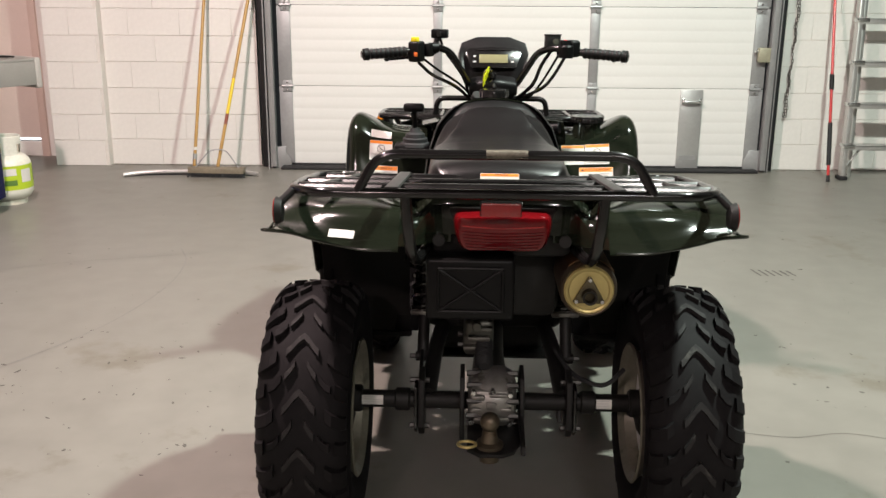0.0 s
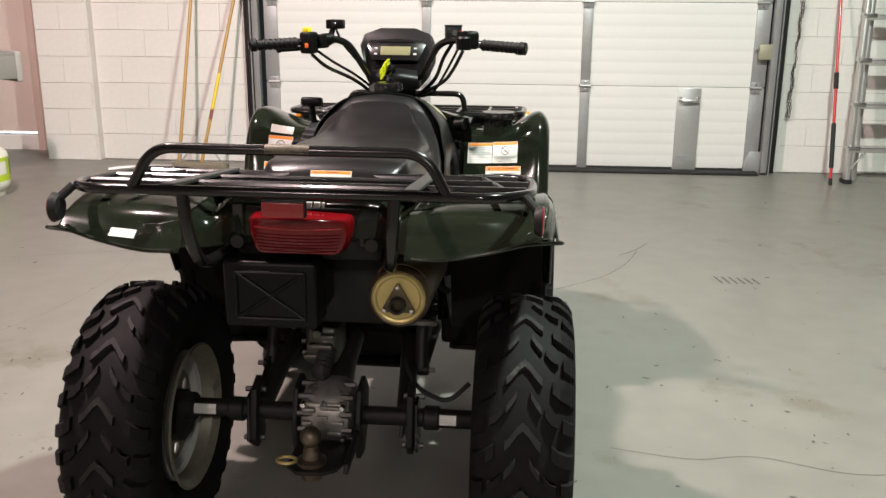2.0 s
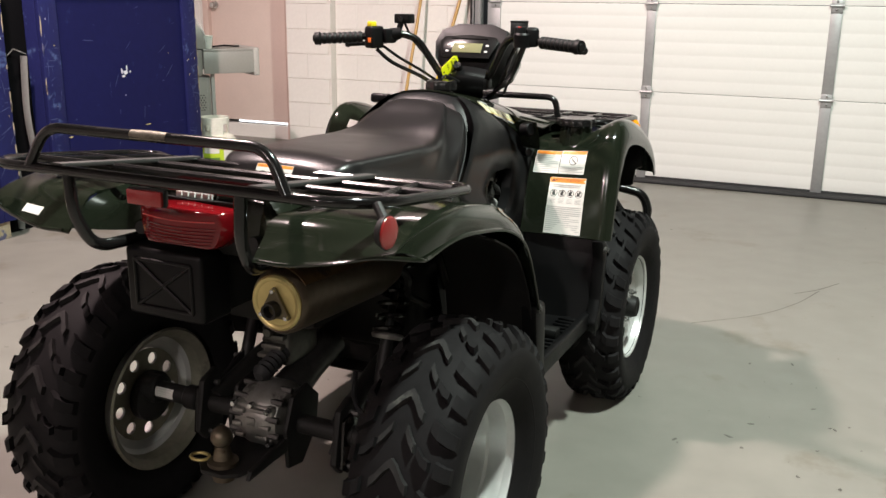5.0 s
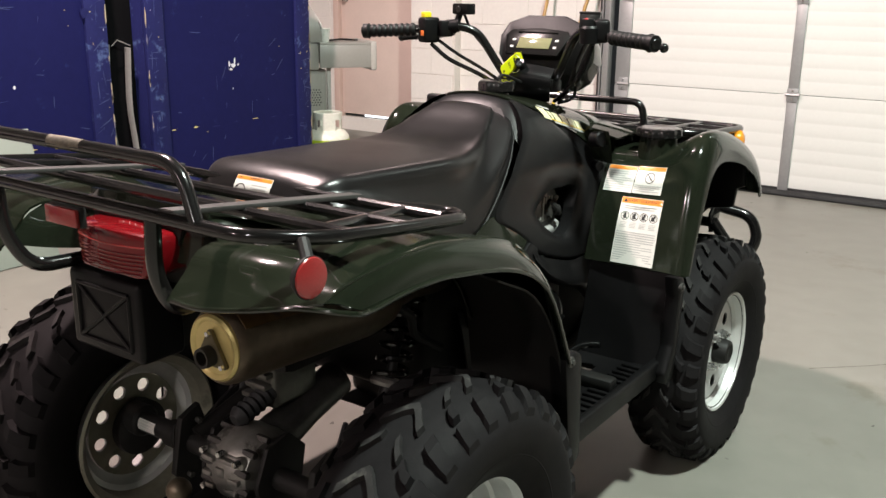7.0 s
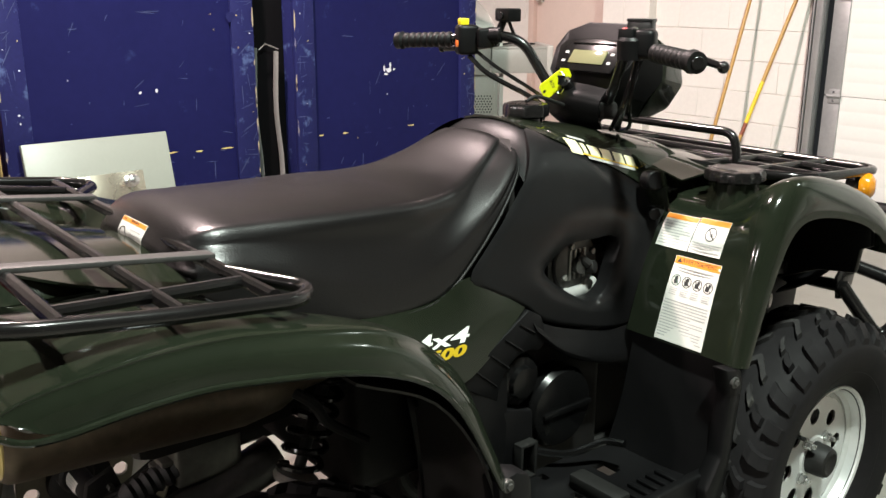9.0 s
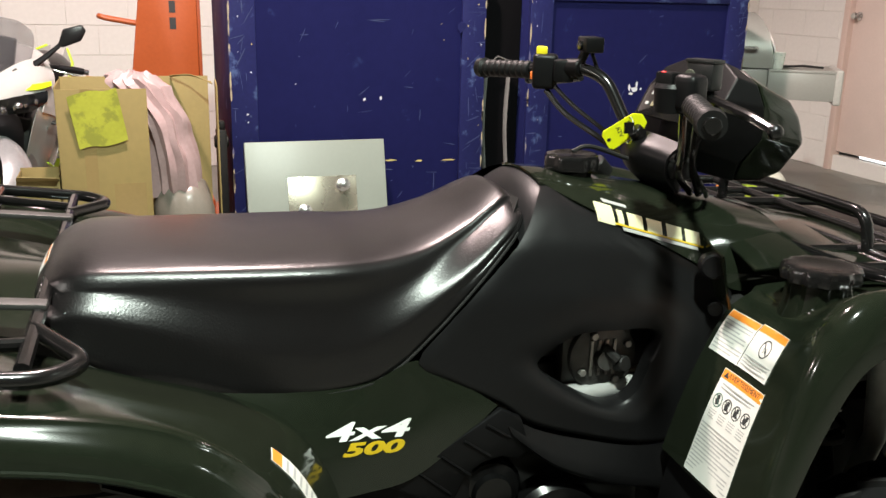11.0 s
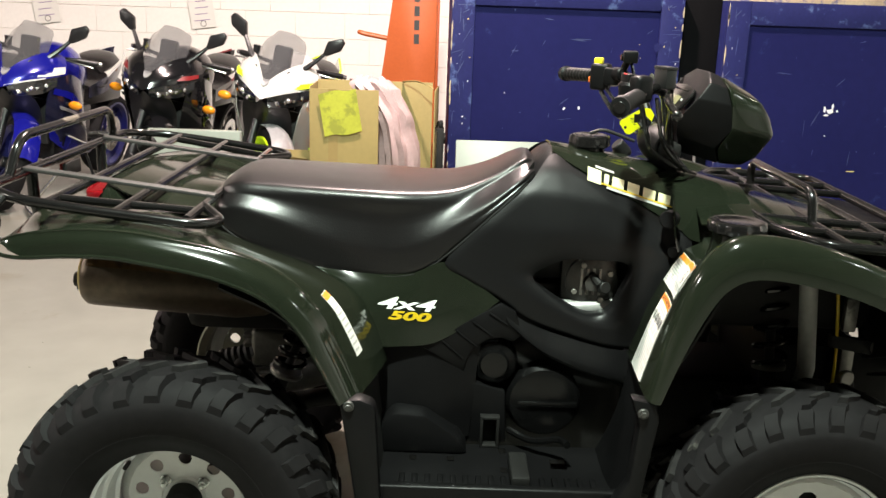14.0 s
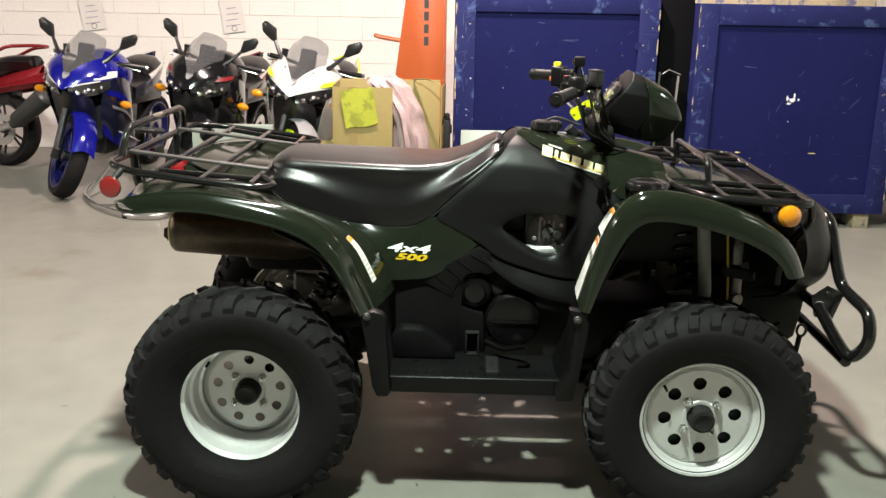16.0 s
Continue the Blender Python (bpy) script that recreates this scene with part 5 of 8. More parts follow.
both("vent_cover", grooved, BLACK_MATT)
for s in SIDES:
    part("clutch_cover", moved(lathe([(0.0, 0.055), (0.035, 0.055), (0.045, 0.048), (0.050, 0.034), (0.060, 0.030), (0.062, 0.0)], 28, "x"), pose(s * 0.18, 0.671, 0.556, 0, 0, 0 if s > 0 else 180)), ENGINE_BLACK, engine)
    part("side_case", moved(join(lathe([(0.0, 0.086), (0.035, 0.086), (0.046, 0.078), (0.050, 0.06), (0.050, 0.0)], 36, "x"), block(0.044, 0.056, -0.06, 0.075, -0.008, 0.004, 0.002)), pose(s * 0.185, 0.789, 0.466, 0, 0, 0 if s > 0 else 180)), ENGINE_BLACK, engine)
    part("engine_post", plate([(0.615, 0.515), (0.700, 0.492), (0.708, 0.362), (0.606, 0.362)], min(s * 0.19, s * 0.236), max(s * 0.19, s * 0.236), "yz", 0.008), BLACK_MATT, engine)
    part("bracket", join(block(min(s * 0.24, s * 0.262), max(s * 0.24, s * 0.262), 0.645, 0.652, 0.365, 0.435, 0.002), block(min(s * 0.24, s * 0.262), max(s * 0.24, s * 0.262), 0.682, 0.689, 0.365, 0.435, 0.002), block(min(s * 0.24, s * 0.262), max(s * 0.24, s * 0.262), 0.645, 0.689, 0.431, 0.438, 0.002), block(min(s * 0.24, s * 0.262), max(s * 0.24, s * 0.262), 0.645, 0.689, 0.362, 0.369, 0.002)), BLACK_DULL, engine)
    part("pedal", sweep(fillet([(s * 0.24, 0.71, 0.40), (s * 0.28, 0.76, 0.39), (s * 0.32, 0.82, 0.42), (s * 0.36, 0.83, 0.425)], 0.03), 0.008, 8), ENGINE_BLACK, engine)
part("cylinder_head", join(lathe([(0.0, 0.06), (0.012, 0.06), (0.016, 0.052), (0.016, 0.02), (0.03, 0.018), (0.03, 0.0)], 28, "x", (0.145, 0.890, 0.735)), block(0.02, 0.145, 0.82, 0.95, 0.68, 0.79, 0.01)), CAST_DARK, engine, "cast alloy cylinder side")
for k in range(4):
    part("head_bolt", rod((0.155, 0.890 + 0.046 * math.cos(0.5 + 1.57 * k), 0.735 + 0.046 * math.sin(0.5 + 1.57 * k)), (0.168, 0.890 + 0.046 * math.cos(0.5 + 1.57 * k), 0.735 + 0.046 * math.sin(0.5 + 1.57 * k)), 0.007, 6), ALLOY, engine)
part("head_rib", join(*[block(0.158, 0.165, 0.862 + 0.014 * k, 0.868 + 0.014 * k, 0.705, 0.768, 0.001) for k in range(4)]), ALLOY, engine)
part("head_pipe", sweep([(0.148, 0.78, 0.672), (0.155, 0.86, 0.671), (0.150, 0.95, 0.678)], 0.018, 14), surface("silver_guard_paint", (0.40, 0.40, 0.39), 0.35, 0.3), engine)
part("head_clamp", join(rod((0.165, 0.885, 0.755), (0.180, 0.905, 0.735), 0.010, 10), rod((0.165, 0.91, 0.725), (0.185, 0.918, 0.730), 0.014, 12)), BLACK_DULL, engine)
# hidden filler, added to stop light showing through the seat and cover seam
part("inner_tank", join(block(-0.125, 0.125, 0.62, 1.06, 0.72, 0.935, 0.03, 2), block(-0.155, 0.155, 0.46, 0.70, 0.60, 0.83, 0.03, 2)), BLACK_DULL, atv, "dark filler blocks under the covers")
part("under_tray", join(block(-0.16, 0.16, -0.20, 0.40, 0.78, 0.86, 0.02, 2), block(-0.11, 0.15, -0.05, 0.40, 0.58, 0.81, 0.03, 2)), BLACK_DULL, atv, "black underside of the tail")
for s in SIDES:
    part("frame_rail", sweep(fillet([(s * 0.14, -0.24, 0.83), (s * 0.16, 0.10, 0.80), (s * 0.15, 0.40, 0.62), (s * 0.15, 0.45, 0.34), (s * 0.15, 1.05, 0.29), (s * 0.15, 1.45, 0.45), (s * 0.14, 1.55, 0.62)], 0.08), 0.014, 10), BLACK_DULL, atv)
    part("front_rail", sweep(fillet([(s * 0.10, 1.0, 0.90), (s * 0.14, 1.30, 0.84), (s * 0.18, 1.48, 0.80), (s * 0.16, 1.55, 0.55)], 0.08), 0.014, 10), BLACK_DULL, atv)
part("final_hose", sweep(fillet([(0.23, 0.12, 0.72), (0.25, 0.20, 0.66), (0.22, 0.24, 0.60), (0.25, 0.30, 0.56)], 0.03), 0.009, 8), SEAL, atv)

# controls
bar = part("handlebar", sweep(fillet([(-0.44, 0.872, 1.161), (-0.30, 0.925, 1.168), (-0.20, 0.985, 1.182), (-0.150, 1.020, 1.165), (-0.07, 1.060, 1.030), (0.07, 1.060, 1.030), (0.150, 1.020, 1.165), (0.20, 0.985, 1.182), (0.30, 0.925, 1.168), (0.432, 0.866, 1.161)], 0.05, 6), 0.0115, 14), BLACK_GLOSS, atv, "black steel handlebar")
for s in SIDES:
    a, b = Vector((s * 0.432, 0.869, 1.161)), Vector((s * 0.295, 0.928, 1.168))
    d = b - a
    pts, rs = [], []
    for k in range(29):
        t = k / 28
        pts.append(a + d * t)
        rs.append(0.0195 if k < 3 else (0.0215 if k == 3 else (0.0150 if k % 3 == 1 else 0.0180)))
    part("grip", sweep(pts, rs, 16), surface("grip_rubber", (0.006, 0.006, 0.006), 0.5, var=0.2, bump=0.3, bump_scale=400, spec=0.25), bar, "ribbed black rubber grip")
    part("bar_end", rod(a - d.normalized() * 0.004, a, 0.012, 12), BLACK_GLOSS, bar)
part("switch_box", join(moved(block(-0.022, 0.022, -0.024, 0.026, -0.034, 0.034, 0.009, 3), pose(-0.262, 0.943, 1.168, 0, 0, -24)), moved(block(-0.014, 0.014, -0.020, 0.022, -0.022, 0.022, 0.007, 2), pose(-0.222, 0.965, 1.172, 0, 0, -24))), BLACK_MATT, bar, "black switch box")
part("yellow_switch", moved(block(-0.011, 0.011, -0.010, 0.012, 0.0, 0.016, 0.003), pose(-0.266, 0.936, 1.200, 0, 0, -24)), surface("yellow_switch_plastic", (0.85, 0.70, 0.02), 0.4), bar)
part("orange_switch", moved(block(-0.006, 0.006, -0.004, 0.0, -0.007, 0.007, 0.001), pose(-0.262, 0.917, 1.160, 0, 0, -24)), surface("orange_switch_plastic", (0.75, 0.16, 0.03), 0.4), bar)
part("left_bracket", join(rod((-0.205, 0.978, 1.160), (-0.192, 1.0, 1.222), 0.009, 10), moved(block(-0.028, 0.028, -0.016, 0.020, -0.014, 0.015, 0.004), pose(-0.186, 1.0, 1.224, 0, 0, -8)), rod((-0.224, 0.972, 1.178), (-0.190, 0.988, 1.180), 0.018, 14)), BLACK_MATT, bar, "black drive switch on a bracket")
part("lens", rod((-0.188, 0.986, 1.223), (-0.188, 0.978, 1.223), 0.009, 12), BLACK_GLOSS, bar)
part("throttle_box", join(moved(block(-0.020, 0.020, -0.020, 0.022, -0.026, 0.030, 0.011, 3), pose(0.262, 0.940, 1.180, 0, 0, 24)), moved(lathe([(-0.02, 0.024), (0.016, 0.026), (0.022, 0.022)], 20, "z"), pose(0.238, 0.925, 1.172)), moved(block(-0.016, 0.016, -0.005, 0.018, -0.018, 0.026, 0.004), pose(0.235, 0.915, 1.185, 0, 0, 20))), BLACK_MATT, bar, "black thumb throttle box")
part("kill_switch", moved(rod((0, 0.0, 0), (0, -0.006, 0), 0.009, 14), pose(0.232, 0.916, 1.203, 0, 0, 20)), RED_PLASTIC, bar, "red stop button")
part("fluid_reservoir", join(moved(block(-0.026, 0.026, -0.013, 0.013, -0.02, 0.022, 0.004), pose(0.198, 1.004, 1.200, 0, 0, 18)), moved(block(-0.0268, 0.0268, -0.0138, 0.0138, 0.020, 0.026, 0.0015), pose(0.198, 1.004, 1.200, 0, 0, 18))), surface("black_painted_alloy", (0.02, 0.02, 0.02), 0.35, 0.2, var=0.2), bar, "black brake fluid reservoir")
part("sight_glass", moved(rod((0, -0.027, 0), (0, -0.029, 0), 0.010, 14), pose(0.198, 1.000, 1.202, 0, 0, 18)), surface("dull_glass", (0.10, 0.10, 0.08), 0.15), bar)
part("brake_lever", join(sweep(spline([(0.215, 1.01, 1.165), (0.28, 0.995, 1.163), (0.35, 0.985, 1.158), (0.400, 0.984, 1.148)], 4), [0.010, 0.0095, 0.009, 0.009, 0.0085, 0.0085, 0.008, 0.008, 0.0078, 0.0075, 0.0073, 0.007, 0.007], 10), ball((0.406, 0.984, 1.146), 0.0115, 14)), BLACK_GLOSS, bar, "black brake lever with a ball end")
part("brake_lever", join(sweep(spline([(-0.215, 1.00, 1.160), (-0.27, 0.985, 1.150), (-0.33, 0.965, 1.145), (-0.36, 0.955, 1.143)], 4), 0.0075, 10), ball((-0.364, 0.954, 1.143), 0.010, 14)), BLACK_GLOSS, bar)
for pts, r in (([(-0.235, 0.955, 1.140), (-0.19, 0.98, 1.105), (-0.12, 1.03, 1.055), (-0.06, 1.10, 0.99)], 0.0045), ([(-0.255, 0.945, 1.132), (-0.21, 0.97, 1.090), (-0.13, 1.02, 1.045), (-0.07, 1.09, 0.985)], 0.006), ([(-0.186, 1.005, 1.210), (-0.165, 1.02, 1.16), (-0.11, 1.06, 1.08), (-0.08, 1.10, 1.0)], 0.004),
               ([(0.205, 1.015, 1.185), (0.165, 1.03, 1.12), (0.135, 1.04, 1.05), (0.07, 1.10, 0.985)], 0.0065), ([(0.235, 0.950, 1.150), (0.20, 0.975, 1.085), (0.16, 1.00, 1.04), (0.06, 1.09, 0.985)], 0.006), ([(0.22, 0.985, 1.16), (0.165, 1.02, 1.06), (0.12, 1.08, 1.0), (0.05, 1.13, 0.975)], 0.0045)):
    part("cable", sweep(spline(pts, 6), r, 8), BLACK_GLOSS, bar)
part("stem_clamp", join(block(-0.085, 0.085, 1.035, 1.085, 1.012, 1.048, 0.010, 2), rod((0, 1.075, 0.95), (0, 1.070, 1.02), 0.03, 18)), BLACK_DULL, bar)

# instrument pod: a black bezel and a green front shell
def faceted(rings, bevel=0.006):
    bm = skin(rings, 1, 1, close_v=True, caps=True)
    sharp = [e for e in bm.edges if len(e.link_faces) == 2 and e.calc_face_angle() > 0.30]
    bmesh.ops.bevel(bm, geom=sharp, offset=bevel, segments=3, profile=0.6, affect="EDGES")
    return bm


def pod_loop(half, grow=0.0):
    """A closed ring from half a ring of (half width, y, z), bottom to top."""
    out = [(w + grow, y, z) for w, y, z in half]
    return out + [(-a, b, c) for a, b, c in reversed(out)]


POD_FACE = [(0.056, 1.086, 1.026), (0.084, 1.066, 1.068), (0.106, 1.060, 1.106), (0.124, 1.097, 1.154), (0.113, 1.125, 1.190), (0.058, 1.136, 1.210)]
POD_SEAM = [(0.062, 1.176, 1.002), (0.098, 1.152, 1.040), (0.120, 1.184, 1.087), (0.127, 1.174, 1.142), (0.115, 1.164, 1.178), (0.060, 1.162, 1.200)]
POD_NOSE = [(0.056, 1.232, 0.998), (0.088, 1.252, 1.020), (0.106, 1.279, 1.074), (0.107, 1.264, 1.120), (0.098, 1.248, 1.147), (0.052, 1.246, 1.157)]
POD_TIP = [(0.040, 1.250, 1.016), (0.068, 1.264, 1.034), (0.084, 1.290, 1.074), (0.085, 1.276, 1.110), (0.078, 1.260, 1.132), (0.040, 1.258, 1.140)]
pod = part("instrument_pod", faceted([pod_loop(POD_FACE), pod_loop(POD_SEAM)], 0.004), BLACK_MATT, atv, "black instrument pod with a small screen", 40)
part("pod_shell", faceted([pod_loop([(w, y + 0.002, z) for w, y, z in POD_SEAM], 0.002), pod_loop(POD_NOSE), pod_loop(POD_TIP)], 0.009), GREEN_PAINT, pod, "dark green headlamp shell", 40)
face = frame_on((0, 1.0755, 1.130), (1, 0, 0), (0, 0.60, 0.80))
part("dash_bezel", moved(join(plate([(-0.080, -0.032), (0.080, -0.032), (0.100, 0.028), (0.088, 0.046), (0.0, 0.054), (-0.088, 0.046), (-0.100, 0.028)], 0.0, 0.008, "xy", 0.003)), face), BLACK_GLOSS, pod)
part("screen", moved(block(-0.050, 0.050, -0.014, 0.020, 0.008, 0.0105, 0.001), face), LCD, pod, "small amber-grey display")
part("visor_slot", moved(block(-0.062, 0.062, 0.036, 0.040, 0.006, 0.011, 0.002), face), BLACK_GLOSS, pod)
for k in (-1, 1):
    for j in range(2):
        part("dash_lamp", moved(block(k * 0.066 - 0.005, k * 0.066 + 0.005, 0.010 - 0.022 * j, 0.016 - 0.022 * j, 0.008, 0.0095, 0), face), GREY_INK, pod)
part("lower_console", skin([[(-0.075, 1.055, 1.075), (0, 1.035, 1.085), (0.075, 1.055, 1.075)], [(-0.08, 1.025, 1.050), (0, 1.00, 1.062), (0.08, 1.025, 1.050)], [(-0.075, 1.030, 1.015), (0, 1.005, 1.020), (0.075, 1.030, 1.015)], [(-0.06, 1.06, 0.985), (0, 1.04, 0.985), (0.06, 1.06, 0.985)]], 4, 4, 0.006), BLACK_MATT, pod)
part("ignition", join(rod((-0.005, 1.02, 1.075), (-0.005, 1.005, 1.090), 0.014, 16), moved(block(-0.002, 0.002, -0.018, 0.0, -0.010, 0.010, 0), pose(-0.005, 1.005, 1.092))), BLACK_GLOSS, pod)
TAG = frame_on((-0.026, 1.000, 1.085), (0.28, 0.78, 0.56), (0.0, -0.55, 0.83))
tag = part("key_tag", moved(plate([(-0.040, -0.014), (-0.034, -0.020), (0.026, -0.020), (0.040, -0.009), (0.040, 0.009), (0.026, 0.020), (-0.034, 0.020), (-0.040, 0.014)], 0.0, 0.0012, "xy"), TAG), YELLOW_TAG, atv, "yellow plastic key tag with black handwriting")
part("tag_writing", moved(flat_text("ATV", 0.011, 0.0002), TAG @ pose(-0.010, 0.003, 0.0015, 0, 0, -95)), BLACK_INK, tag)
part("tag_writing", moved(block(-0.009, 0.009, -0.0022, 0.0022, 0.0013, 0.0016, 0), TAG @ pose(0.011, 0.003, 0, 0, 0, -95)), BLACK_INK, tag)
part("tag_hole", moved(lathe([(0.0012, 0.0), (0.0012, 0.0035), (0.0015, 0.0035), (0.0015, 0.0)], 12, "z"), TAG @ pose(-0.033, 0, 0)), SEAL, tag)
part("tag_chain", sweep([(-0.018 + 0.016 * math.cos(a), 1.004, 1.085 + 0.024 * math.sin(a)) for a in np.linspace(0, 2 * math.pi, 25)[:-1]], [0.0018 if i % 2 else 0.0008 for i in range(24)], 6, closed=True), BRIGHT, tag)

# caps, knobs, gear lever
def scalloped(r, z0, z1, n, at):
    bm = bmesh.new()
    rings = []
    for z, k in ((z0, 0.88), (z0 + 0.004, 1.0), (z1 - 0.008, 1.0), (z1 - 0.002, 0.94), (z1, 0.80), (z1 - 0.002, 0.60), (z1 - 0.002, 0.0)):
        ring = []
        for j in range(64):
            a = 2 * math.pi * j / 64
            w = 1 + (0.045 * math.cos(n * a) if 0.85 < k else 0)
            ring.append(bm.verts.new((at[0] + r * k * w * math.cos(a), at[1] + r * k * w * math.sin(a), z)))
        rings.append(ring)
    for a, b in zip(rings, rings[1:]):
        for j in range(64):
            bm.faces.new((a[j], a[(j + 1) % 64], b[(j + 1) % 64], b[j]))
    bm.faces.new(rings[0])
    bmesh.ops.remove_doubles(bm, verts=bm.verts, dist=1e-5)
    return bm


part("fuel_cap", join(scalloped(0.047, 1.022, 1.052, 8, (0, 0.886)), lathe([(1.00, 0.036), (1.024, 0.036)], 32, "z", (0, 0.886, 0))), BLACK_GLOSS, atv, "black scalloped fuel cap")
part("vent_hose", sweep(spline([(0, 0.886, 1.054), (0.0, 0.92, 1.062), (0.01, 0.99, 1.04)], 5), 0.004, 8), BLACK_DULL, atv)
part("choke_knob", rod((-0.06, 0.985, 1.000), (-0.055, 0.960, 1.025), 0.017, 18), BLACK_DULL, atv)
cap_r = part("round_cap", scalloped(0.058, 0.908, 0.934, 13, (0.345, 1.145)), BLACK_GLOSS, atv, "black ribbed storage cap")
part("cap_neck", lathe([(0.84, 0.060), (0.875, 0.051), (0.908, 0.048)], 36, "z", (0.345, 1.145, 0)), GREEN_PAINT, cap_r, "green moulded neck")
part("fender_knob", rod((0.205, 1.045, 0.900), (0.238, 1.030, 0.905), 0.020, 20), BLACK_MATT, atv, "black round plastic plug")
part("fender_plug", rod((0.205, 1.065, 0.828), (0.226, 1.050, 0.828), 0.013, 18), BLACK_MATT, atv)
part("knob_bracket", skin([[(0.15, 1.06, 0.945), (0.20, 1.05, 0.93), (0.25, 1.04, 0.925)], [(0.15, 1.07, 0.90), (0.20, 1.055, 0.885), (0.26, 1.045, 0.875)], [(0.16, 1.08, 0.86), (0.21, 1.065, 0.845), (0.26, 1.055, 0.84)]], 3, 3, 0.004), GREEN_PAINT, atv)
lever = part("gear_lever", join(rod((-0.272, 1.030, 0.885), (-0.276, 1.020, 0.955), 0.010, 12), moved(block(-0.036, 0.036, -0.020, 0.020, -0.016, 0.014, 0.010, 3), pose(-0.276, 1.018, 0.972, -8, 0, 0))), BLACK_MATT, atv, "black gear lever with a rubber boot")
part("boot", lathe([(0.835, 0.055), (0.845, 0.052), (0.850, 0.044), (0.862, 0.044), (0.866, 0.036), (0.878, 0.034), (0.884, 0.022), (0.900, 0.016)], 28, "z", (-0.272, 1.030, 0)), SEAL, lever)
part("lever_gate", block(-0.345, -0.205, 0.985, 1.09, 0.820, 0.842, 0.008), BLACK_MATT, lever)

# front rack, nose, bumper, signals, front suspension
def fr(x, y):
    return (x, y, 0.905 - 0.05 * (y - 1.30))


front_rack = part("front_rack", sweep(fillet([fr(-0.30, 1.235), fr(0.30, 1.235), fr(0.425, 1.30), fr(0.43, 1.585), fr(-0.43, 1.585), fr(-0.425, 1.30)], 0.05, 5, True), TUBE, 12, closed=True), BLACK_GLOSS, atv, "black tubular steel front rack")
for yy in (1.35, 1.47):
    part("cross_tube", sweep([fr(-0.425, yy), fr(0.425, yy)], TUBE * 0.85, 10), BLACK_GLOSS, front_rack)
for xx in (-0.30, -0.19, 0.19, 0.30):
    part("long_tube", sweep([fr(xx, 1.24), fr(xx, 1.585)], TUBE * 0.85, 10), BLACK_GLOSS, front_rack)
part("front_loop", sweep(fillet([fr(-0.215, 1.35), (-0.205, 1.345, 0.970), (0.205, 1.345, 0.970), fr(0.215, 1.35)], 0.05, 6), TUBE, 12), BLACK_GLOSS, front_rack)
for s in SIDES:
    part("rack_post", sweep(fillet([fr(s * 0.40, 1.585), (s * 0.38, 1.60, 0.84), (s * 0.25, 1.58, 0.72)], 0.04), 0.011, 10), BLACK_GLOSS, front_rack)
    part("rack_strut", sweep([fr(s * 0.215, 1.25), (s * 0.215, 1.25, 0.86)], 0.011, 10), BLACK_GLOSS, front_rack)
    sig = part("turn_signal", moved(lathe([(0.0, 0.030), (0.010, 0.032), (0.022, 0.028), (0.030, 0.016), (0.032, 0.0)], 28, "x"), pose(s * 0.425, 1.515, 0.862, 0, 0, (18 if s > 0 else 162))), AMBER, atv, "round amber reflector")
    part("signal_base", rod((s * 0.40, 1.51, 0.862), (s * 0.424, 1.515, 0.862), 0.034, 24), BLACK_DULL, sig)
    part("headlight", moved(lathe([(0.0, 0.055), (0.02, 0.052), (0.035, 0.035), (0.04, 0.0)], 28, "y"), pose(s * 0.255, 1.615, 0.80, 0, 0, -35 * s)), surface("clear_lens", (0.55, 0.56, 0.56), 0.1, 0.3, coat=0.6), atv, "clear headlight lens")
    part("bumper_side", sweep(fillet([(0.0, 1.720, 0.815), (s * 0.22, 1.716, 0.805), (s * 0.25, 1.732, 0.700), (s * 0.270, 1.752, 0.615), (s * 0.425, 1.776, 0.584), (s * 0.452, 1.776, 0.505), (s * 0.41, 1.745, 0.435), (s * 0.37, 1.695, 0.515), (s * 0.335, 1.668, 0.575)], 0.045, 6), 0.0175, 14), BLACK_GLOSS, atv, "black tubular front bumper")
    part("bumper_gusset", join(plate([(1.645, 0.600), (1.689, 0.634), (1.738, 0.612), (1.712, 0.531), (1.660, 0.540)], s * 0.33 - 0.004, s * 0.33 + 0.004, "yz", 0.001), rod((s * 0.33 - 0.010, 1.690, 0.612), (s * 0.33 + 0.010, 1.690, 0.612), 0.008, 8), rod((s * 0.215, 1.665, 0.570), (s * 0.335, 1.668, 0.572), 0.016, 12)), BLACK_GLOSS, atv)
    part("tie_hook", join(sweep([(s * 0.34, 1.625 + 0.013 * math.cos(a), 0.500 + 0.018 * math.sin(a)) for a in np.linspace(0, 2 * math.pi, 17)[:-1]], 0.004, 6, closed=True), rod((s * 0.34, 1.622, 0.485), (s * 0.34, 1.612, 0.400), 0.008, 8)), BLACK_DULL, atv)
    part("a_arm", join(sweep([(s * 0.12, 1.20, 0.30), (s * 0.36, 1.285, 0.27)], 0.014, 10), sweep([(s * 0.12, 1.40, 0.30), (s * 0.36, 1.285, 0.27)], 0.014, 10), sweep([(s * 0.14, 1.22, 0.47), (s * 0.34, 1.285, 0.40)], 0.012, 10), sweep([(s * 0.14, 1.38, 0.47), (s * 0.34, 1.285, 0.40)], 0.012, 10)), BLACK_DULL, atv)
    part("steering_knuckle", join(rod((s * 0.355, 1.285, 0.25), (s * 0.345, 1.285, 0.42), 0.026, 14), rod((s * 0.36, 1.285, 0.314), (s * 0.44, 1.285, 0.314), 0.03, 18)), ALLOY, atv)
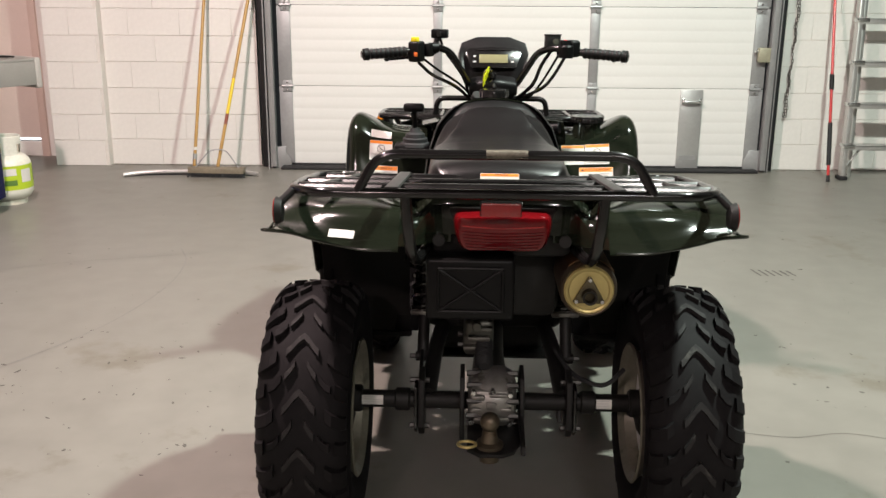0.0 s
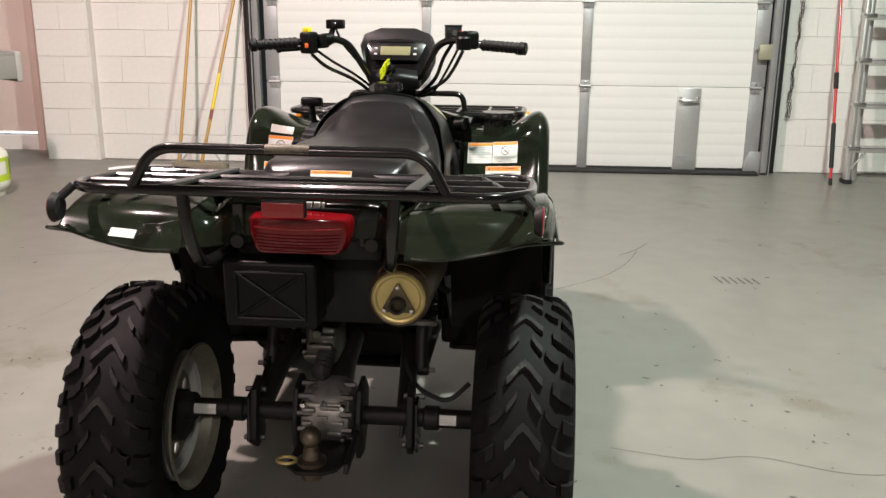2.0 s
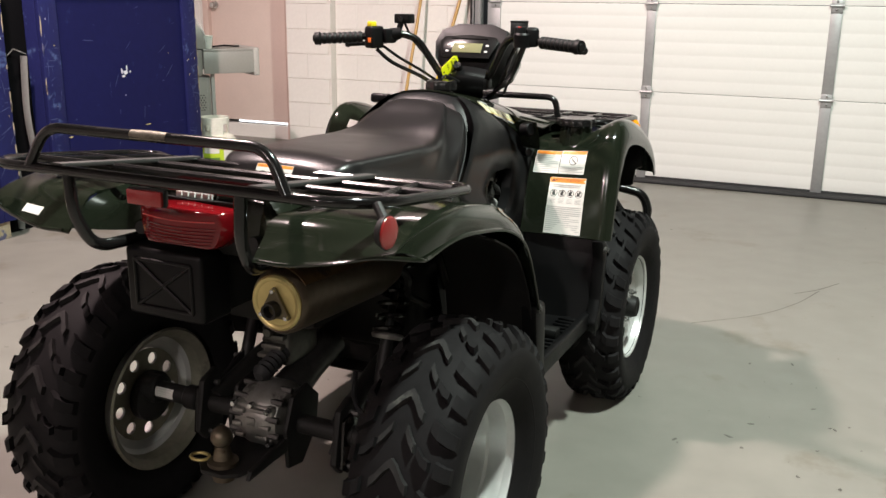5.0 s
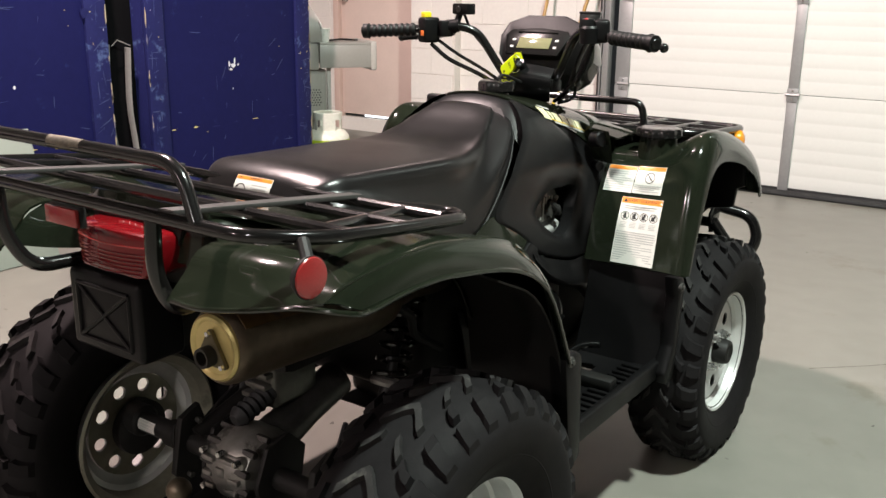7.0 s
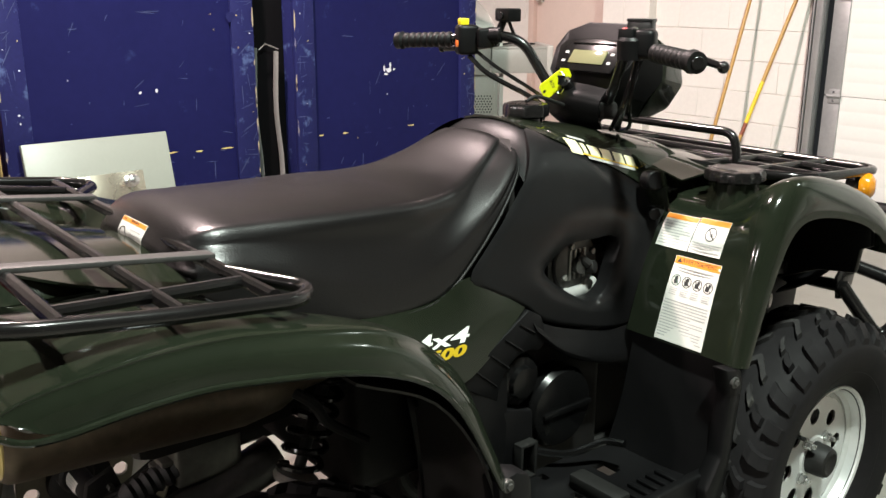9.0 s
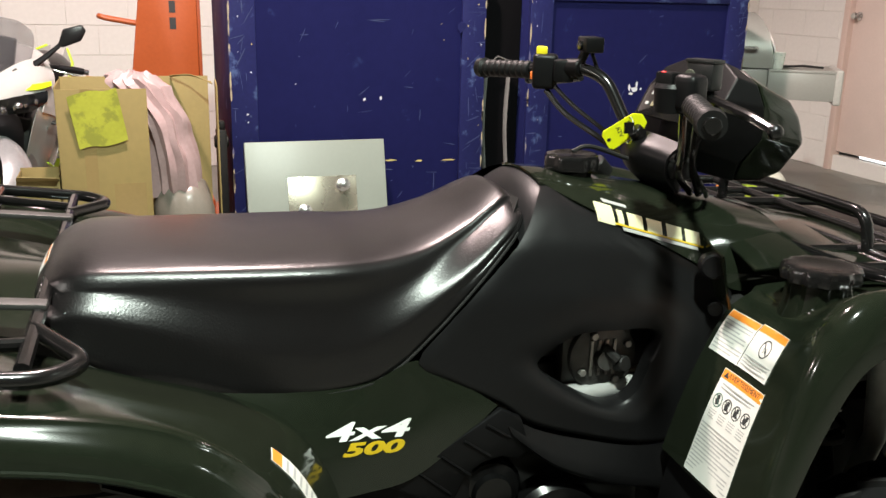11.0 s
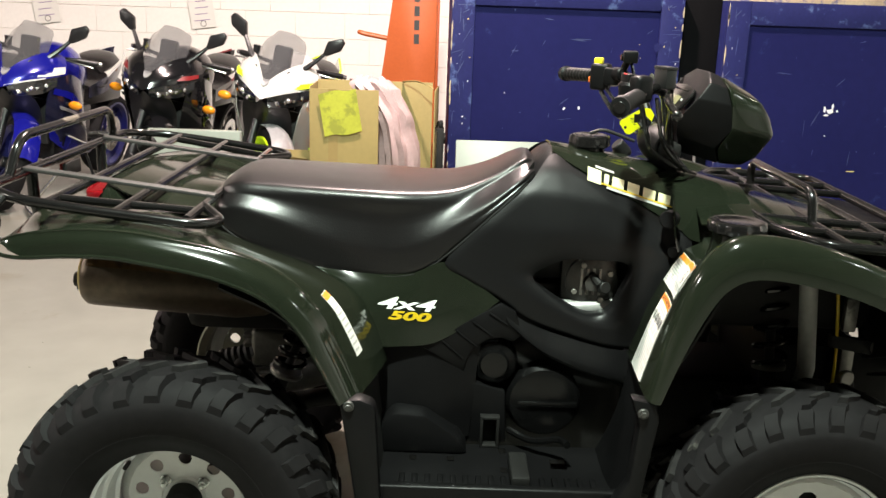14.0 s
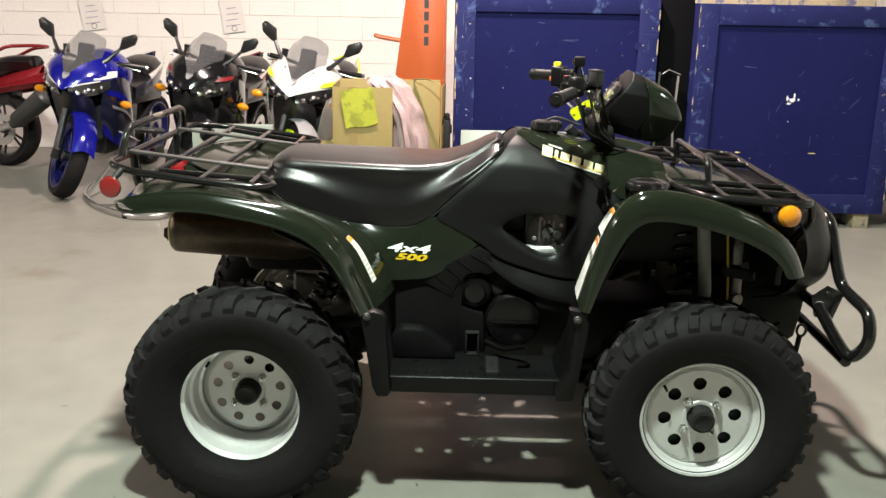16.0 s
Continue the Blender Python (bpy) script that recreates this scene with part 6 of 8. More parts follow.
    fs = part("front_shock", join(rod((s * 0.28, 1.285, 0.42), (s * 0.24, 1.285, 0.58), 0.02, 16), rod((s * 0.25, 1.285, 0.55), (s * 0.20, 1.285, 0.82), 0.011, 12)), BLACK_DULL, atv, "front shock absorber with coil spring")
    lo, hi = Vector((s * 0.243, 1.285, 0.585)), Vector((s * 0.20, 1.285, 0.82))
    q = (hi - lo).to_track_quat("Z", "Y").to_matrix()
    part("spring", sweep([lo.lerp(hi, i / 84) + q @ Vector((0.034 * math.cos(2 * math.pi * i / 14), 0.034 * math.sin(2 * math.pi * i / 14), 0)) for i in range(85)], 0.006, 7), BLACK_GLOSS, fs)
    part("spring_seat", moved(lathe([(0.0, 0.02), (0.0, 0.036), (0.010, 0.038), (0.014, 0.02)], 24, "z"), Matrix.Translation(lo - (hi - lo) * 0.05) @ q.to_4x4()), ALLOY, fs)
    part("fender_stay", sweep([(s * 0.30, 1.325, 0.80), (s * 0.30, 1.345, 0.60), (s * 0.25, 1.345, 0.45)], 0.019, 14), surface("grey_stay", (0.30, 0.30, 0.28), 0.5, var=0.2), atv)
    part("wire", sweep(spline([(s * 0.27, 1.40, 0.80), (s * 0.275, 1.41, 0.70), (s * 0.27, 1.42, 0.60), (s * 0.25, 1.43, 0.50)], 4), 0.004, 8), YELLOW_INK, atv)
    part("inner_bracket", join(block(min(s * 0.25, s * 0.27), max(s * 0.25, s * 0.27), 1.427, 1.457, 0.672, 0.750, 0.006), block(min(s * 0.25, s * 0.27), max(s * 0.25, s * 0.27), 1.432, 1.462, 0.560, 0.638, 0.006), rod((s * 0.26, 1.447, 0.565), (s * 0.275, 1.452, 0.565), 0.020, 14)), ALLOY, atv)
    part("bracket_strap", join(plate([(1.40, 0.668), (1.46, 0.662), (1.53, 0.655), (1.545, 0.632), (1.50, 0.624), (1.40, 0.640)], min(s * 0.262, s * 0.280), max(s * 0.262, s * 0.280), "yz", 0.003)), BLACK_DULL, atv)
    part("strap_washer", moved(lathe([(0.0, 0.010), (0.0, 0.020), (0.003, 0.020), (0.004, 0.010)], 20, "x", closed=True), pose(s * 0.281, 1.507, 0.644, 0, 0, 0 if s > 0 else 180)), ALLOY, atv)
part("front_frame", join(block(-0.20, 0.20, 1.30, 1.52, 0.35, 0.62, 0.03, 2), block(-0.24, 0.24, 1.08, 1.50, 0.66, 0.84, 0.03, 2), block(-0.14, 0.14, 0.95, 1.35, 0.26, 0.50, 0.03, 2)), BLACK_DULL, atv, "dark radiator and frame behind the nose")
part("bumper_brace", sweep([(-0.20, 1.62, 0.72), (0.20, 1.62, 0.72)], 0.014, 12), BLACK_GLOSS, atv)
part("bumper_low", sweep([(-0.40, 1.740, 0.428), (0.40, 1.740, 0.428)], 0.016, 12), BLACK_GLOSS, atv)
part("skid_plate", skin([[(-0.18, 0.45, 0.27), (0.18, 0.45, 0.27)], [(-0.18, 1.2, 0.25), (0.18, 1.2, 0.25)], [(-0.15, 1.50, 0.36), (0.15, 1.50, 0.36)]], 4, 4, 0.004), BLACK_DULL, atv)


# decals
def tree_of(*names):
    """The surface of some parts, to lay labels on."""
    bm = bmesh.new()
    for o in atv.children:
        if o.name.split(".")[0] in names:
            bm.from_mesh(o.data)
    return BVHTree.FromBMesh(bm)


def laid(bm, m, tree, lift=0.0008, cuts=0):
    """Lays flat shapes, drawn in the plane of m, onto a curved surface."""
    if cuts:
        bmesh.ops.subdivide_edges(bm, edges=bm.edges, cuts=cuts, use_grid_fill=True)
    n = (m.to_3x3() @ Vector((0, 0, 1))).normalized()
    for v in bm.verts:
        p = m @ Vector((v.co.x, v.co.y, 0))
        hit = tree.ray_cast(p + n * 0.08, -n, 0.2)[0]
        v.co = (hit or p) + n * (v.co.z + lift)
    return bm


def lines(w, y0, y1, n, indent=0.003):
    out = bmesh.new()
    h = (y0 - y1) / n
    rnd = random.Random(int(n * 1000 * w) + 3)
    for k in range(n):
        e = w / 2 - indent - (rnd.random() * w * 0.35 if k % 3 == 2 else rnd.random() * w * 0.06)
        out = join(out, block(-w / 2 + indent, e, y0 - h * k - h * 0.62, y0 - h * k - h * 0.28, 0.0007, 0.0009, 0))
    return out


def ring_mark(x, y, r, strike=True):
    bm = moved(lathe([(0.0007, r * 0.86), (0.0010, r * 0.86), (0.0010, r), (0.0007, r)], 24, "z", closed=True), Matrix.Translation((x, y, 0)))
    if strike:
        bm = join(bm, moved(block(-r * 0.9, r * 0.9, -r * 0.07, r * 0.07, 0.0007, 0.0010, 0), pose(x, y, 0, 0, 0, -45)))
    return bm


def sticker(m, w, h, kind, head="", tree=None):
    def put(name, bm, material, parent, label=""):
        return part(name, laid(bm, m, tree, cuts=6 if name == "band" else 0), material, parent, label)
    st = part("warning_label", laid(card_bm(-w / 2, w / 2, -h / 2, h / 2), m, tree, cuts=9), PAPER, atv, "white warning label with an orange band")
    hh = min(0.016, h * 0.16)
    put("band", block(-w / 2 + 0.001, w / 2 - 0.001, h / 2 - hh, h / 2 - 0.001, 0.0006, 0.0008, 0), ORANGE_INK, st, "orange warning band")
    if head:
        put("band_text", moved(flat_text(head, hh * 0.78, 0.0001), Matrix.Translation((0.004, h / 2 - hh / 2, 0.0010))), BLACK_INK, st)
        put("triangle", plate([(-w / 2 + 0.006, h / 2 - hh + 0.003), (-w / 2 + 0.018, h / 2 - hh + 0.003), (-w / 2 + 0.012, h / 2 - 0.003)], 0.0008, 0.0010, "xy"), BLACK_INK, st)
    if kind == "tall":
        put("print", lines(w, h / 2 - hh - 0.004, h / 2 - hh - 0.016, 2, 0.012), GREY_INK, st)
        for k in range(4):
            put("pictogram", ring_mark(-w * 0.345 + k * w * 0.23, h / 2 - hh - 0.033, w * 0.098), BLACK_INK if k else surface("green_ink", (0.05, 0.12, 0.09), 0.5), st)
            put("figure", moved(join(block(-w * 0.050, w * 0.030, -0.007, 0.003, 0.0007, 0.0009, 0), block(-w * 0.010, w * 0.045, 0.001, 0.008, 0.0007, 0.0009, 0)), pose(-w * 0.345 + k * w * 0.23, h / 2 - hh - 0.033, 0, 0, 0, 24 - 11 * k)), BLACK_INK, st)
            put("caption", moved(lines(w * 0.2, 0.008, -0.008, 4, 0.002), Matrix.Translation((-w * 0.345 + k * w * 0.23, h / 2 - hh - 0.056, 0))), GREY_INK, st)
        put("print", lines(w, h / 2 - hh - 0.072, -h / 2 + 0.006, 13), GREY_INK, st)
    elif kind == "age":
        put("age_mark", ring_mark(0, h * 0.08, h * 0.20), BLACK_INK, st)
        put("age_number", moved(flat_text("16", h * 0.17, 0.0001), Matrix.Translation((0, h * 0.05, 0.0008))), BLACK_INK, st)
        put("print", lines(w, -h * 0.18, -h / 2 + 0.004, 4), GREY_INK, st)
    elif kind == "text":
        put("print", lines(w, h / 2 - hh - 0.003, -h / 2 + 0.004, 9), GREY_INK, st)
    elif kind == "seat":
        put("pictogram", ring_mark(-w * 0.30, -h * 0.10, h * 0.28), BLACK_INK, st)
        put("print", moved(lines(w * 0.5, h * 0.22, -h * 0.42, 6), Matrix.Translation((w * 0.20, 0, 0))), GREY_INK, st)
    return st


guards, panels, liners, saddle = tree_of("front_mudguard"), tree_of("side_panel"), tree_of("rear_mudguard"), tree_of("seat")
R_ST, U_ST = (1, -0.06, 0.03), (-0.03, 0.36, 1)
sticker(frame_on((0.288, 1.040, 0.808), R_ST, U_ST), 0.082, 0.072, "text", "", guards)
sticker(frame_on((0.373, 1.036, 0.812), R_ST, U_ST), 0.084, 0.074, "age", "", guards)
sticker(frame_on((0.370, 0.996, 0.683), R_ST, U_ST), 0.118, 0.172, "tall", "AVERTISSEMENT", guards)
sticker(frame_on((-0.395, 1.038, 0.815), (1, 0.06, -0.03), (0.03, 0.36, 1)), 0.080, 0.072, "age", "", guards)
sticker(frame_on((-0.390, 0.996, 0.690), (1, 0.06, -0.03), (0.03, 0.36, 1)), 0.110, 0.150, "tall", "WARNING", guards)
PM = frame_on((-0.395, 1.058, 0.876), (1, 0.06, -0.03), (0.03, 0.50, 1))
part("paper_tag", laid(block(-0.036, 0.036, -0.016, 0.016, 0, 0.0008, 0), PM, guards, cuts=4), PAPER, atv, "plain white sticker")
sticker(frame_on((0.0, 0.0285, 0.903), (1, 0, 0), (0, 0.9, 1)), 0.096, 0.052, "seat", "WARNING", saddle)
sticker(frame_on((0.412, 0.362, 0.712), (-1, 0, 0), (0, -0.36, 1)), 0.030, 0.146, "text", "", liners)
part("white_tag", laid(card_bm(-0.027, 0.027, -0.010, 0.010), frame_on((-0.345, -0.322, 0.862), (1, 0.05, -0.20), (0, 0.66, 0.75)), liners, cuts=2), PAPER, atv, "white paper sticker")
D_R, D_U = (-0.10, 1, -0.07), (-0.17, 0.07, 1)
SK = Matrix(((1.28, 0.30, 0, 0), (0, 0.55, 0, 0), (0, 0, 1, 0), (0, 0, 0, 1)))
part("decal_4x4", laid(moved(flat_text("4x4", 0.066, 0.0003, 0.0014), SK), frame_on((0.245, 0.474, 0.692), D_R, D_U), panels), WHITE_INK, atv, "white 4x4 decal")
for bm in pieces(laid(moved(flat_text("500", 0.047, 0.0003, 0.0020), SK), frame_on((0.245, 0.480, 0.665), D_R, D_U), panels)):
    part("decal_digit", bm, YELLOW_INK, atv, "yellow digit of the 500 decal")


def on_tank(y, z, off=0.0012, s=1):
    return (s * (shell(y, z) + off), y, z)


def tank_mark(y0, y1, top, low, slant=0.0, s=1, off=0.0015):
    """A small raised shape laid on the tank between two lines."""
    rows = []
    for k in range(4):
        t = k / 3
        row = []
        for j in range(3):
            u = j / 2
            yy = y0 + (y1 - y0) * u + slant * (1 - t)
            row.append(on_tank(yy, low(yy) + (top(yy) - low(yy)) * t, off, s))
        rows.append(row)
    return skin(rows, 1, 1, 0.0008)


def t_top(y):
    return 0.9925 - 0.29 * (y - 0.87)


def t_low(y):
    return 0.9735 - 0.29 * (y - 0.87)


CREAM = surface("cream_decal", (0.62, 0.60, 0.38), 0.3, var=0.04)
for s in SIDES:
    for k in range(6):
        a = (0.866, 0.903, 0.921, 0.955, 0.990, 1.024)[k]
        w = (0.030, 0.010, 0.026, 0.026, 0.027, 0.027)[k]
        part("badge_bar", tank_mark(a, a + w, (lambda y: t_top(y) + 0.003) if k == 0 else t_top, (lambda y: t_low(y) - 0.005) if k == 0 else t_low, -0.004, s), CREAM, atv)
    part("badge_edge", tank_mark(0.866, 1.052, lambda y: t_low(y) - 0.0005, lambda y: t_low(y) - 0.0030, -0.001, s), YELLOW_INK, atv)
    part("badge_line", tank_mark(0.905, 1.040, lambda y: t_low(y) - 0.004, lambda y: t_low(y) - 0.009, 0, s), GREY_INK, atv)
    part("badge_line", tank_mark(0.884, 0.925, lambda y: t_top(y) + 0.010, lambda y: t_top(y) + 0.006, 0, s), GREY_INK, atv)

# ---- beside the big door ----
broom = thing("push_broom", "wooden push broom leaning on the white wall", "broom")
p0, p1 = Vector((-1.925, 4.66, 0.075)), Vector((-1.655, 5.11, 1.62))
part("handle", rod(p0, p1, 0.0125, 14), WOOD_POLE, broom)
part("handle_label", rod(p0.lerp(p1, 0.25), p0.lerp(p1, 0.42), 0.0131, 14), surface("yellow_film", (0.75, 0.55, 0.03), 0.4), broom, "yellow printed label")
part("red_sleeve", rod(p0.lerp(p1, 0.20), p0.lerp(p1, 0.25), 0.0132, 14), surface("red_brown_wood", (0.22, 0.06, 0.03), 0.5), broom)
part("head", moved(block(-0.215, 0.215, -0.035, 0.035, 0.030, 0.075, 0.006), pose(-1.93, 4.64, 0, 0, 0, -4)), surface("grey_wood", (0.20, 0.17, 0.12), 0.7, var=0.3), broom)
bris = bmesh.new()
rnd = random.Random(4)
for i in range(60):
    for j in range(6):
        x, y = -0.21 + 0.42 * i / 59, -0.032 + 0.064 * j / 5
        bris = join(bris, moved(sweep([(x, y, 0.032), (x + rnd.uniform(-0.012, 0.012), y + rnd.uniform(-0.012, 0.006), 0.001)], 0.0035, 3), Matrix.Identity(4)))
part("bristles", moved(bris, pose(-1.93, 4.64, 0, 0, 0, -4)), SEAL, broom, "black bristles")
part("brace", sweep(fillet([(-2.09, 4.64, 0.07), (-1.99, 4.665, 0.19), (-1.945, 4.67, 0.205), (-1.895, 4.67, 0.205), (-1.85, 4.665, 0.19), (-1.76, 4.64, 0.07)], 0.03), 0.005, 8), DOOR_GREY, broom)
squee = thing("floor_squeegee", "floor squeegee with a curved aluminium blade and wooden handle", "squeegee")
part("blade_holder", sweep(spline([(-2.63, 4.60, 0.018), (-2.45, 4.67, 0.028), (-2.13, 4.70, 0.030), (-1.80, 4.70, 0.028), (-1.62, 4.66, 0.020)], 6), 0.013, 8, r2=0.016), ALU, squee)
part("blade", sweep(spline([(-2.63, 4.60, 0.010), (-2.45, 4.67, 0.010), (-2.13, 4.70, 0.010), (-1.80, 4.70, 0.010), (-1.62, 4.66, 0.010)], 6), 0.003, 6, r2=0.010), SEAL, squee)
q0, q1 = Vector((-2.115, 4.70, 0.07)), Vector((-2.035, 5.12, 1.62))
part("handle", rod(q0, q1, 0.0125, 14), WOOD_POLE, squee)
part("socket", join(rod((-2.118, 4.70, 0.025), q0.lerp(q1, 0.06), 0.016, 14), rod((-2.15, 4.70, 0.03), (-2.08, 4.70, 0.03), 0.01, 8)), DOOR_GREY, squee)
part("price_sticker", rod(q0.lerp(q1, 0.075), q0.lerp(q1, 0.092), 0.013, 14), PAPER, squee)

pole = thing("extension_pole", "red telescopic pole with black grips leaning on the wall", "pole")
r0, r1 = Vector((2.705, 4.665, 0.0)), Vector((2.755, 5.11, 1.60))
part("tube", rod(r0, r1, 0.011, 14), surface("red_enamel", (0.52, 0.03, 0.03), 0.3, coat=0.4), pole)
part("grip", rod(r0.lerp(r1, 0.075), r0.lerp(r1, 0.27), 0.0165, 14), SEAL, pole)
part("collar", rod(r0.lerp(r1, 0.42), r0.lerp(r1, 0.49), 0.017, 14), BLACK_DULL, pole)
part("tip", rod(r0, r0.lerp(r1, 0.03), 0.013, 12), SEAL, pole)

chain = thing("hoist_chain", "dark steel pull chain hanging by the big door", "chain")
for k, (xa, dx) in enumerate(((2.50, -0.035), (2.545, -0.075))):
    bm = bmesh.new()
    for i in range(58):
        z = 0.45 + i * 0.026
        x = xa + dx * (1 - (z - 0.45) / 1.5) * (0.3 if k == 0 else 1.0) + 0.006 * math.sin(i * 0.9)
        ring = [(0.0075 * math.cos(a), 0, 0.0175 * math.sin(a)) for a in np.linspace(0, 2 * math.pi, 11)[:-1]]
        bm = join(bm, moved(sweep(ring, 0.0026, 5, closed=True), pose(x, 5.10, z, 0, 0, 90 * (i % 2))))
    part("strand", bm, surface("dark_steel", (0.10, 0.09, 0.08), 0.45, 0.8), chain)
part("end_link", sweep([(2.483 + 0.012 * math.cos(a), 5.10, 0.435 + 0.010 * math.sin(a)) for a in np.linspace(0, 2 * math.pi, 13)[:-1]], 0.004, 6, closed=True), BRIGHT, chain)

ladder = thing("step_ladder", "aluminium ladder leaning on the white block wall", "ladder")
def rail(x0, y0, x1, y1, z1, w=0.032, d=0.07):
    bm = block(-w / 2, w / 2, -d / 2, d / 2, 0, 1, 0.004)
    return moved(bm, Matrix(((1, 0, x1 - x0, x0), (0, 1, y1 - y0, y0), (0, 0, z1, 0), (0, 0, 0, 1))))


for x0, x1 in ((2.845, 2.955), (3.445, 3.335)):
    part("rail", rail(x0, 4.765, x1, 5.075, 2.1), ALU, ladder)
    part("rear_rail", rail(x0 + (0.085 if x0 < 3 else -0.085), 4.86, x1 + (0.03 if x0 < 3 else -0.03), 5.09, 2.0, 0.028, 0.05), ALU, ladder)
    part("foot", block(x0 - 0.03, x0 + 0.03, 4.72, 4.82, 0.0, 0.03, 0.006), SEAL, ladder)
for i in range(6):
    z = 0.26 + 0.31 * i
    f = z / 2.1
    a, b, y = 2.845 + 0.11 * f, 3.445 - 0.11 * f, 4.765 + 0.31 * f
    part("step", join(block(a, b, y - 0.045, y + 0.045, z - 0.008, z + 0.004, 0.002), block(a, b, y - 0.045, y - 0.040, z - 0.035, z, 0.001), *[block(a, b, y - 0.03 + 0.02 * k, y - 0.025 + 0.02 * k, z + 0.004, z + 0.007, 0) for k in range(4)]), ALU, ladder)
    part("step_bracket", join(block(a - 0.02, a + 0.06, y - 0.05, y + 0.05, z - 0.02, z + 0.010, 0.003), rod((a - 0.02, y - 0.03, z), (a + 0.02, y - 0.03, z), 0.012, 8)), BRIGHT, ladder)
part("knee_brace", sweep([(2.87, 4.79, 0.09), (2.98, 4.80, 0.235)], 0.009, 8), ALU, ladder)

# ---- grill, gas bottle and cup in the corner ----
GRILL = pose(-2.961, 4.140, 0, 0, 0, 56)
grill = thing("gas_grill", "grey gas grill with a side shelf", "grill", GRILL)
part("cart", block(-0.86, -0.36, 0.06, 0.48, 0.10, 0.72, 0.012), GRILL_GREY, grill)
part("cart_door", block(-0.85, -0.39, 0.048, 0.060, 0.12, 0.70, 0.004), GRILL_GREY, grill)
part("side_post", block(-0.358, -0.330, 0.05, 0.075, 0.10, 0.74, 0.003), surface("light_grey_end_cap", (0.40, 0.39, 0.36), 0.4), grill)
vents = bmesh.new()
for k in range(7):
    for j in range(8):
        vents = join(vents, rod((-0.56 + 0.020 * j + 0.010 * (k % 2), 0.0475, 0.47 + 0.018 * k), (-0.56 + 0.020 * j + 0.010 * (k % 2), 0.0490, 0.47 + 0.018 * k), 0.0055, 8))
tagged(part("vent_holes", vents, SEAL, grill), kind="stuff")
part("firebox", block(-0.88, -0.42, 0.03, 0.50, 0.72, 0.905, 0.01), GRILL_GREY, grill)
part("side_shelf", join(block(-0.42, -0.04, 0.0, 0.44, 0.893, 0.911, 0.004), block(-0.42, -0.04, 0.0, 0.016, 0.735, 0.893, 0.004), block(-0.42, -0.04, 0.42, 0.44, 0.735, 0.893, 0.004)), GRILL_GREY, grill)
part("shelf_end", block(-0.045, 0.0, -0.005, 0.445, 0.712, 0.918, 0.012, 3), bpy.data.materials["light_grey_end_cap"], grill)
part("hood", skin([[(x0, y, z), (x1, y, z)] for y, z, x0, x1 in ((0.03, 0.912, -0.88, -0.40), (0.03, 1.03, -0.88, -0.41), (0.10, 1.16, -0.86, -0.46), (0.26, 1.23, -0.85, -0.52), (0.42, 1.16, -0.86, -0.46), (0.49, 1.03, -0.88, -0.41), (0.49, 0.912, -0.88, -0.40))], 3, 1, 0.006), GRILL_GREY, grill, "", 30)
for hx, k in ((-0.395, -0.06), (-0.885, 0.02)):
    part("hood_end", skin([[(hx, 0.03, 0.912), (hx, 0.26, 0.912), (hx, 0.49, 0.912)], [(hx, 0.035, 1.03), (hx, 0.26, 1.035), (hx, 0.485, 1.03)], [(hx + k, 0.11, 1.155), (hx + k, 0.26, 1.165), (hx + k, 0.41, 1.155)], [(hx + 2 * k, 0.25, 1.226), (hx + 2 * k, 0.26, 1.228), (hx + 2 * k, 0.27, 1.226)]], 3, 3, 0.008), GRILL_GREY, grill)
part("hood_handle", sweep(fillet([(-0.80, 0.04, 1.02), (-0.80, -0.02, 1.03), (-0.50, -0.02, 1.03), (-0.50, 0.04, 1.02)], 0.02), 0.010, 10), BRIGHT, grill)
for gx in (-0.80, -0.42):
    for gy in (0.10, 0.44):
        part("caster", join(lathe([(-0.015, 0.03), (-0.012, 0.05), (0.012, 0.05), (0.015, 0.03)], 20, "x", (gx, gy, 0.05)), rod((gx, gy, 0.05), (gx, gy, 0.105), 0.012, 8)), BLACK_DULL, grill)
tongs = thing("tongs", "black grill tongs on the side shelf", "tongs", GRILL)
part("arm", sweep([(-0.34, 0.10, 0.920), (-0.22, 0.13, 0.930), (-0.10, 0.15, 0.920)], 0.006, 8), BLACK_DULL, tongs)
part("arm", sweep([(-0.34, 0.13, 0.920), (-0.22, 0.15, 0.926), (-0.11, 0.19, 0.918)], 0.006, 8), BLACK_DULL, tongs)
cup = thing("paper_cup", "white paper cup with a green print on the shelf", "cup", GRILL)
part("body", lathe([(0.911, 0.0), (0.911, 0.028), (0.913, 0.030), (1.000, 0.040), (1.006, 0.043), (1.006, 0.039), (0.917, 0.028), (0.917, 0.0)], 28, "z", (-0.37, 0.055, 0)), surface("printed_cup", (0.74, 0.76, 0.70), 0.5, second=(0.15, 0.35, 0.22), amount=0.16, patch=40), cup)
gas = thing("gas_bottle", "cream propane bottle with a yellow-green label", "gas bottle")
GX, GY = -3.075, 3.72
part("tank", lathe([(0.030, 0.10), (0.045, 0.132), (0.075, 0.150), (0.10, 0.1525), (0.255, 0.1525), (0.285, 0.146), (0.315, 0.120), (0.335, 0.07), (0.342, 0.0)], 40, "z", (GX, GY, 0)), surface("cream_enamel", (0.70, 0.70, 0.60), 0.35, coat=0.3, second=(0.45, 0.42, 0.34), amount=0.02), gas)
part("foot_ring", lathe([(0.0, 0.102), (0.0, 0.108), (0.038, 0.108), (0.038, 0.102)], 36, "z", (GX, GY, 0), closed=True), surface("cream_foot", (0.62, 0.60, 0.50), 0.45), gas)
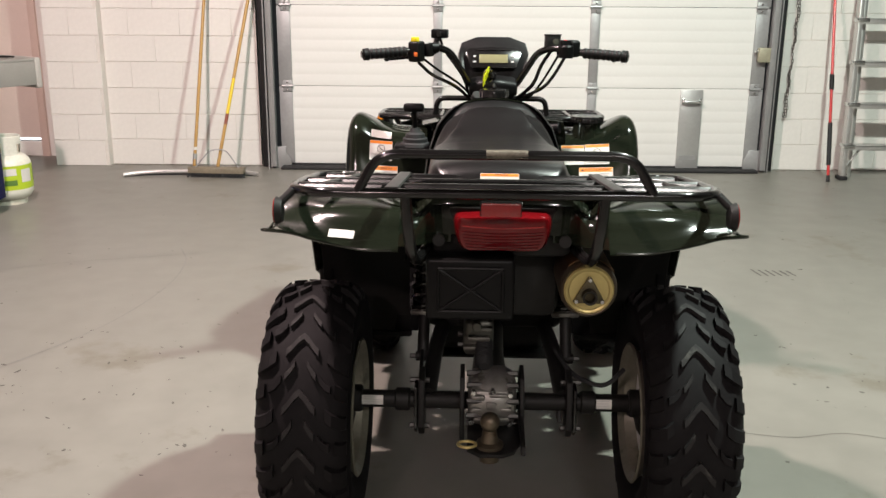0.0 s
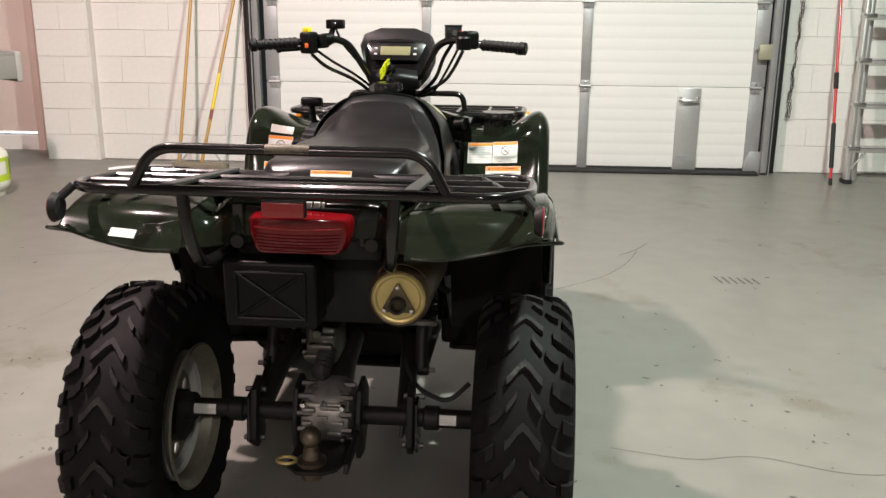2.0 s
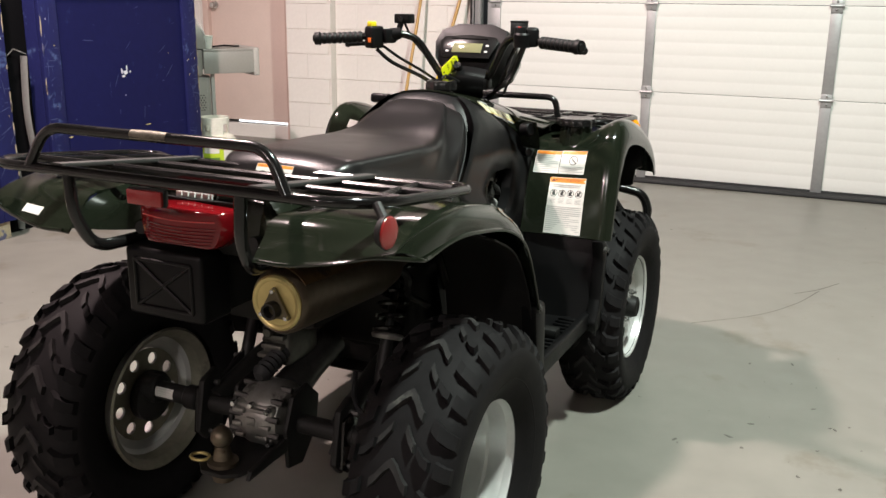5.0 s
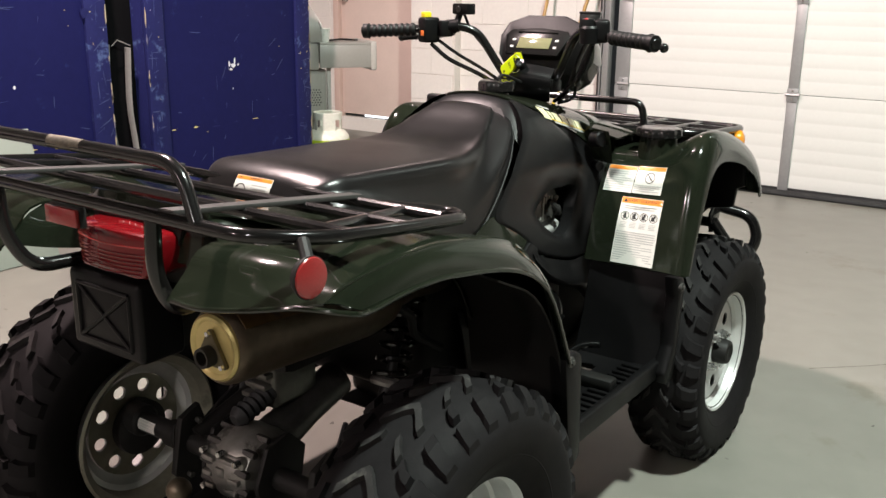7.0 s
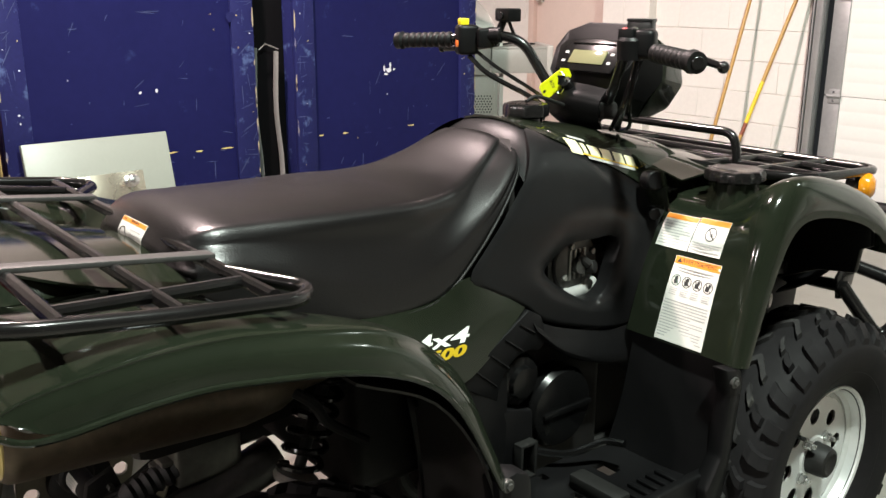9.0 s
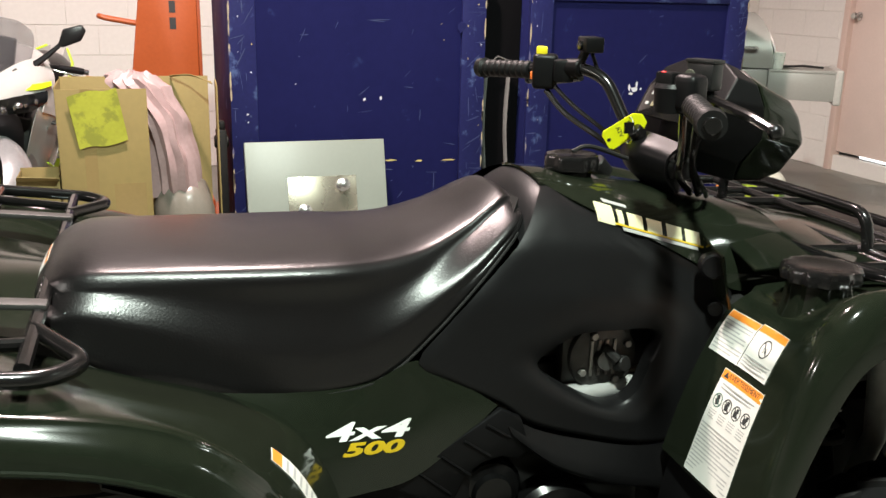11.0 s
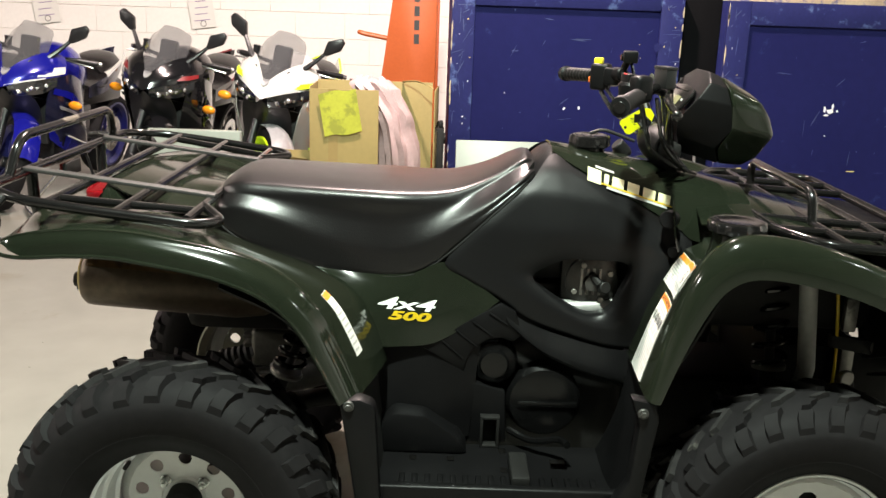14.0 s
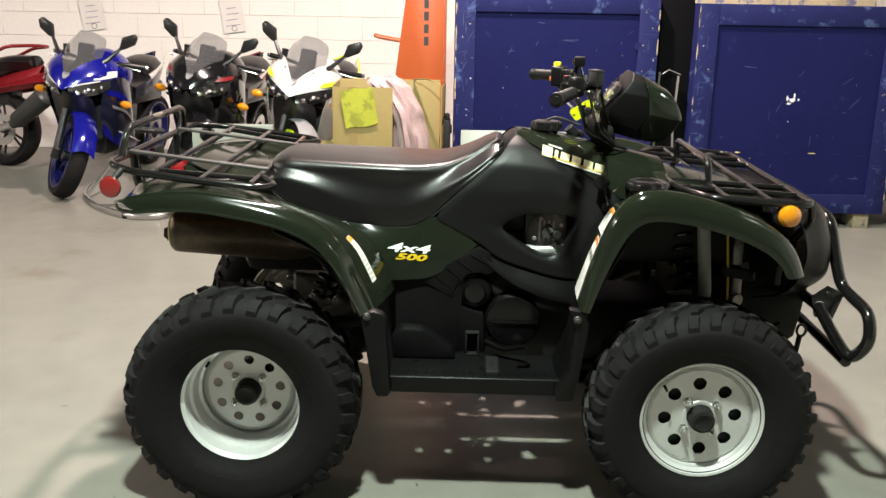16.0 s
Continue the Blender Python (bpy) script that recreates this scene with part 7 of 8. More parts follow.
part("label", lathe([(0.105, 0.1535), (0.262, 0.1535)], 40, "z", (GX, GY, 0), caps=False), surface("yellow_green_film", (0.42, 0.56, 0.03), 0.35, var=0.05), gas, "yellow-green printed label")
for k, (a0, a1, z0, z1) in enumerate(((-1.45, -0.75, 0.20, 0.245), (-1.45, -0.75, 0.135, 0.17), (-0.55, -0.05, 0.15, 0.235), (0.25, 0.9, 0.14, 0.24))):
    part("label_print", skin([[(GX + 0.1545 * math.cos(a), GY + 0.1545 * math.sin(a), z) for z in (z0, z1)] for a in np.linspace(a0, a1, 6)], 1, 1, 0.0006), (PAPER, surface("dark_green_print", (0.10, 0.20, 0.04), 0.4))[k % 2], gas)
def collar_bm():
    bm = bmesh.new()
    for a0, a1 in ((0.3, 1.3), (1.7, 2.9), (3.3, 4.6), (5.0, 6.0)):
        bm = join(bm, skin([[(GX + 0.098 * math.cos(a), GY + 0.098 * math.sin(a), z) for z in (0.315, 0.40)] for a in np.linspace(a0, a1, 8)], 1, 2, 0.003))
    return join(bm, lathe([(0.395, 0.096), (0.395, 0.103), (0.440, 0.103), (0.444, 0.0995), (0.440, 0.096)], 36, "z", (GX, GY, 0), closed=True))


part("collar", collar_bm(), surface("cream_collar", (0.66, 0.66, 0.58), 0.4), gas)
part("valve", join(rod((GX, GY, 0.33), (GX, GY, 0.40), 0.018, 14), rod((GX, GY, 0.38), (GX + 0.06, GY - 0.02, 0.38), 0.014, 12)), BRASS, gas)

# ---- along the west wall ----
board = thing("wall_panel_sample", "white panel with a steel plate, leaning on a blue crate", "panel", pose(-2.735, 1.0, 0, 0, -14, 0))
part("sheet", block(-0.016, 0.016, -0.335, 0.335, 0.0, 0.630, 0.004), WHITE_PANEL, board)
part("plate", block(0.016, 0.020, -0.145, 0.185, 0.115, 0.460, 0.001), surface("brushed_steel_plate", (0.50, 0.47, 0.38), 0.28, 0.85, var=0.06), board, "brushed steel plate")
for ky, kz in ((0.118, 0.415), (-0.072, 0.300), (0.118, 0.180)):
    part("knob", lathe([(0.020, 0.0), (0.020, 0.030), (0.026, 0.032), (0.030, 0.020), (0.045, 0.018), (0.058, 0.027), (0.070, 0.026), (0.076, 0.016), (0.076, 0.0)], 24, "x", (0, ky, kz)), BRIGHT, board, "chrome knob")
low = thing("white_board", "plain white board standing before the motorcycles", "board", pose(-2.80, -0.75, 0))
part("sheet", block(-0.03, 0.03, -0.25, 0.25, 0.0, 0.635, 0.005), WHITE_PANEL, low)

big = thing("cardboard_box", "tall open cardboard box with a torn front, holding a pink bag", "box")
def cardboard(x0, x1, y0, y1, z0, z1):
    return block(x0, x1, y0, y1, z0, z1, 0.001)


part("back", cardboard(-3.065, -3.060, -0.115, 0.530, 0.0, 0.905), CARD_IN, big)
part("right_side", moved(cardboard(-0.33, 0.0, -0.003, 0.003, 0.0, 0.890), pose(-2.735, 0.540, 0, 0, 0, -4)), CARD, big)
part("left_side", cardboard(-3.06, -2.712, -0.120, -0.114, 0.0, 0.895), CARD, big)
part("front", cardboard(-2.712, -2.706, -0.118, 0.245, 0.0, 0.885), CARD, big)
part("bottom", cardboard(-3.06, -2.712, -0.114, 0.535, 0.0, 0.006), CARD_IN, big)
for y0, y1, z0, z1 in ((-0.02, 0.03, 0.0, 0.885), (0.09, 0.22, 0.30, 0.48)):
    part("tape", block(-2.7062, -2.7050, y0, y1, z0, z1, 0), TAPE, big)
for k in range(3):
    part("tape", moved(block(-0.31, -0.01, 0.003, 0.0042, 0.15 + 0.25 * k, 0.20 + 0.25 * k, 0), pose(-2.735, 0.540, 0, 0, 0, -4)), TAPE, big)
part("flap", skin([[(-3.06, 0.36, 0.902), (-2.98, 0.44, 0.915), (-2.90, 0.53, 0.895)], [(-3.03, 0.36, 0.912), (-2.95, 0.45, 0.922), (-2.88, 0.535, 0.885)]], 3, 3, 0.003), CARD, big)
notice = thing("yellow_paper", "faded yellow printed sheet taped to the cardboard box", "paper")
part("sheet", moved(skin([[(0.0, -0.10 + 0.05 * i, z + 0.006 * math.sin(i * 2 + z * 20)) for i in range(5)] for z in (0.0, 0.08, 0.16, 0.23)], 3, 3, 0.0008), pose(-2.694, 0.062, 0.650, 9, 2, 0)), surface("faded_yellow_print", (0.36, 0.37, 0.035), 0.6, var=0.15, scale=9, fine=60, second=(0.24, 0.25, 0.03), amount=0.22, patch=14), notice)
def bag_bm(low, high):
    """A limp film bag: deep folds that run down it and a gathered top."""
    rnd = random.Random(9)
    rows = []
    for i, (z, y0, y1, x0, x1) in enumerate(((0.40, 0.26, 0.46, -3.0, -2.76), (0.50, 0.25, 0.46, -3.0, -2.74), (0.58, 0.25, 0.45, -2.99, -2.73), (0.66, 0.24, 0.42, -2.98, -2.73), (0.74, 0.22, 0.41, -2.97, -2.73), (0.82, 0.17, 0.36, -2.96, -2.75), (0.88, 0.12, 0.33, -2.94, -2.77), (0.915, 0.09, 0.29, -2.92, -2.79), (0.940, 0.15, 0.25, -2.88, -2.82))):
        ring = []
        for j in range(26):
            a = 2 * math.pi * j / 26
            k = 1 + (0.20 if j % 2 else -0.12) * rnd.uniform(0.3, 1.2) + 0.10 * math.sin(3 * a + i * 0.7)
            ring.append(((x0 + x1) / 2 + (x1 - x0) / 2 * math.cos(a) * k, (y0 + y1) / 2 + (y1 - y0) / 2 * math.sin(a) * k, z + rnd.uniform(-0.018, 0.018)))
        rows.append(ring)
    return skin(rows[low:high], 3, 2, close_v=True, caps=True)


bag = thing("plastic_bag", "crumpled pale pink plastic bag inside the cardboard box", "bag")
part("film", bag_bm(0, 7), PINK_BAG, bag)
part("gathered_top", bag_bm(6, 9), PINK_BAG, bag)
wrap = thing("bubble_wrap", "crumpled clear wrapping at the bottom of the box", "packing")
rw = random.Random(3)
part("film", skin([[(-2.86 + 0.15 * math.cos(2 * math.pi * j / 12) * k * rw.uniform(0.85, 1.1), 0.39 + 0.13 * math.sin(2 * math.pi * j / 12) * k * rw.uniform(0.85, 1.1), z) for j in range(12)] for z, k in ((0.006, 0.9), (0.15, 1.0), (0.34, 1.0), (0.44, 0.75), (0.47, 0.2))], 2, 2, close_v=True, caps=True), surface("cloudy_wrap", (0.20, 0.185, 0.155), 0.3, bump=0.6, bump_scale=25), wrap)
small = thing("small_cardboard_box", "small open cardboard box on the floor", "box")
part("carton", join(cardboard(-2.95, -2.945, -0.30, -0.13, 0.0, 0.52), cardboard(-2.75, -2.745, -0.30, -0.13, 0.0, 0.50), cardboard(-2.945, -2.75, -0.30, -0.295, 0.0, 0.51), cardboard(-2.945, -2.75, -0.135, -0.13, 0.0, 0.51), cardboard(-2.945, -2.75, -0.295, -0.135, 0.0, 0.006)), CARD, small)
part("flap", skin([[(-2.745, -0.30, 0.50), (-2.745, -0.13, 0.50)], [(-2.69, -0.29, 0.53), (-2.69, -0.14, 0.52)]], 2, 2, 0.003), CARD, small)

lift = thing("stacker_mast", "orange steel lift mast with a side handle", "stacker")
part("mast_plate", plate([(0.10, 0.10), (0.545, 0.10), (0.545, 1.75), (0.315, 1.75), (0.275, 1.40), (0.200, 0.84)], -3.78, -3.745, "yz", 0.004), ORANGE, lift)
part("mast_edge", block(-3.90, -3.745, 0.546, 0.564, 0.10, 1.75, 0.004), surface("orange_edge", (0.30, 0.06, 0.015), 0.45), lift)
part("handle", sweep(fillet([(-3.82, 0.27, 1.105), (-3.80, 0.09, 1.135), (-3.80, 0.06, 1.145), (-3.86, 0.055, 1.145), (-3.88, 0.09, 1.135), (-3.88, 0.27, 1.105)], 0.03), 0.014, 10), ORANGE, lift)
part("base_leg", block(-3.90, -2.98, 0.585, 0.655, 0.02, 0.11, 0.008), ORANGE, lift)
part("base", block(-4.3, -3.74, 0.05, 0.60, 0.02, 0.16, 0.008), ORANGE, lift)
for k in range(5):
    zc = 1.115 + 0.085 * k
    part("letter_bar", block(-3.7449, -3.7435, 0.405, 0.438, zc - 0.030, zc + 0.030, 0), BLACK_INK, lift)
part("carriage", join(block(-3.06, -2.98, 0.555, 0.60, 0.16, 0.66, 0.006), block(-3.05, -2.99, 0.565, 0.595, 0.66, 0.70, 0.01), rod((-3.02, 0.545, 0.60), (-3.02, 0.61, 0.60), 0.03, 14)), BLACK_DULL, lift)

# grey straps, and near-black stand-in boards for the dark contents between the crates
cover = thing("stored_frame", "near-black stand-in boards and grey straps between the crates", "frames")
# stand-in fill, near black with little gloss so that the gap stays dark
part("board", block(-3.10, -3.06, 1.884, 2.116, 0.0, 1.43, 0.004), surface("gap_black_board", (0.0035, 0.0035, 0.004), 0.9, var=0.2, spec=0.05), cover)
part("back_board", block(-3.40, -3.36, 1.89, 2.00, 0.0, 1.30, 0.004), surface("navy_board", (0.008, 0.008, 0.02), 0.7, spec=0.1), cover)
for sx, sy, top in ((-3.02, 1.915, 0.98), (-3.00, 2.03, 0.96)):
    part("strap", sweep(spline([(sx, sy, 0.02), (sx + 0.01, sy + 0.006, 0.35), (sx - 0.01, sy - 0.004, 0.65), (sx, sy + 0.004, top)], 5), 0.026, 8, r2=0.004), surface("grey_webbing", (0.20, 0.20, 0.19), 0.8, var=0.15), cover)
part("hook", sweep([(-3.0, 1.93, 0.97), (-3.0, 1.97, 1.0), (-3.0, 2.05, 0.97)], 0.004, 6), BRIGHT, cover)
sheetboard = thing("plywood_sheet", "long plywood sheet standing behind the crates", "board")
part("sheet", block(-3.76, -3.735, 1.80, 3.55, 0.0, 1.455, 0.003), RAW_WOOD, sheetboard)

# notes hung on the wall
for ny, nz in ((-2.62, 1.235), (-1.36, 1.235)):
    note = thing("paper_note", "white paper note with scribbled writing on the wall", "note", pose(ROOM_X0 + 0.02, ny, nz, 0, 0, 0), group="notes above the motorcycles")
    part("sheet", moved(block(-0.001, 0.001, -0.10, 0.10, -0.16, 0.18, 0), pose(0, 0, 0, 8)), PAPER, note)
    for k in range(4):
        part("scribble", moved(block(0.001, 0.002, -0.07 + 0.01 * k, 0.06 - 0.015 * (k % 2), -0.10 + 0.05 * k, -0.094 + 0.05 * k, 0), pose(0, 0, 0, 8)), surface("violet_ink", (0.22, 0.16, 0.30), 0.6), note)
    part("smiley", moved(lathe([(0.0012, 0.020), (0.002, 0.020), (0.002, 0.025), (0.0012, 0.025)], 20, "x", (0, 0, -0.125), closed=True), pose(0, 0, 0, 8)), BLACK_INK, note)
    part("yellow_slip", moved(block(0.0012, 0.002, 0.05, 0.12, 0.12, 0.20, 0), pose(0, 0, 0, 8)), YELLOW_TAG, note)

# ---- motorcycles ----
CLEAR_DARK = surface("dark_headlight_glass", (0.020, 0.021, 0.022), 0.07, 0.0, coat=0.8, var=0.6, scale=22, fine=60)
SCREEN = glassy("smoked_screen", (0.10, 0.10, 0.105), alpha=0.36)
MOTOR_BLACK = surface("motor_black", (0.008, 0.008, 0.009), 0.35, var=0.2)


def moto_wheel(parent, x, r, w, rimcol):
    wheel_ = part("wheel", lathe([(-w / 2, r - 0.075), (-w / 2, r - 0.060), (-w * 0.35, r - 0.075), (w * 0.35, r - 0.075), (w / 2, r - 0.060), (w / 2, r - 0.075), (w * 0.3, r - 0.095), (-w * 0.3, r - 0.095)], 40, "y", (x, 0, r), closed=True), rimcol, parent)
    t = w / 2
    part("tyre", lathe([(-t * 0.85, r - 0.068), (-t * 1.05, r - 0.045), (-t, r - 0.022), (-t * 0.6, r - 0.006), (0, r), (t * 0.6, r - 0.006), (t, r - 0.022), (t * 1.05, r - 0.045), (t * 0.85, r - 0.068)], 48, "y", (x, 0, r), caps=False), RUBBER, wheel_)
    for k in range(10):
        a = math.pi * 2 * (k // 2) / 5 + (0.16 if k % 2 else -0.16)
        part("spoke", sweep([(x + 0.03 * math.cos(a), 0, r + 0.03 * math.sin(a)), (x + (r - 0.085) * math.cos(a), 0, r + (r - 0.085) * math.sin(a))], 0.010, 6), rimcol, wheel_)
    part("hub", rod((x, -0.05, r), (x, 0.05, r), 0.035, 16), MOTOR_BLACK, wheel_)
    part("brake_disc", lathe([(0.055, 0.07), (0.055, 0.13), (0.060, 0.13), (0.060, 0.07)], 36, "y", (x, 0, r), closed=True), BRIGHT, wheel_)
    return wheel_


def mirror_y(bm):
    bmesh.ops.scale(bm, vec=(1, -1, 1), verts=bm.verts)
    bmesh.ops.reverse_faces(bm, faces=bm.faces)
    return bm


SILVER_TRIM = surface("silver_nose_trim", (0.45, 0.45, 0.46), 0.3, 0.5)


def sport_bike(label, m, paint, lower, rimcol, trim, fender, wings=None):
    b = thing("motorcycle", label, "motorcycle", m, group="sport motorcycles along the wall")

    def duo(name, make, mat, lab=""):
        part(name, make(), mat, b, lab)
        part(name, mirror_y(make()), mat, b, lab)
    moto_wheel(b, 0.0, 0.298, 0.11, rimcol)
    steered = list(b.children)
    moto_wheel(b, -1.38, 0.305, 0.14, rimcol)
    duo("fork_leg", lambda: join(rod((0.0, 0.095, 0.30), (-0.12, 0.100, 0.60), 0.026, 14), rod((-0.10, 0.100, 0.55), (-0.26, 0.100, 0.95), 0.019, 12), rod((0.0, 0.095, 0.26), (0.0, 0.095, 0.34), 0.03, 12)), MOTOR_BLACK)
    part("front_mudguard", skin([[(0.335 * math.cos(a), w * 0.078, 0.298 + 0.335 * math.sin(a) - abs(w) ** 2 * 0.035) for w in (-1, -0.6, 0, 0.6, 1)] for a in np.linspace(0.45, 2.25, 7)], 3, 3, 0.003), fender, b)

    # the bars are turned to the left: wheel, fork and mudguard go with them
    steered += [o for o in b.children if o.name.split(".")[0] in ("fork_leg", "front_mudguard")]
    for o in steered:
        o.matrix_basis = Matrix.Translation((-0.035, 0, 0.30)) @ Matrix.Rotation(radians(40), 4, Vector((-0.37, 0, 0.93))) @ Matrix.Translation((0.035, 0, -0.30))

    # nose: two fins that meet in a deep point under the screen, wings to the sides, two slanted lamps below
    def cowl():
        return skin([[(0.128, 0.000, 0.780), (0.108, 0.000, 0.826), (0.085, 0.000, 0.868)], [(0.112, 0.036, 0.796), (0.082, 0.046, 0.852), (0.035, 0.046, 0.925)], [(0.050, 0.122, 0.832), (0.015, 0.129, 0.892), (-0.070, 0.112, 0.985)], [(-0.060, 0.213, 0.862), (-0.085, 0.205, 0.920), (-0.160, 0.165, 1.002)], [(-0.180, 0.254, 0.880), (-0.195, 0.242, 0.930), (-0.240, 0.205, 0.975)]], 3, 3, 0.004)
    duo("nose_cowl", cowl, paint)
    if not wings:
        duo("nose_stripe", lambda: skin([[(0.012, 0.149, 0.862), (0.000, 0.144, 0.884)], [(-0.045, 0.213, 0.876), (-0.060, 0.206, 0.902)], [(-0.125, 0.248, 0.893), (-0.135, 0.241, 0.912)]], 3, 2, 0.003), trim)
    if wings:
        duo("wing_panel", lambda: skin([[(0.006, 0.164, 0.862), (-0.030, 0.160, 0.905)], [(-0.072, 0.224, 0.876), (-0.100, 0.212, 0.922)], [(-0.160, 0.254, 0.890), (-0.178, 0.243, 0.928)]], 3, 2, 0.005), wings)
        duo("nose_line", lambda: skin([[(0.120, 0.020, 0.790), (0.118, 0.020, 0.798)], [(0.058, 0.118, 0.829), (0.054, 0.120, 0.839)], [(-0.030, 0.196, 0.852), (-0.034, 0.196, 0.862)]], 3, 2, 0.004), wings)

    def lamp():
        return skin([[(0.108, 0.035, 0.792), (0.098, 0.037, 0.770), (0.070, 0.035, 0.735)], [(0.058, 0.114, 0.826), (0.048, 0.122, 0.786), (0.030, 0.112, 0.745)], [(-0.010, 0.184, 0.850), (-0.018, 0.193, 0.806), (-0.030, 0.186, 0.765)], [(-0.085, 0.238, 0.872), (-0.088, 0.243, 0.842), (-0.092, 0.241, 0.815)]], 3, 3, 0.004)
    duo("headlight", lamp, CLEAR_DARK, "dark glass headlight")
    duo("headlight_bulb", lambda: moved(ball((0, 0, 0), 1.0, 12), Matrix.Translation((0.030, 0.141, 0.795)) @ Matrix.Diagonal((0.022, 0.022, 0.016, 1))), BRIGHT)
    for k in range(4):
        duo("lamp_facet", lambda: moved(plate([(-0.012, -0.010), (0.012, -0.004), (0.010, 0.012), (-0.010, 0.008)], -0.002, 0.002, "yz", 0.001), pose(0.074 - 0.034 * k, 0.094 + 0.038 * k, 0.762 + 0.018 * k, 20 * k, -15, 40)), BRIGHT)
    duo("inner_reflector", lambda: moved(ball((0, 0, 0), 1.0, 12), Matrix.Translation((0.056, 0.082, 0.772)) @ Matrix.Diagonal((0.028, 0.018, 0.013, 1))), BRIGHT)
    part("cowl_inner", skin([[(-0.020, -0.10, 0.955), (0.060, 0, 0.860), (-0.020, 0.10, 0.955)], [(-0.12, -0.13, 0.950), (-0.06, 0, 0.905), (-0.12, 0.13, 0.950)], [(-0.24, -0.15, 0.935), (-0.22, 0, 0.935), (-0.24, 0.15, 0.935)]], 3, 3, 0.006), MOTOR_BLACK, b)
    part("nose_emblem", skin([[(0.094, -0.014, 0.866), (0.100, 0, 0.856), (0.094, 0.014, 0.866)], [(0.050, -0.034, 0.905), (0.066, 0, 0.892), (0.050, 0.034, 0.905)]], 3, 3, 0.006), SILVER_TRIM, b)
    part("chin", skin([[(0.070, -0.03, 0.738), (0.090, 0, 0.775), (0.070, 0.03, 0.738)], [(0.00, -0.13, 0.745), (0.040, 0, 0.700), (0.00, 0.13, 0.745)], [(-0.10, -0.155, 0.62), (-0.06, 0, 0.60), (-0.10, 0.155, 0.62)], [(-0.16, -0.13, 0.48), (-0.13, 0, 0.46), (-0.16, 0.13, 0.48)]], 4, 4, 0.004), MOTOR_BLACK, b)

    def side():
        return skin([[(-0.090, 0.226, 0.862), (-0.055, 0.206, 0.745), (-0.10, 0.180, 0.60), (-0.19, 0.151, 0.47)], [(-0.22, 0.249, 0.880), (-0.20, 0.258, 0.750), (-0.24, 0.246, 0.58), (-0.30, 0.206, 0.40)], [(-0.40, 0.232, 0.83), (-0.36, 0.258, 0.70), (-0.40, 0.253, 0.52), (-0.48, 0.197, 0.33)], [(-0.52, 0.197, 0.77), (-0.50, 0.226, 0.66), (-0.56, 0.232, 0.46), (-0.70, 0.168, 0.29)], [(-0.60, 0.174, 0.74), (-0.56, 0.186, 0.62), (-0.66, 0.191, 0.42), (-0.86, 0.133, 0.28)]], 4, 4, 0.004)
    duo("side_fairing", side, lower)
    duo("fairing_vent", lambda: skin([[(-0.24, 0.262, 0.72), (-0.27, 0.255, 0.60)], [(-0.36, 0.264, 0.68), (-0.40, 0.262, 0.54)], [(-0.44, 0.251, 0.62), (-0.48, 0.248, 0.52)]], 3, 3, 0.003), MOTOR_BLACK)
    duo("belly_fairing", lambda: skin([[(-0.150, 0.178, 0.540), (-0.190, 0.170, 0.455)], [(-0.300, 0.230, 0.470), (-0.330, 0.205, 0.370)], [(-0.500, 0.238, 0.400), (-0.520, 0.200, 0.310)], [(-0.700, 0.200, 0.340), (-0.720, 0.170, 0.275)], [(-0.880, 0.140, 0.300), (-0.890, 0.130, 0.265)]], 4, 3, 0.006), fender)
    duo("belly_edge", lambda: sweep([(-0.30, 0.238, 0.475), (-0.50, 0.246, 0.405), (-0.70, 0.208, 0.345), (-0.88, 0.148, 0.303)], 0.006, 6), trim)
    duo("side_slat", lambda: skin([[(-0.130, 0.250, 0.690), (-0.150, 0.246, 0.668)], [(-0.300, 0.274, 0.640), (-0.310, 0.274, 0.616)], [(-0.470, 0.262, 0.540), (-0.480, 0.262, 0.520)]], 3, 2, 0.005), SILVER_TRIM if wings else paint)
    duo("fairing_blade", lambda: skin([[(-0.085, 0.234, 0.80), (-0.08, 0.230, 0.765)], [(-0.24, 0.269, 0.765), (-0.22, 0.269, 0.725)], [(-0.40, 0.267, 0.66), (-0.37, 0.269, 0.63)]], 3, 2, 0.005), paint)
    part("windscreen", skin([[(-0.150, -0.140, 1.000), (0.010, -0.062, 0.940), (0.080, 0, 0.880), (0.010, 0.062, 0.940), (-0.150, 0.140, 1.000)], [(-0.190, -0.136, 1.050), (-0.060, -0.066, 1.015), (-0.020, 0, 0.985), (-0.060, 0.066, 1.015), (-0.190, 0.136, 1.050)], [(-0.235, -0.122, 1.095), (-0.140, -0.062, 1.100), (-0.115, 0, 1.095), (-0.140, 0.062, 1.100), (-0.235, 0.122, 1.095)], [(-0.275, -0.098, 1.120), (-0.205, -0.056, 1.155), (-0.190, 0, 1.162), (-0.205, 0.056, 1.155), (-0.275, 0.098, 1.120)]], 4, 4, 0.003), SCREEN, b, "smoked windscreen")
    part("dash", join(block(-0.22, -0.17, -0.055, 0.055, 0.94, 1.075, 0.012), block(-0.30, -0.16, -0.12, 0.12, 0.86, 0.93, 0.02), rod((-0.16, 0.03, 0.95), (-0.05, 0.03, 0.90), 0.016, 10), rod((-0.16, -0.03, 0.95), (-0.05, -0.03, 0.90), 0.016, 10)), MOTOR_BLACK, b)

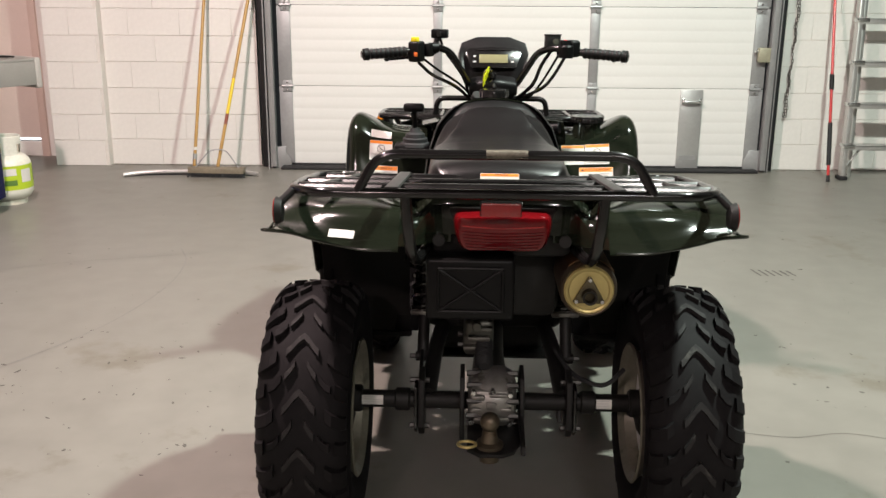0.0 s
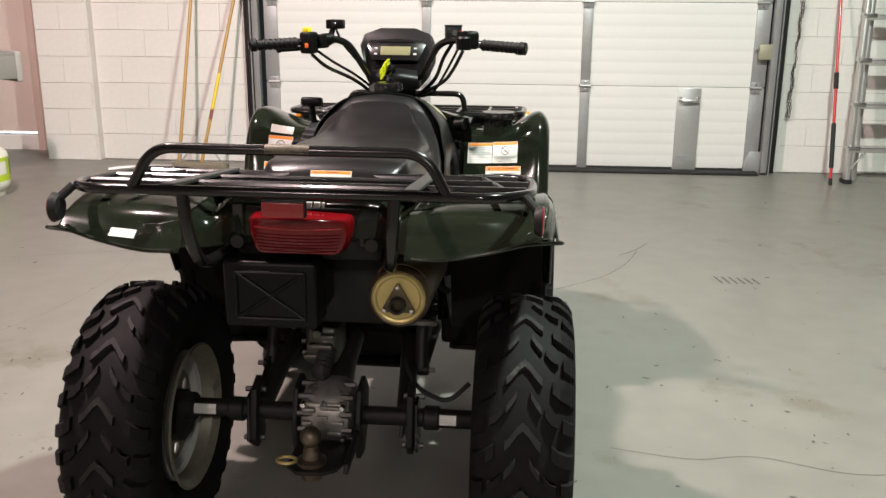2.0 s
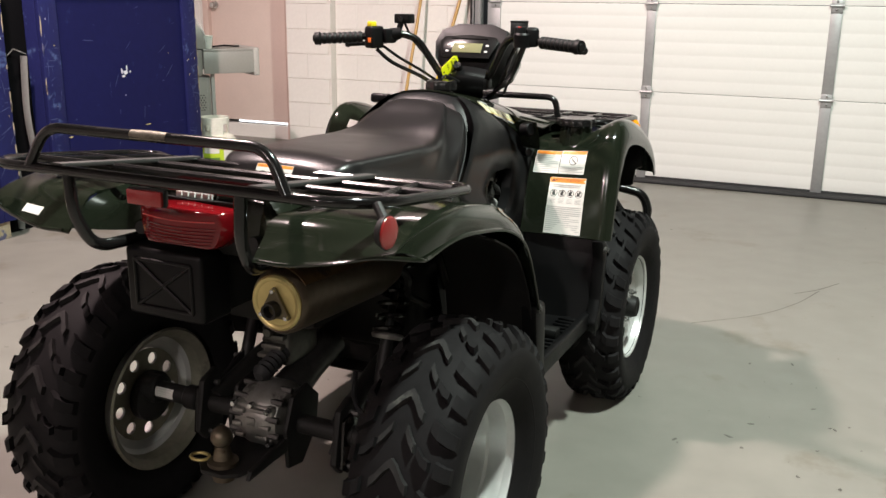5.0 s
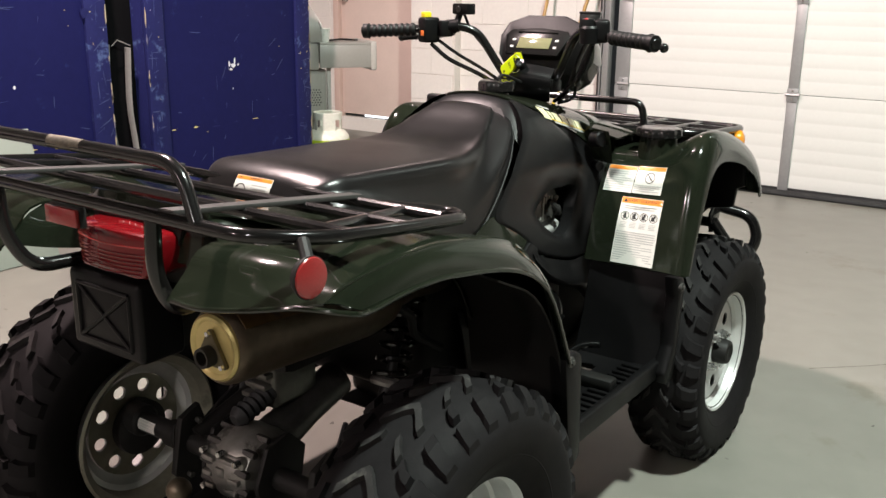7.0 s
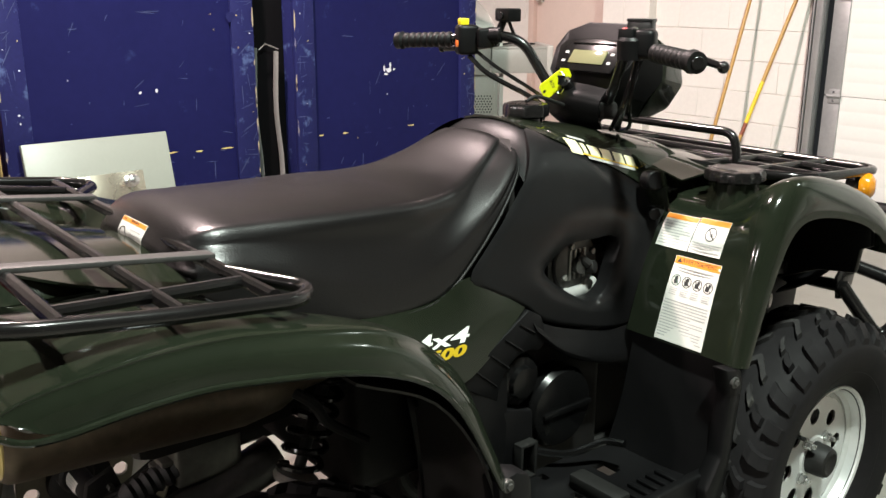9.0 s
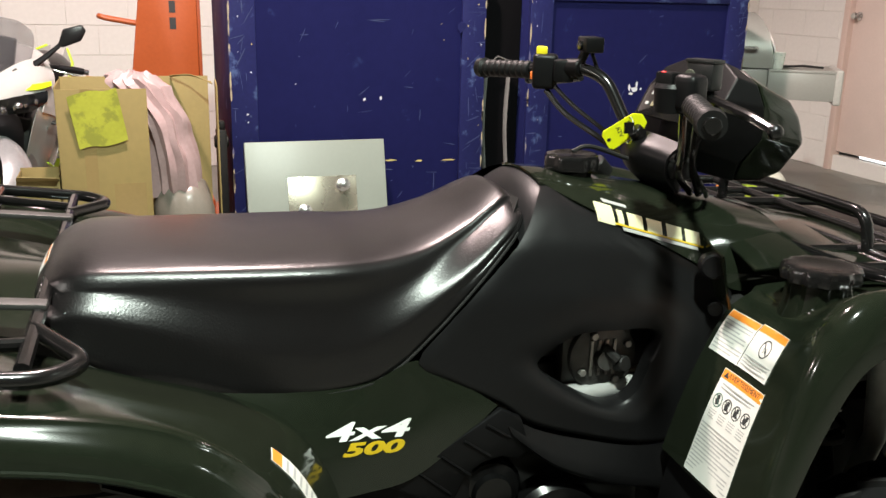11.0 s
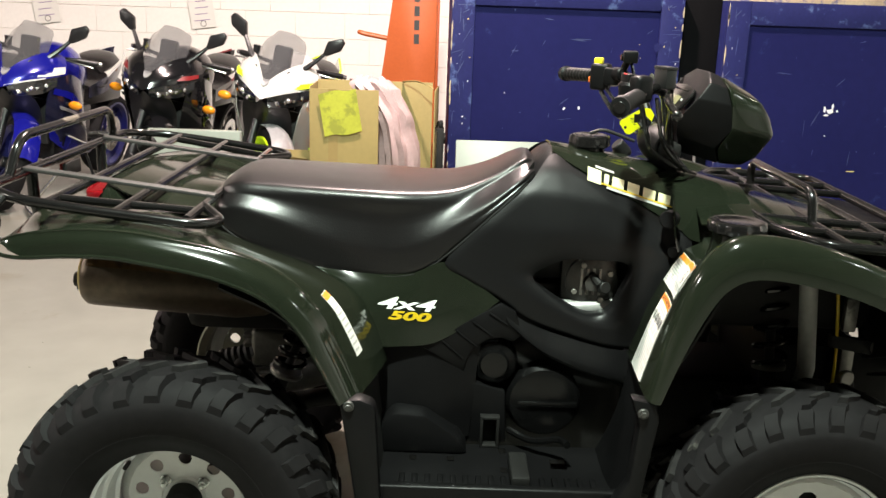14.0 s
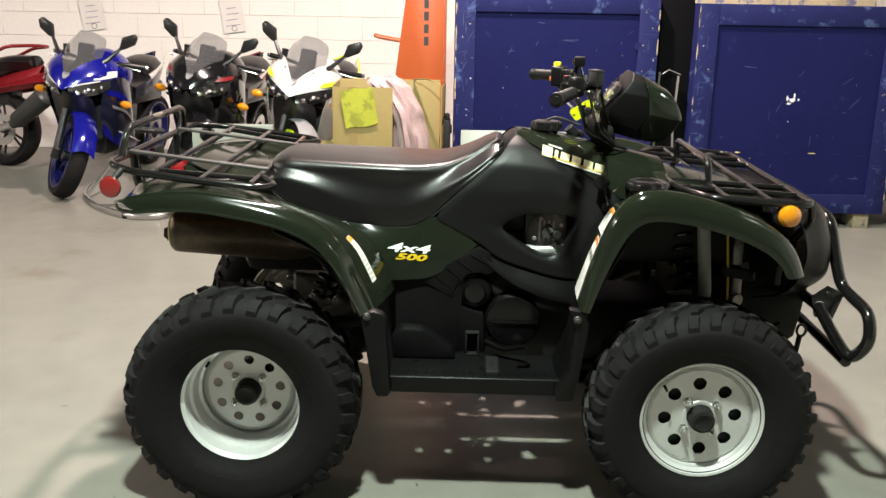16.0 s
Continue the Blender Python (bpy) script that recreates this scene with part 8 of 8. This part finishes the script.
    def mirr():
        head = plate([(-0.070, -0.022), (-0.052, -0.040), (0.040, -0.034), (0.078, 0.004), (0.070, 0.036), (-0.020, 0.042)], -0.020, 0.020, "yz", 0.008)
        return join(sweep(spline([(-0.12, 0.150, 0.965), (-0.16, 0.20, 1.02), (-0.20, 0.262, 1.100)], 4), [0.018, 0.017, 0.016, 0.015, 0.014, 0.013, 0.012, 0.011, 0.010], 8), moved(head, pose(-0.20, 0.292, 1.135, 28, 0, 8)))
    duo("mirror", mirr, MOTOR_BLACK, "black mirror on a stalk")

    def clip():
        return join(rod((-0.28, 0.10, 0.955), (-0.37, 0.235, 0.955), 0.012, 10), rod((-0.36, 0.225, 0.955), (-0.42, 0.335, 0.950), 0.018, 14))
    duo("handlebar", clip, MOTOR_BLACK)
    duo("lever", lambda: sweep([(-0.31, 0.17, 0.95), (-0.30, 0.23, 0.945), (-0.34, 0.34, 0.93)], 0.006, 8), BRIGHT)
    duo("bar_end", lambda: rod((-0.42, 0.335, 0.950), (-0.432, 0.357, 0.949), 0.015, 12), BRIGHT)
    part("brake_reservoir", join(lathe([(0, 0.022), (0.045, 0.022), (0.047, 0.024), (0.056, 0.024), (0.058, 0.020)], 16, "z", (-0.30, -0.20, 0.975))), MOTOR_BLACK, b)
    part("fuel_tank", skin([[(x, y * w, z0 + (z1 - z0) * k) for y, k in ((-1, 0), (-1.06, 0.45), (-0.72, 0.85), (0, 1), (0.72, 0.85), (1.06, 0.45), (1, 0))] for x, w, z0, z1 in ((-0.34, 0.09, 0.82, 0.93), (-0.42, 0.15, 0.78, 1.01), (-0.55, 0.165, 0.76, 1.02), (-0.68, 0.135, 0.76, 0.95), (-0.78, 0.10, 0.76, 0.85))], 4, 3, caps=True), paint, b)
    part("rider_seat", skin([[(x, y * w, z - 0.05 * abs(y) ** 3) for y in (-1, -0.6, 0, 0.6, 1)] for x, w, z in ((-0.70, 0.10, 0.80), (-0.80, 0.150, 0.78), (-0.92, 0.175, 0.79), (-1.00, 0.16, 0.84))], 4, 3, 0.03), VINYL, b)
    part("pillion_seat", skin([[(x, y * w, z - 0.045 * abs(y) ** 3) for y in (-1, -0.6, 0, 0.6, 1)] for x, w, z in ((-0.95, 0.12, 0.86), (-1.05, 0.150, 0.905), (-1.20, 0.135, 0.935), (-1.32, 0.07, 0.925))], 4, 3, 0.03), VINYL, b)
    duo("tail_cowl", lambda: skin([[(-0.72, 0.150, 0.74), (-0.72, 0.155, 0.66)], [(-1.0, 0.165, 0.81), (-1.0, 0.165, 0.70)], [(-1.25, 0.130, 0.885), (-1.25, 0.125, 0.80)], [(-1.50, 0.045, 0.945), (-1.48, 0.04, 0.89)]], 4, 3, 0.004), lower)
    duo("tail_edge", lambda: sweep([(-0.95, 0.172, 0.80), (-1.25, 0.137, 0.885), (-1.47, 0.06, 0.942)], 0.008, 6), trim)
    part("engine", join(block(-0.80, -0.30, -0.15, 0.15, 0.28, 0.62, 0.03, 2), block(-0.75, -0.30, -0.12, 0.12, 0.60, 0.78, 0.03, 2), block(-1.38, -0.75, -0.10, 0.10, 0.58, 0.74, 0.03, 2)), MOTOR_BLACK, b)
    part("radiator", block(-0.22, -0.18, -0.16, 0.16, 0.42, 0.70, 0.008), surface("radiator_fins", (0.03, 0.03, 0.03), 0.5, 0.4), b)
    duo("swing_arm", lambda: sweep([(-0.80, 0.11, 0.40), (-1.38, 0.12, 0.305)], 0.025, 8), MOTOR_BLACK)
    part("silencer", rod((-0.95, -0.16, 0.34), (-1.36, -0.20, 0.48), 0.055, 18), MOTOR_BLACK, b)
    duo("turn_signal", lambda: moved(ball((0, 0, 0), 1.0, 14), Matrix.Translation((-0.19, 0.318, 0.70)) @ Matrix.Diagonal((0.026, 0.044, 0.028, 1))), AMBER, "amber turn signal")
    duo("signal_stalk", lambda: rod((-0.20, 0.200, 0.70), (-0.20, 0.30, 0.70), 0.010, 8), MOTOR_BLACK)
    duo("rear_signal", lambda: moved(ball((0, 0, 0), 1.0, 12), Matrix.Translation((-1.50, 0.20, 0.78)) @ Matrix.Diagonal((0.022, 0.034, 0.022, 1))), AMBER)
    part("side_stand", sweep([(-0.72, 0.14, 0.34), (-0.70, 0.30, 0.02)], 0.010, 8), MOTOR_BLACK, b)
    duo("foot_peg", lambda: rod((-0.92, 0.15, 0.40), (-0.92, 0.24, 0.40), 0.013, 10), BRIGHT)
    return b


BLUE_GLOSS = surface("blue_metallic", (0.007, 0.008, 0.21), 0.16, 0.25, var=0.06, coat=0.6)
SLATE = surface("slate_metallic", (0.012, 0.013, 0.040), 0.22, 0.4, var=0.08, coat=0.4)
BLACK_PAINT = surface("gloss_black_paint", (0.006, 0.006, 0.007), 0.1, coat=0.6)
WHITE_PAINT = surface("gloss_white_paint", (0.52, 0.52, 0.50), 0.16, var=0.03, coat=0.5)
SILVER = surface("silver_paint", (0.42, 0.42, 0.43), 0.3, 0.4)
NEON = surface("neon_yellow", (0.62, 0.90, 0.02), 0.35)
DULL_RED = surface("dull_red_trim", (0.16, 0.012, 0.014), 0.3)
LEAN = -11
sport_bike("blue and grey sport motorcycle on its side stand", pose(-3.50, -2.14, 0, -9, 0, -6), BLUE_GLOSS, SLATE, surface("navy_wheel_paint", (0.008, 0.010, 0.085), 0.3, 0.2), WHITE_PAINT, BLUE_GLOSS, WHITE_PAINT)
sport_bike("gloss black sport motorcycle with thin red stripes", pose(-3.66, -1.37, 0, LEAN, 0, -9), BLACK_PAINT, BLACK_PAINT, MOTOR_BLACK, DULL_RED, BLACK_PAINT)
sport_bike("white sport motorcycle with neon yellow stripes and wheels", pose(-3.36, -0.60, 0, LEAN, 0, -8), WHITE_PAINT, WHITE_PAINT, NEON, NEON, SILVER)

red = thing("motorcycle", "dark red motorcycle with a black seat and silencer", "motorcycle", pose(-4.84, -3.60, 0, 6, 0, -107.5))
RED_METAL = surface("dark_red_metallic", (0.22, 0.012, 0.018), 0.25, 0.3, coat=0.5)
moto_wheel(red, -0.55, 0.30, 0.15, MOTOR_BLACK)
moto_wheel(red, 0.65, 0.30, 0.11, MOTOR_BLACK)
part("seat", skin([[(x, y * w, z - 0.06 * abs(y) ** 3) for y in (-1, -0.6, 0, 0.6, 1)] for x, w, z in ((0.10, 0.11, 0.78), (-0.15, 0.16, 0.77), (-0.40, 0.17, 0.83), (-0.62, 0.15, 0.90), (-0.86, 0.09, 0.91))], 4, 3, 0.09), VINYL, red)
part("tail_cowl", skin([[(x, y * w, z - 0.10 * abs(y) ** 2) for y in (-1, -0.5, 0, 0.5, 1)] for x, w, z in ((-0.05, 0.17, 0.66), (-0.40, 0.17, 0.70), (-0.70, 0.13, 0.78), (-0.92, 0.06, 0.84))], 4, 3, 0.01), RED_METAL, red)
part("grab_rail", sweep(fillet([(-0.45, 0.15, 0.86), (-0.70, 0.15, 0.97), (-0.92, 0.09, 0.985), (-0.92, -0.09, 0.985), (-0.70, -0.15, 0.97), (-0.45, -0.15, 0.86)], 0.06), 0.014, 10), RED_METAL, red)
part("fuel_tank", skin([[(x, y * w, z0 + (z1 - z0) * k) for y, k in ((-1, 0), (-1.05, 0.5), (-0.7, 0.88), (0, 1), (0.7, 0.88), (1.05, 0.5), (1, 0))] for x, w, z0, z1 in ((0.10, 0.10, 0.72, 0.84), (0.25, 0.15, 0.72, 0.98), (0.45, 0.15, 0.74, 1.0), (0.60, 0.10, 0.78, 0.95))], 4, 3, caps=True), RED_METAL, red)
part("engine", join(block(-0.25, 0.35, -0.17, 0.17, 0.28, 0.70, 0.03, 2), block(-0.65, -0.2, -0.08, 0.08, 0.5, 0.72, 0.02, 2)), MOTOR_BLACK, red)
part("silencer", lathe([(0.0, 0.03), (0.04, 0.05), (0.07, 0.068), (0.41, 0.080), (0.43, 0.06)], 24, "x"), surface("satin_black_can", (0.03, 0.03, 0.03), 0.4), red, "black silencer").matrix_basis = pose(-0.80, 0.22, 0.35, 0, -37, 180)
part("exhaust_pipe", sweep([(0.35, 0.14, 0.28), (0.0, 0.20, 0.27), (-0.55, 0.23, 0.27), (-0.83, 0.22, 0.37)], 0.030, 12), BRIGHT, red)
part("fork", join(rod((0.65, 0.10, 0.30), (0.42, 0.10, 0.95), 0.022, 10), rod((0.65, -0.10, 0.30), (0.42, -0.10, 0.95), 0.022, 10)), BRIGHT, red)
part("handlebar", sweep(fillet([(0.30, -0.36, 1.02), (0.40, -0.15, 1.0), (0.40, 0.15, 1.0), (0.30, 0.36, 1.02)], 0.05), 0.012, 10), MOTOR_BLACK, red)
part("headlight", ball((0.58, 0, 0.90), 0.095, 20), BRIGHT, red)
part("tail_unit", skin([[(x, y * w, z - 0.09 * abs(y) ** 2) for y in (-1, -0.5, 0, 0.5, 1)] for x, w, z in ((-0.35, 0.16, 0.68), (-0.70, 0.15, 0.74), (-0.98, 0.10, 0.79), (-1.06, 0.04, 0.78))], 4, 3, 0.05), RED_METAL, red, "dark red tail unit")
part("side_stand", sweep([(0.0, 0.12, 0.30), (-0.03, 0.28, 0.02)], 0.010, 8), MOTOR_BLACK, red)

stand = thing("paddock_stand", "chrome tubular paddock stand lying on the floor", "stand")
part("hoop", sweep(fillet([(-3.60, -1.30, 0.03), (-3.05, -1.16, 0.03), (-2.85, -1.25, 0.03), (-2.84, -1.45, 0.03), (-3.10, -1.75, 0.03), (-3.45, -1.98, 0.03), (-3.70, -2.00, 0.06)], 0.12, 6), 0.014, 12), BRIGHT, stand)
part("cross_tube", sweep([(-3.12, -1.185, 0.03), (-3.12, -1.76, 0.03)], 0.012, 10), BRIGHT, stand)
part("upright", rod((-3.12, -1.19, 0.03), (-3.35, -1.15, 0.24), 0.012, 10), BRIGHT, stand)
part("upright", rod((-3.40, -1.94, 0.03), (-3.60, -1.80, 0.24), 0.012, 10), BRIGHT, stand)
for wy in (-1.155, -1.50):
    part("caster", lathe([(-0.012, 0.02), (-0.010, 0.03), (0.010, 0.03), (0.012, 0.02)], 16, "y", (-2.90, wy, 0.03)), BLACK_DULL, stand)

# ---- blocks of the walls, joints recessed ----
def block_mesh(w, h, d=0.006):
    bm = block(-w / 2 + 0.0006, w / 2 - 0.0006, -d, 0.004, -h / 2 + 0.0022, h / 2 - 0.0022, 0.0015, 1)
    return mesh_of(bm, "concrete_block", BLOCK, 40)


def lay_blocks(wall, a0, a1, z1, place, bl=0.405, bh=0.2045):
    """Running bond from a0 to a1; place turns (along, z) into a pose."""
    meshes = {}
    n = 0
    for row in range(int(z1 / bh)):
        a = a0 - (bl / 2 if row % 2 else 0.0)
        while a < a1 - 0.02:
            lo, hi = max(a, a0), min(a + bl, a1)
            if hi - lo > 0.05:
                w = round(hi - lo, 3)
                if w not in meshes:
                    meshes[w] = block_mesh(w, bh)
                ob = new("concrete_block", meshes[w])
                ob.parent = wall
                ob.matrix_basis = place((lo + hi) / 2, bh * (row + 0.5))
                n += 1
            a += bl
    return n


obs = bpy.data.objects
lay_blocks(obs["wall_north_west"], -2.895, -1.70, 2.3, lambda a, z: pose(a, 5.15, z))
lay_blocks(obs["pilaster"], -3.33, -2.90, 2.3, lambda a, z: pose(a, 5.07, z))
lay_blocks(obs["wall_north_east"], 2.44, 4.9, 2.3, lambda a, z: pose(a, 5.15, z))
lay_blocks(obs["wall_west"], -4.85, 3.25, 2.3, lambda a, z: pose(ROOM_X0, a, z, 0, 0, 90))
lay_blocks(obs["wall_north_recess"], -5.59, -4.54, 2.3, lambda a, z: pose(a, 5.5, z))

# ---- chips and scratches on the crates ----
rnd = random.Random(21)
crates = [o for o in scene.objects if o.name.startswith("blue_crate")]


def chip(parent, y, z, w, h, mat, x=-2.95, depth=0.0):
    """A small irregular flake where the paint has come off."""
    k = 7
    pts = [(y + w * math.cos(2 * math.pi * i / k) * rnd.uniform(0.4, 1.0), z + h * math.sin(2 * math.pi * i / k) * rnd.uniform(0.4, 1.0)) for i in range(k)]
    ob = part("paint_chip", plate(pts, x + 0.0004 - depth, x + 0.0010 - depth, "yz"), mat, parent)
    ob.matrix_basis = parent.matrix_basis.inverted()
    return ob


SCRATCH = surface("pale_blue_scratch", (0.034, 0.048, 0.130), 0.6, var=0.4, fine=160)


def scratch(parent, y, z, k, turn, depth, span):
    """A thin, uneven scrape that ends inside its board."""
    a = radians(turn)
    e = rnd.uniform(0.0008, 0.0026)
    pts = [(y + u * k / 2 * math.cos(a) - v * e * math.sin(a) * rnd.uniform(0.4, 1.3), z + u * k / 2 * math.sin(a) + v * e * math.cos(a) * rnd.uniform(0.4, 1.3)) for u, v in ((-1, 0), (-0.5, 1), (0.2, 1), (0.8, 1), (1, 0), (0.6, -1), (-0.3, -1))]
    pts = [(min(max(p, span[0]), span[1]), q) for p, q in pts]
    ob = part("scratch", plate(pts, -2.9496 - depth, -2.9491 - depth, "yz"), SCRATCH, parent)
    ob.matrix_basis = parent.matrix_basis.inverted()
    return ob


for c, y0, y1, zt in ((crates[0], 0.62, 1.88, 1.46), (crates[1], 2.12, 3.42, 1.405)):
    for i in range(44):
        edge = rnd.random() < 0.75
        if edge:
            y = rnd.choice((rnd.uniform(y0 + 0.004, y0 + 0.11), rnd.uniform(y1 - 0.11, y1 - 0.004)))
            d = 0.0
        else:
            y, d = rnd.uniform(y0 + 0.14, y1 - 0.14), 0.018
        z = rnd.uniform(0.25, zt - (0.02 if edge else 0.14))
        chip(c, y, z, rnd.uniform(0.002, 0.007), rnd.uniform(0.002, 0.009), rnd.choice((CHIP_WHITE, CHIP_YELLOW, SCRATCH, SCRATCH)), depth=d)
    for i in range(64):
        edge = rnd.random() < 0.72
        y = rnd.choice((rnd.uniform(y0 + 0.012, y0 + 0.105), rnd.uniform(y1 - 0.105, y1 - 0.012))) if edge else rnd.uniform(y0 + 0.17, y1 - 0.17)
        z = rnd.uniform(0.25, zt - 0.03) if edge else rnd.uniform(0.30, zt - 0.16)
        scratch(c, y, z, rnd.uniform(0.02, 0.11), rnd.choice((rnd.gauss(0, 6), rnd.gauss(90, 5), rnd.uniform(20, 70))), 0.0 if edge else 0.018, (y0 + 0.003, y0 + 0.122) if edge and y < (y0 + y1) / 2 else ((y1 - 0.122, y1 - 0.003) if edge else (y0 + 0.13, y1 - 0.13)))
    for i in range(26):
        y, z = rnd.choice((y0, y1)), rnd.uniform(0.15, zt - 0.05)
        chip(c, y + (0.004 if y == y0 else -0.004), z, 0.006, rnd.uniform(0.02, 0.07), RAW_WOOD)
    for i in range(7):
        y = y0 + 0.16 + (y1 - y0 - 0.34) * i / 6
        chip(c, y, 0.485 + rnd.uniform(-0.01, 0.01), rnd.uniform(0.015, 0.05), 0.006, rnd.choice((CHIP_YELLOW, BLUE_WORN)), depth=0.018)
for dy, dz, w, h in ((0.0, 0.0, 0.026, 0.024), (-0.030, 0.012, 0.008, 0.030), (0.012, 0.028, 0.007, 0.030), (0.040, 0.004, 0.009, 0.010), (-0.02, -0.022, 0.018, 0.010)):
    chip(crates[1], 2.755 + dy, 0.825 + dz, w, h, CHIP_WHITE, depth=0.018)
for y, z, w, h in ((1.262, 0.795, 0.008, 0.012), (1.345, 0.800, 0.009, 0.020), (1.75, 1.15, 0.03, 0.04)):
    chip(crates[0], y, z, w, h, CHIP_WHITE if w < 0.02 else BLUE_WORN, depth=0.018 if y < 1.7 else 0.0)

# ---- marks on the floor ----
def floor_line(pts, w, mat, name="floor_crack"):
    bm = bmesh.new()
    path = spline([(x, y, 0) for x, y in pts], 8)
    prev = None
    for i, p in enumerate(path):
        t = (path[min(i + 1, len(path) - 1)] - path[max(i - 1, 0)]).normalized()
        s = Vector((-t.y, t.x, 0)) * w * (0.5 + 0.7 * noise.noise(p * 6 + Vector((3, 1, 0))) ** 2 + 0.1)
        a, b = bm.verts.new(p + s + Vector((0, 0, 0.0008))), bm.verts.new(p - s + Vector((0, 0, 0.0008)))
        if prev:
            bm.faces.new((prev[0], prev[1], b, a))
        prev = (a, b)
    return tagged(part(name, bm, mat), kind="stuff")


SCUFF = surface("faint_floor_scuff", (0.17, 0.165, 0.15), 0.45, var=0.25, fine=30)
GRIME = surface("dark_floor_grime", (0.085, 0.080, 0.068), 0.7, var=0.4)

floor_line([(-2.35, 0.25), (-1.95, 0.75), (-1.62, 1.35), (-1.50, 1.90), (-1.52, 2.35), (-1.62, 2.62)], 0.006, SCUFF, "floor_scuff")
floor_line([(0.72, 0.52), (0.95, 0.47), (1.15, 0.50), (1.42, 0.42), (1.80, 0.47), (2.2, 0.40)], 0.0022, GRIME)
floor_line([(0.62, 2.05), (0.86, 2.28), (1.00, 2.52), (1.08, 2.75)], 0.0026, GRIME)
floor_line([(0.98, 2.66), (1.08, 2.78), (1.16, 2.92)], 0.004, GRIME)
floor_line([(-3.0, 1.6), (-2.4, 2.2), (-1.6, 2.5), (-0.9, 2.7)], 0.004, SCUFF, "floor_scuff")
floor_line([(1.9, 0.9), (2.2, 1.0), (2.6, 0.8), (3.2, 0.9)], 0.012, SCUFF, "floor_scuff")
floor_line([(1.75, 1.25), (1.95, 1.12), (2.10, 0.95)], 0.02, SCUFF, "floor_scuff")
for k in range(6):
    floor_line([(1.40 + 0.035 * k, 2.33 - 0.004 * k), (1.418 + 0.035 * k, 2.22)], 0.008, surface("rubber_mark", (0.075, 0.07, 0.062), 0.6, var=0.3) if k == 0 else bpy.data.materials["rubber_mark"], "skid_mark")
rnd = random.Random(77)
specks = bmesh.new()
for i in range(330):
    if i % 6 == 0:
        x, y = rnd.gauss(1.25, 0.25), rnd.gauss(0.95, 0.45)
    elif i % 6 < 4:
        x, y = rnd.uniform(-2.6, 3.0), rnd.uniform(-1.0, 4.9)
    else:
        x, y = rnd.gauss(-1.4, 0.5), rnd.gauss(0.8, 0.5)
    r = rnd.choice((0.002, 0.0022, 0.003, 0.0035, 0.006)) * rnd.uniform(0.6, 1.2)
    e, a = rnd.uniform(1.0, 3.2), rnd.uniform(0, math.pi)
    k = 6
    top = [specks.verts.new((x + math.cos(a) * r * e * math.cos(t) - math.sin(a) * r * math.sin(t), y + math.sin(a) * r * e * math.cos(t) + math.cos(a) * r * math.sin(t), 0.0010 + 0.0008 * math.cos(t * 2))) for t in [2 * math.pi * j / k + rnd.uniform(-0.3, 0.3) for j in range(k)]]
    specks.faces.new(top)
tagged(part("floor_grit", specks, GRIME, None, "dark grit and flakes scattered on the floor"), kind="stuff")
edge = bmesh.new()
for i in range(500):
    x = rnd.uniform(-2.9, -1.65) if i % 2 else rnd.uniform(2.45, 3.8)
    y, r = 5.14 - abs(rnd.gauss(0, 0.05)), rnd.uniform(0.002, 0.007)
    vs = [edge.verts.new((x + r * math.cos(t) * rnd.uniform(0.6, 1.6), y + r * math.sin(t), 0.001 + rnd.uniform(0, 0.004))) for t in (0, 1.3, 2.5, 3.8, 5.0)]
    edge.faces.new(vs)
tagged(part("wall_foot_dirt", edge, surface("grey_brown_dirt", (0.12, 0.10, 0.08), 0.8, var=0.4), None, "dirt along the foot of the wall"), kind="stuff")
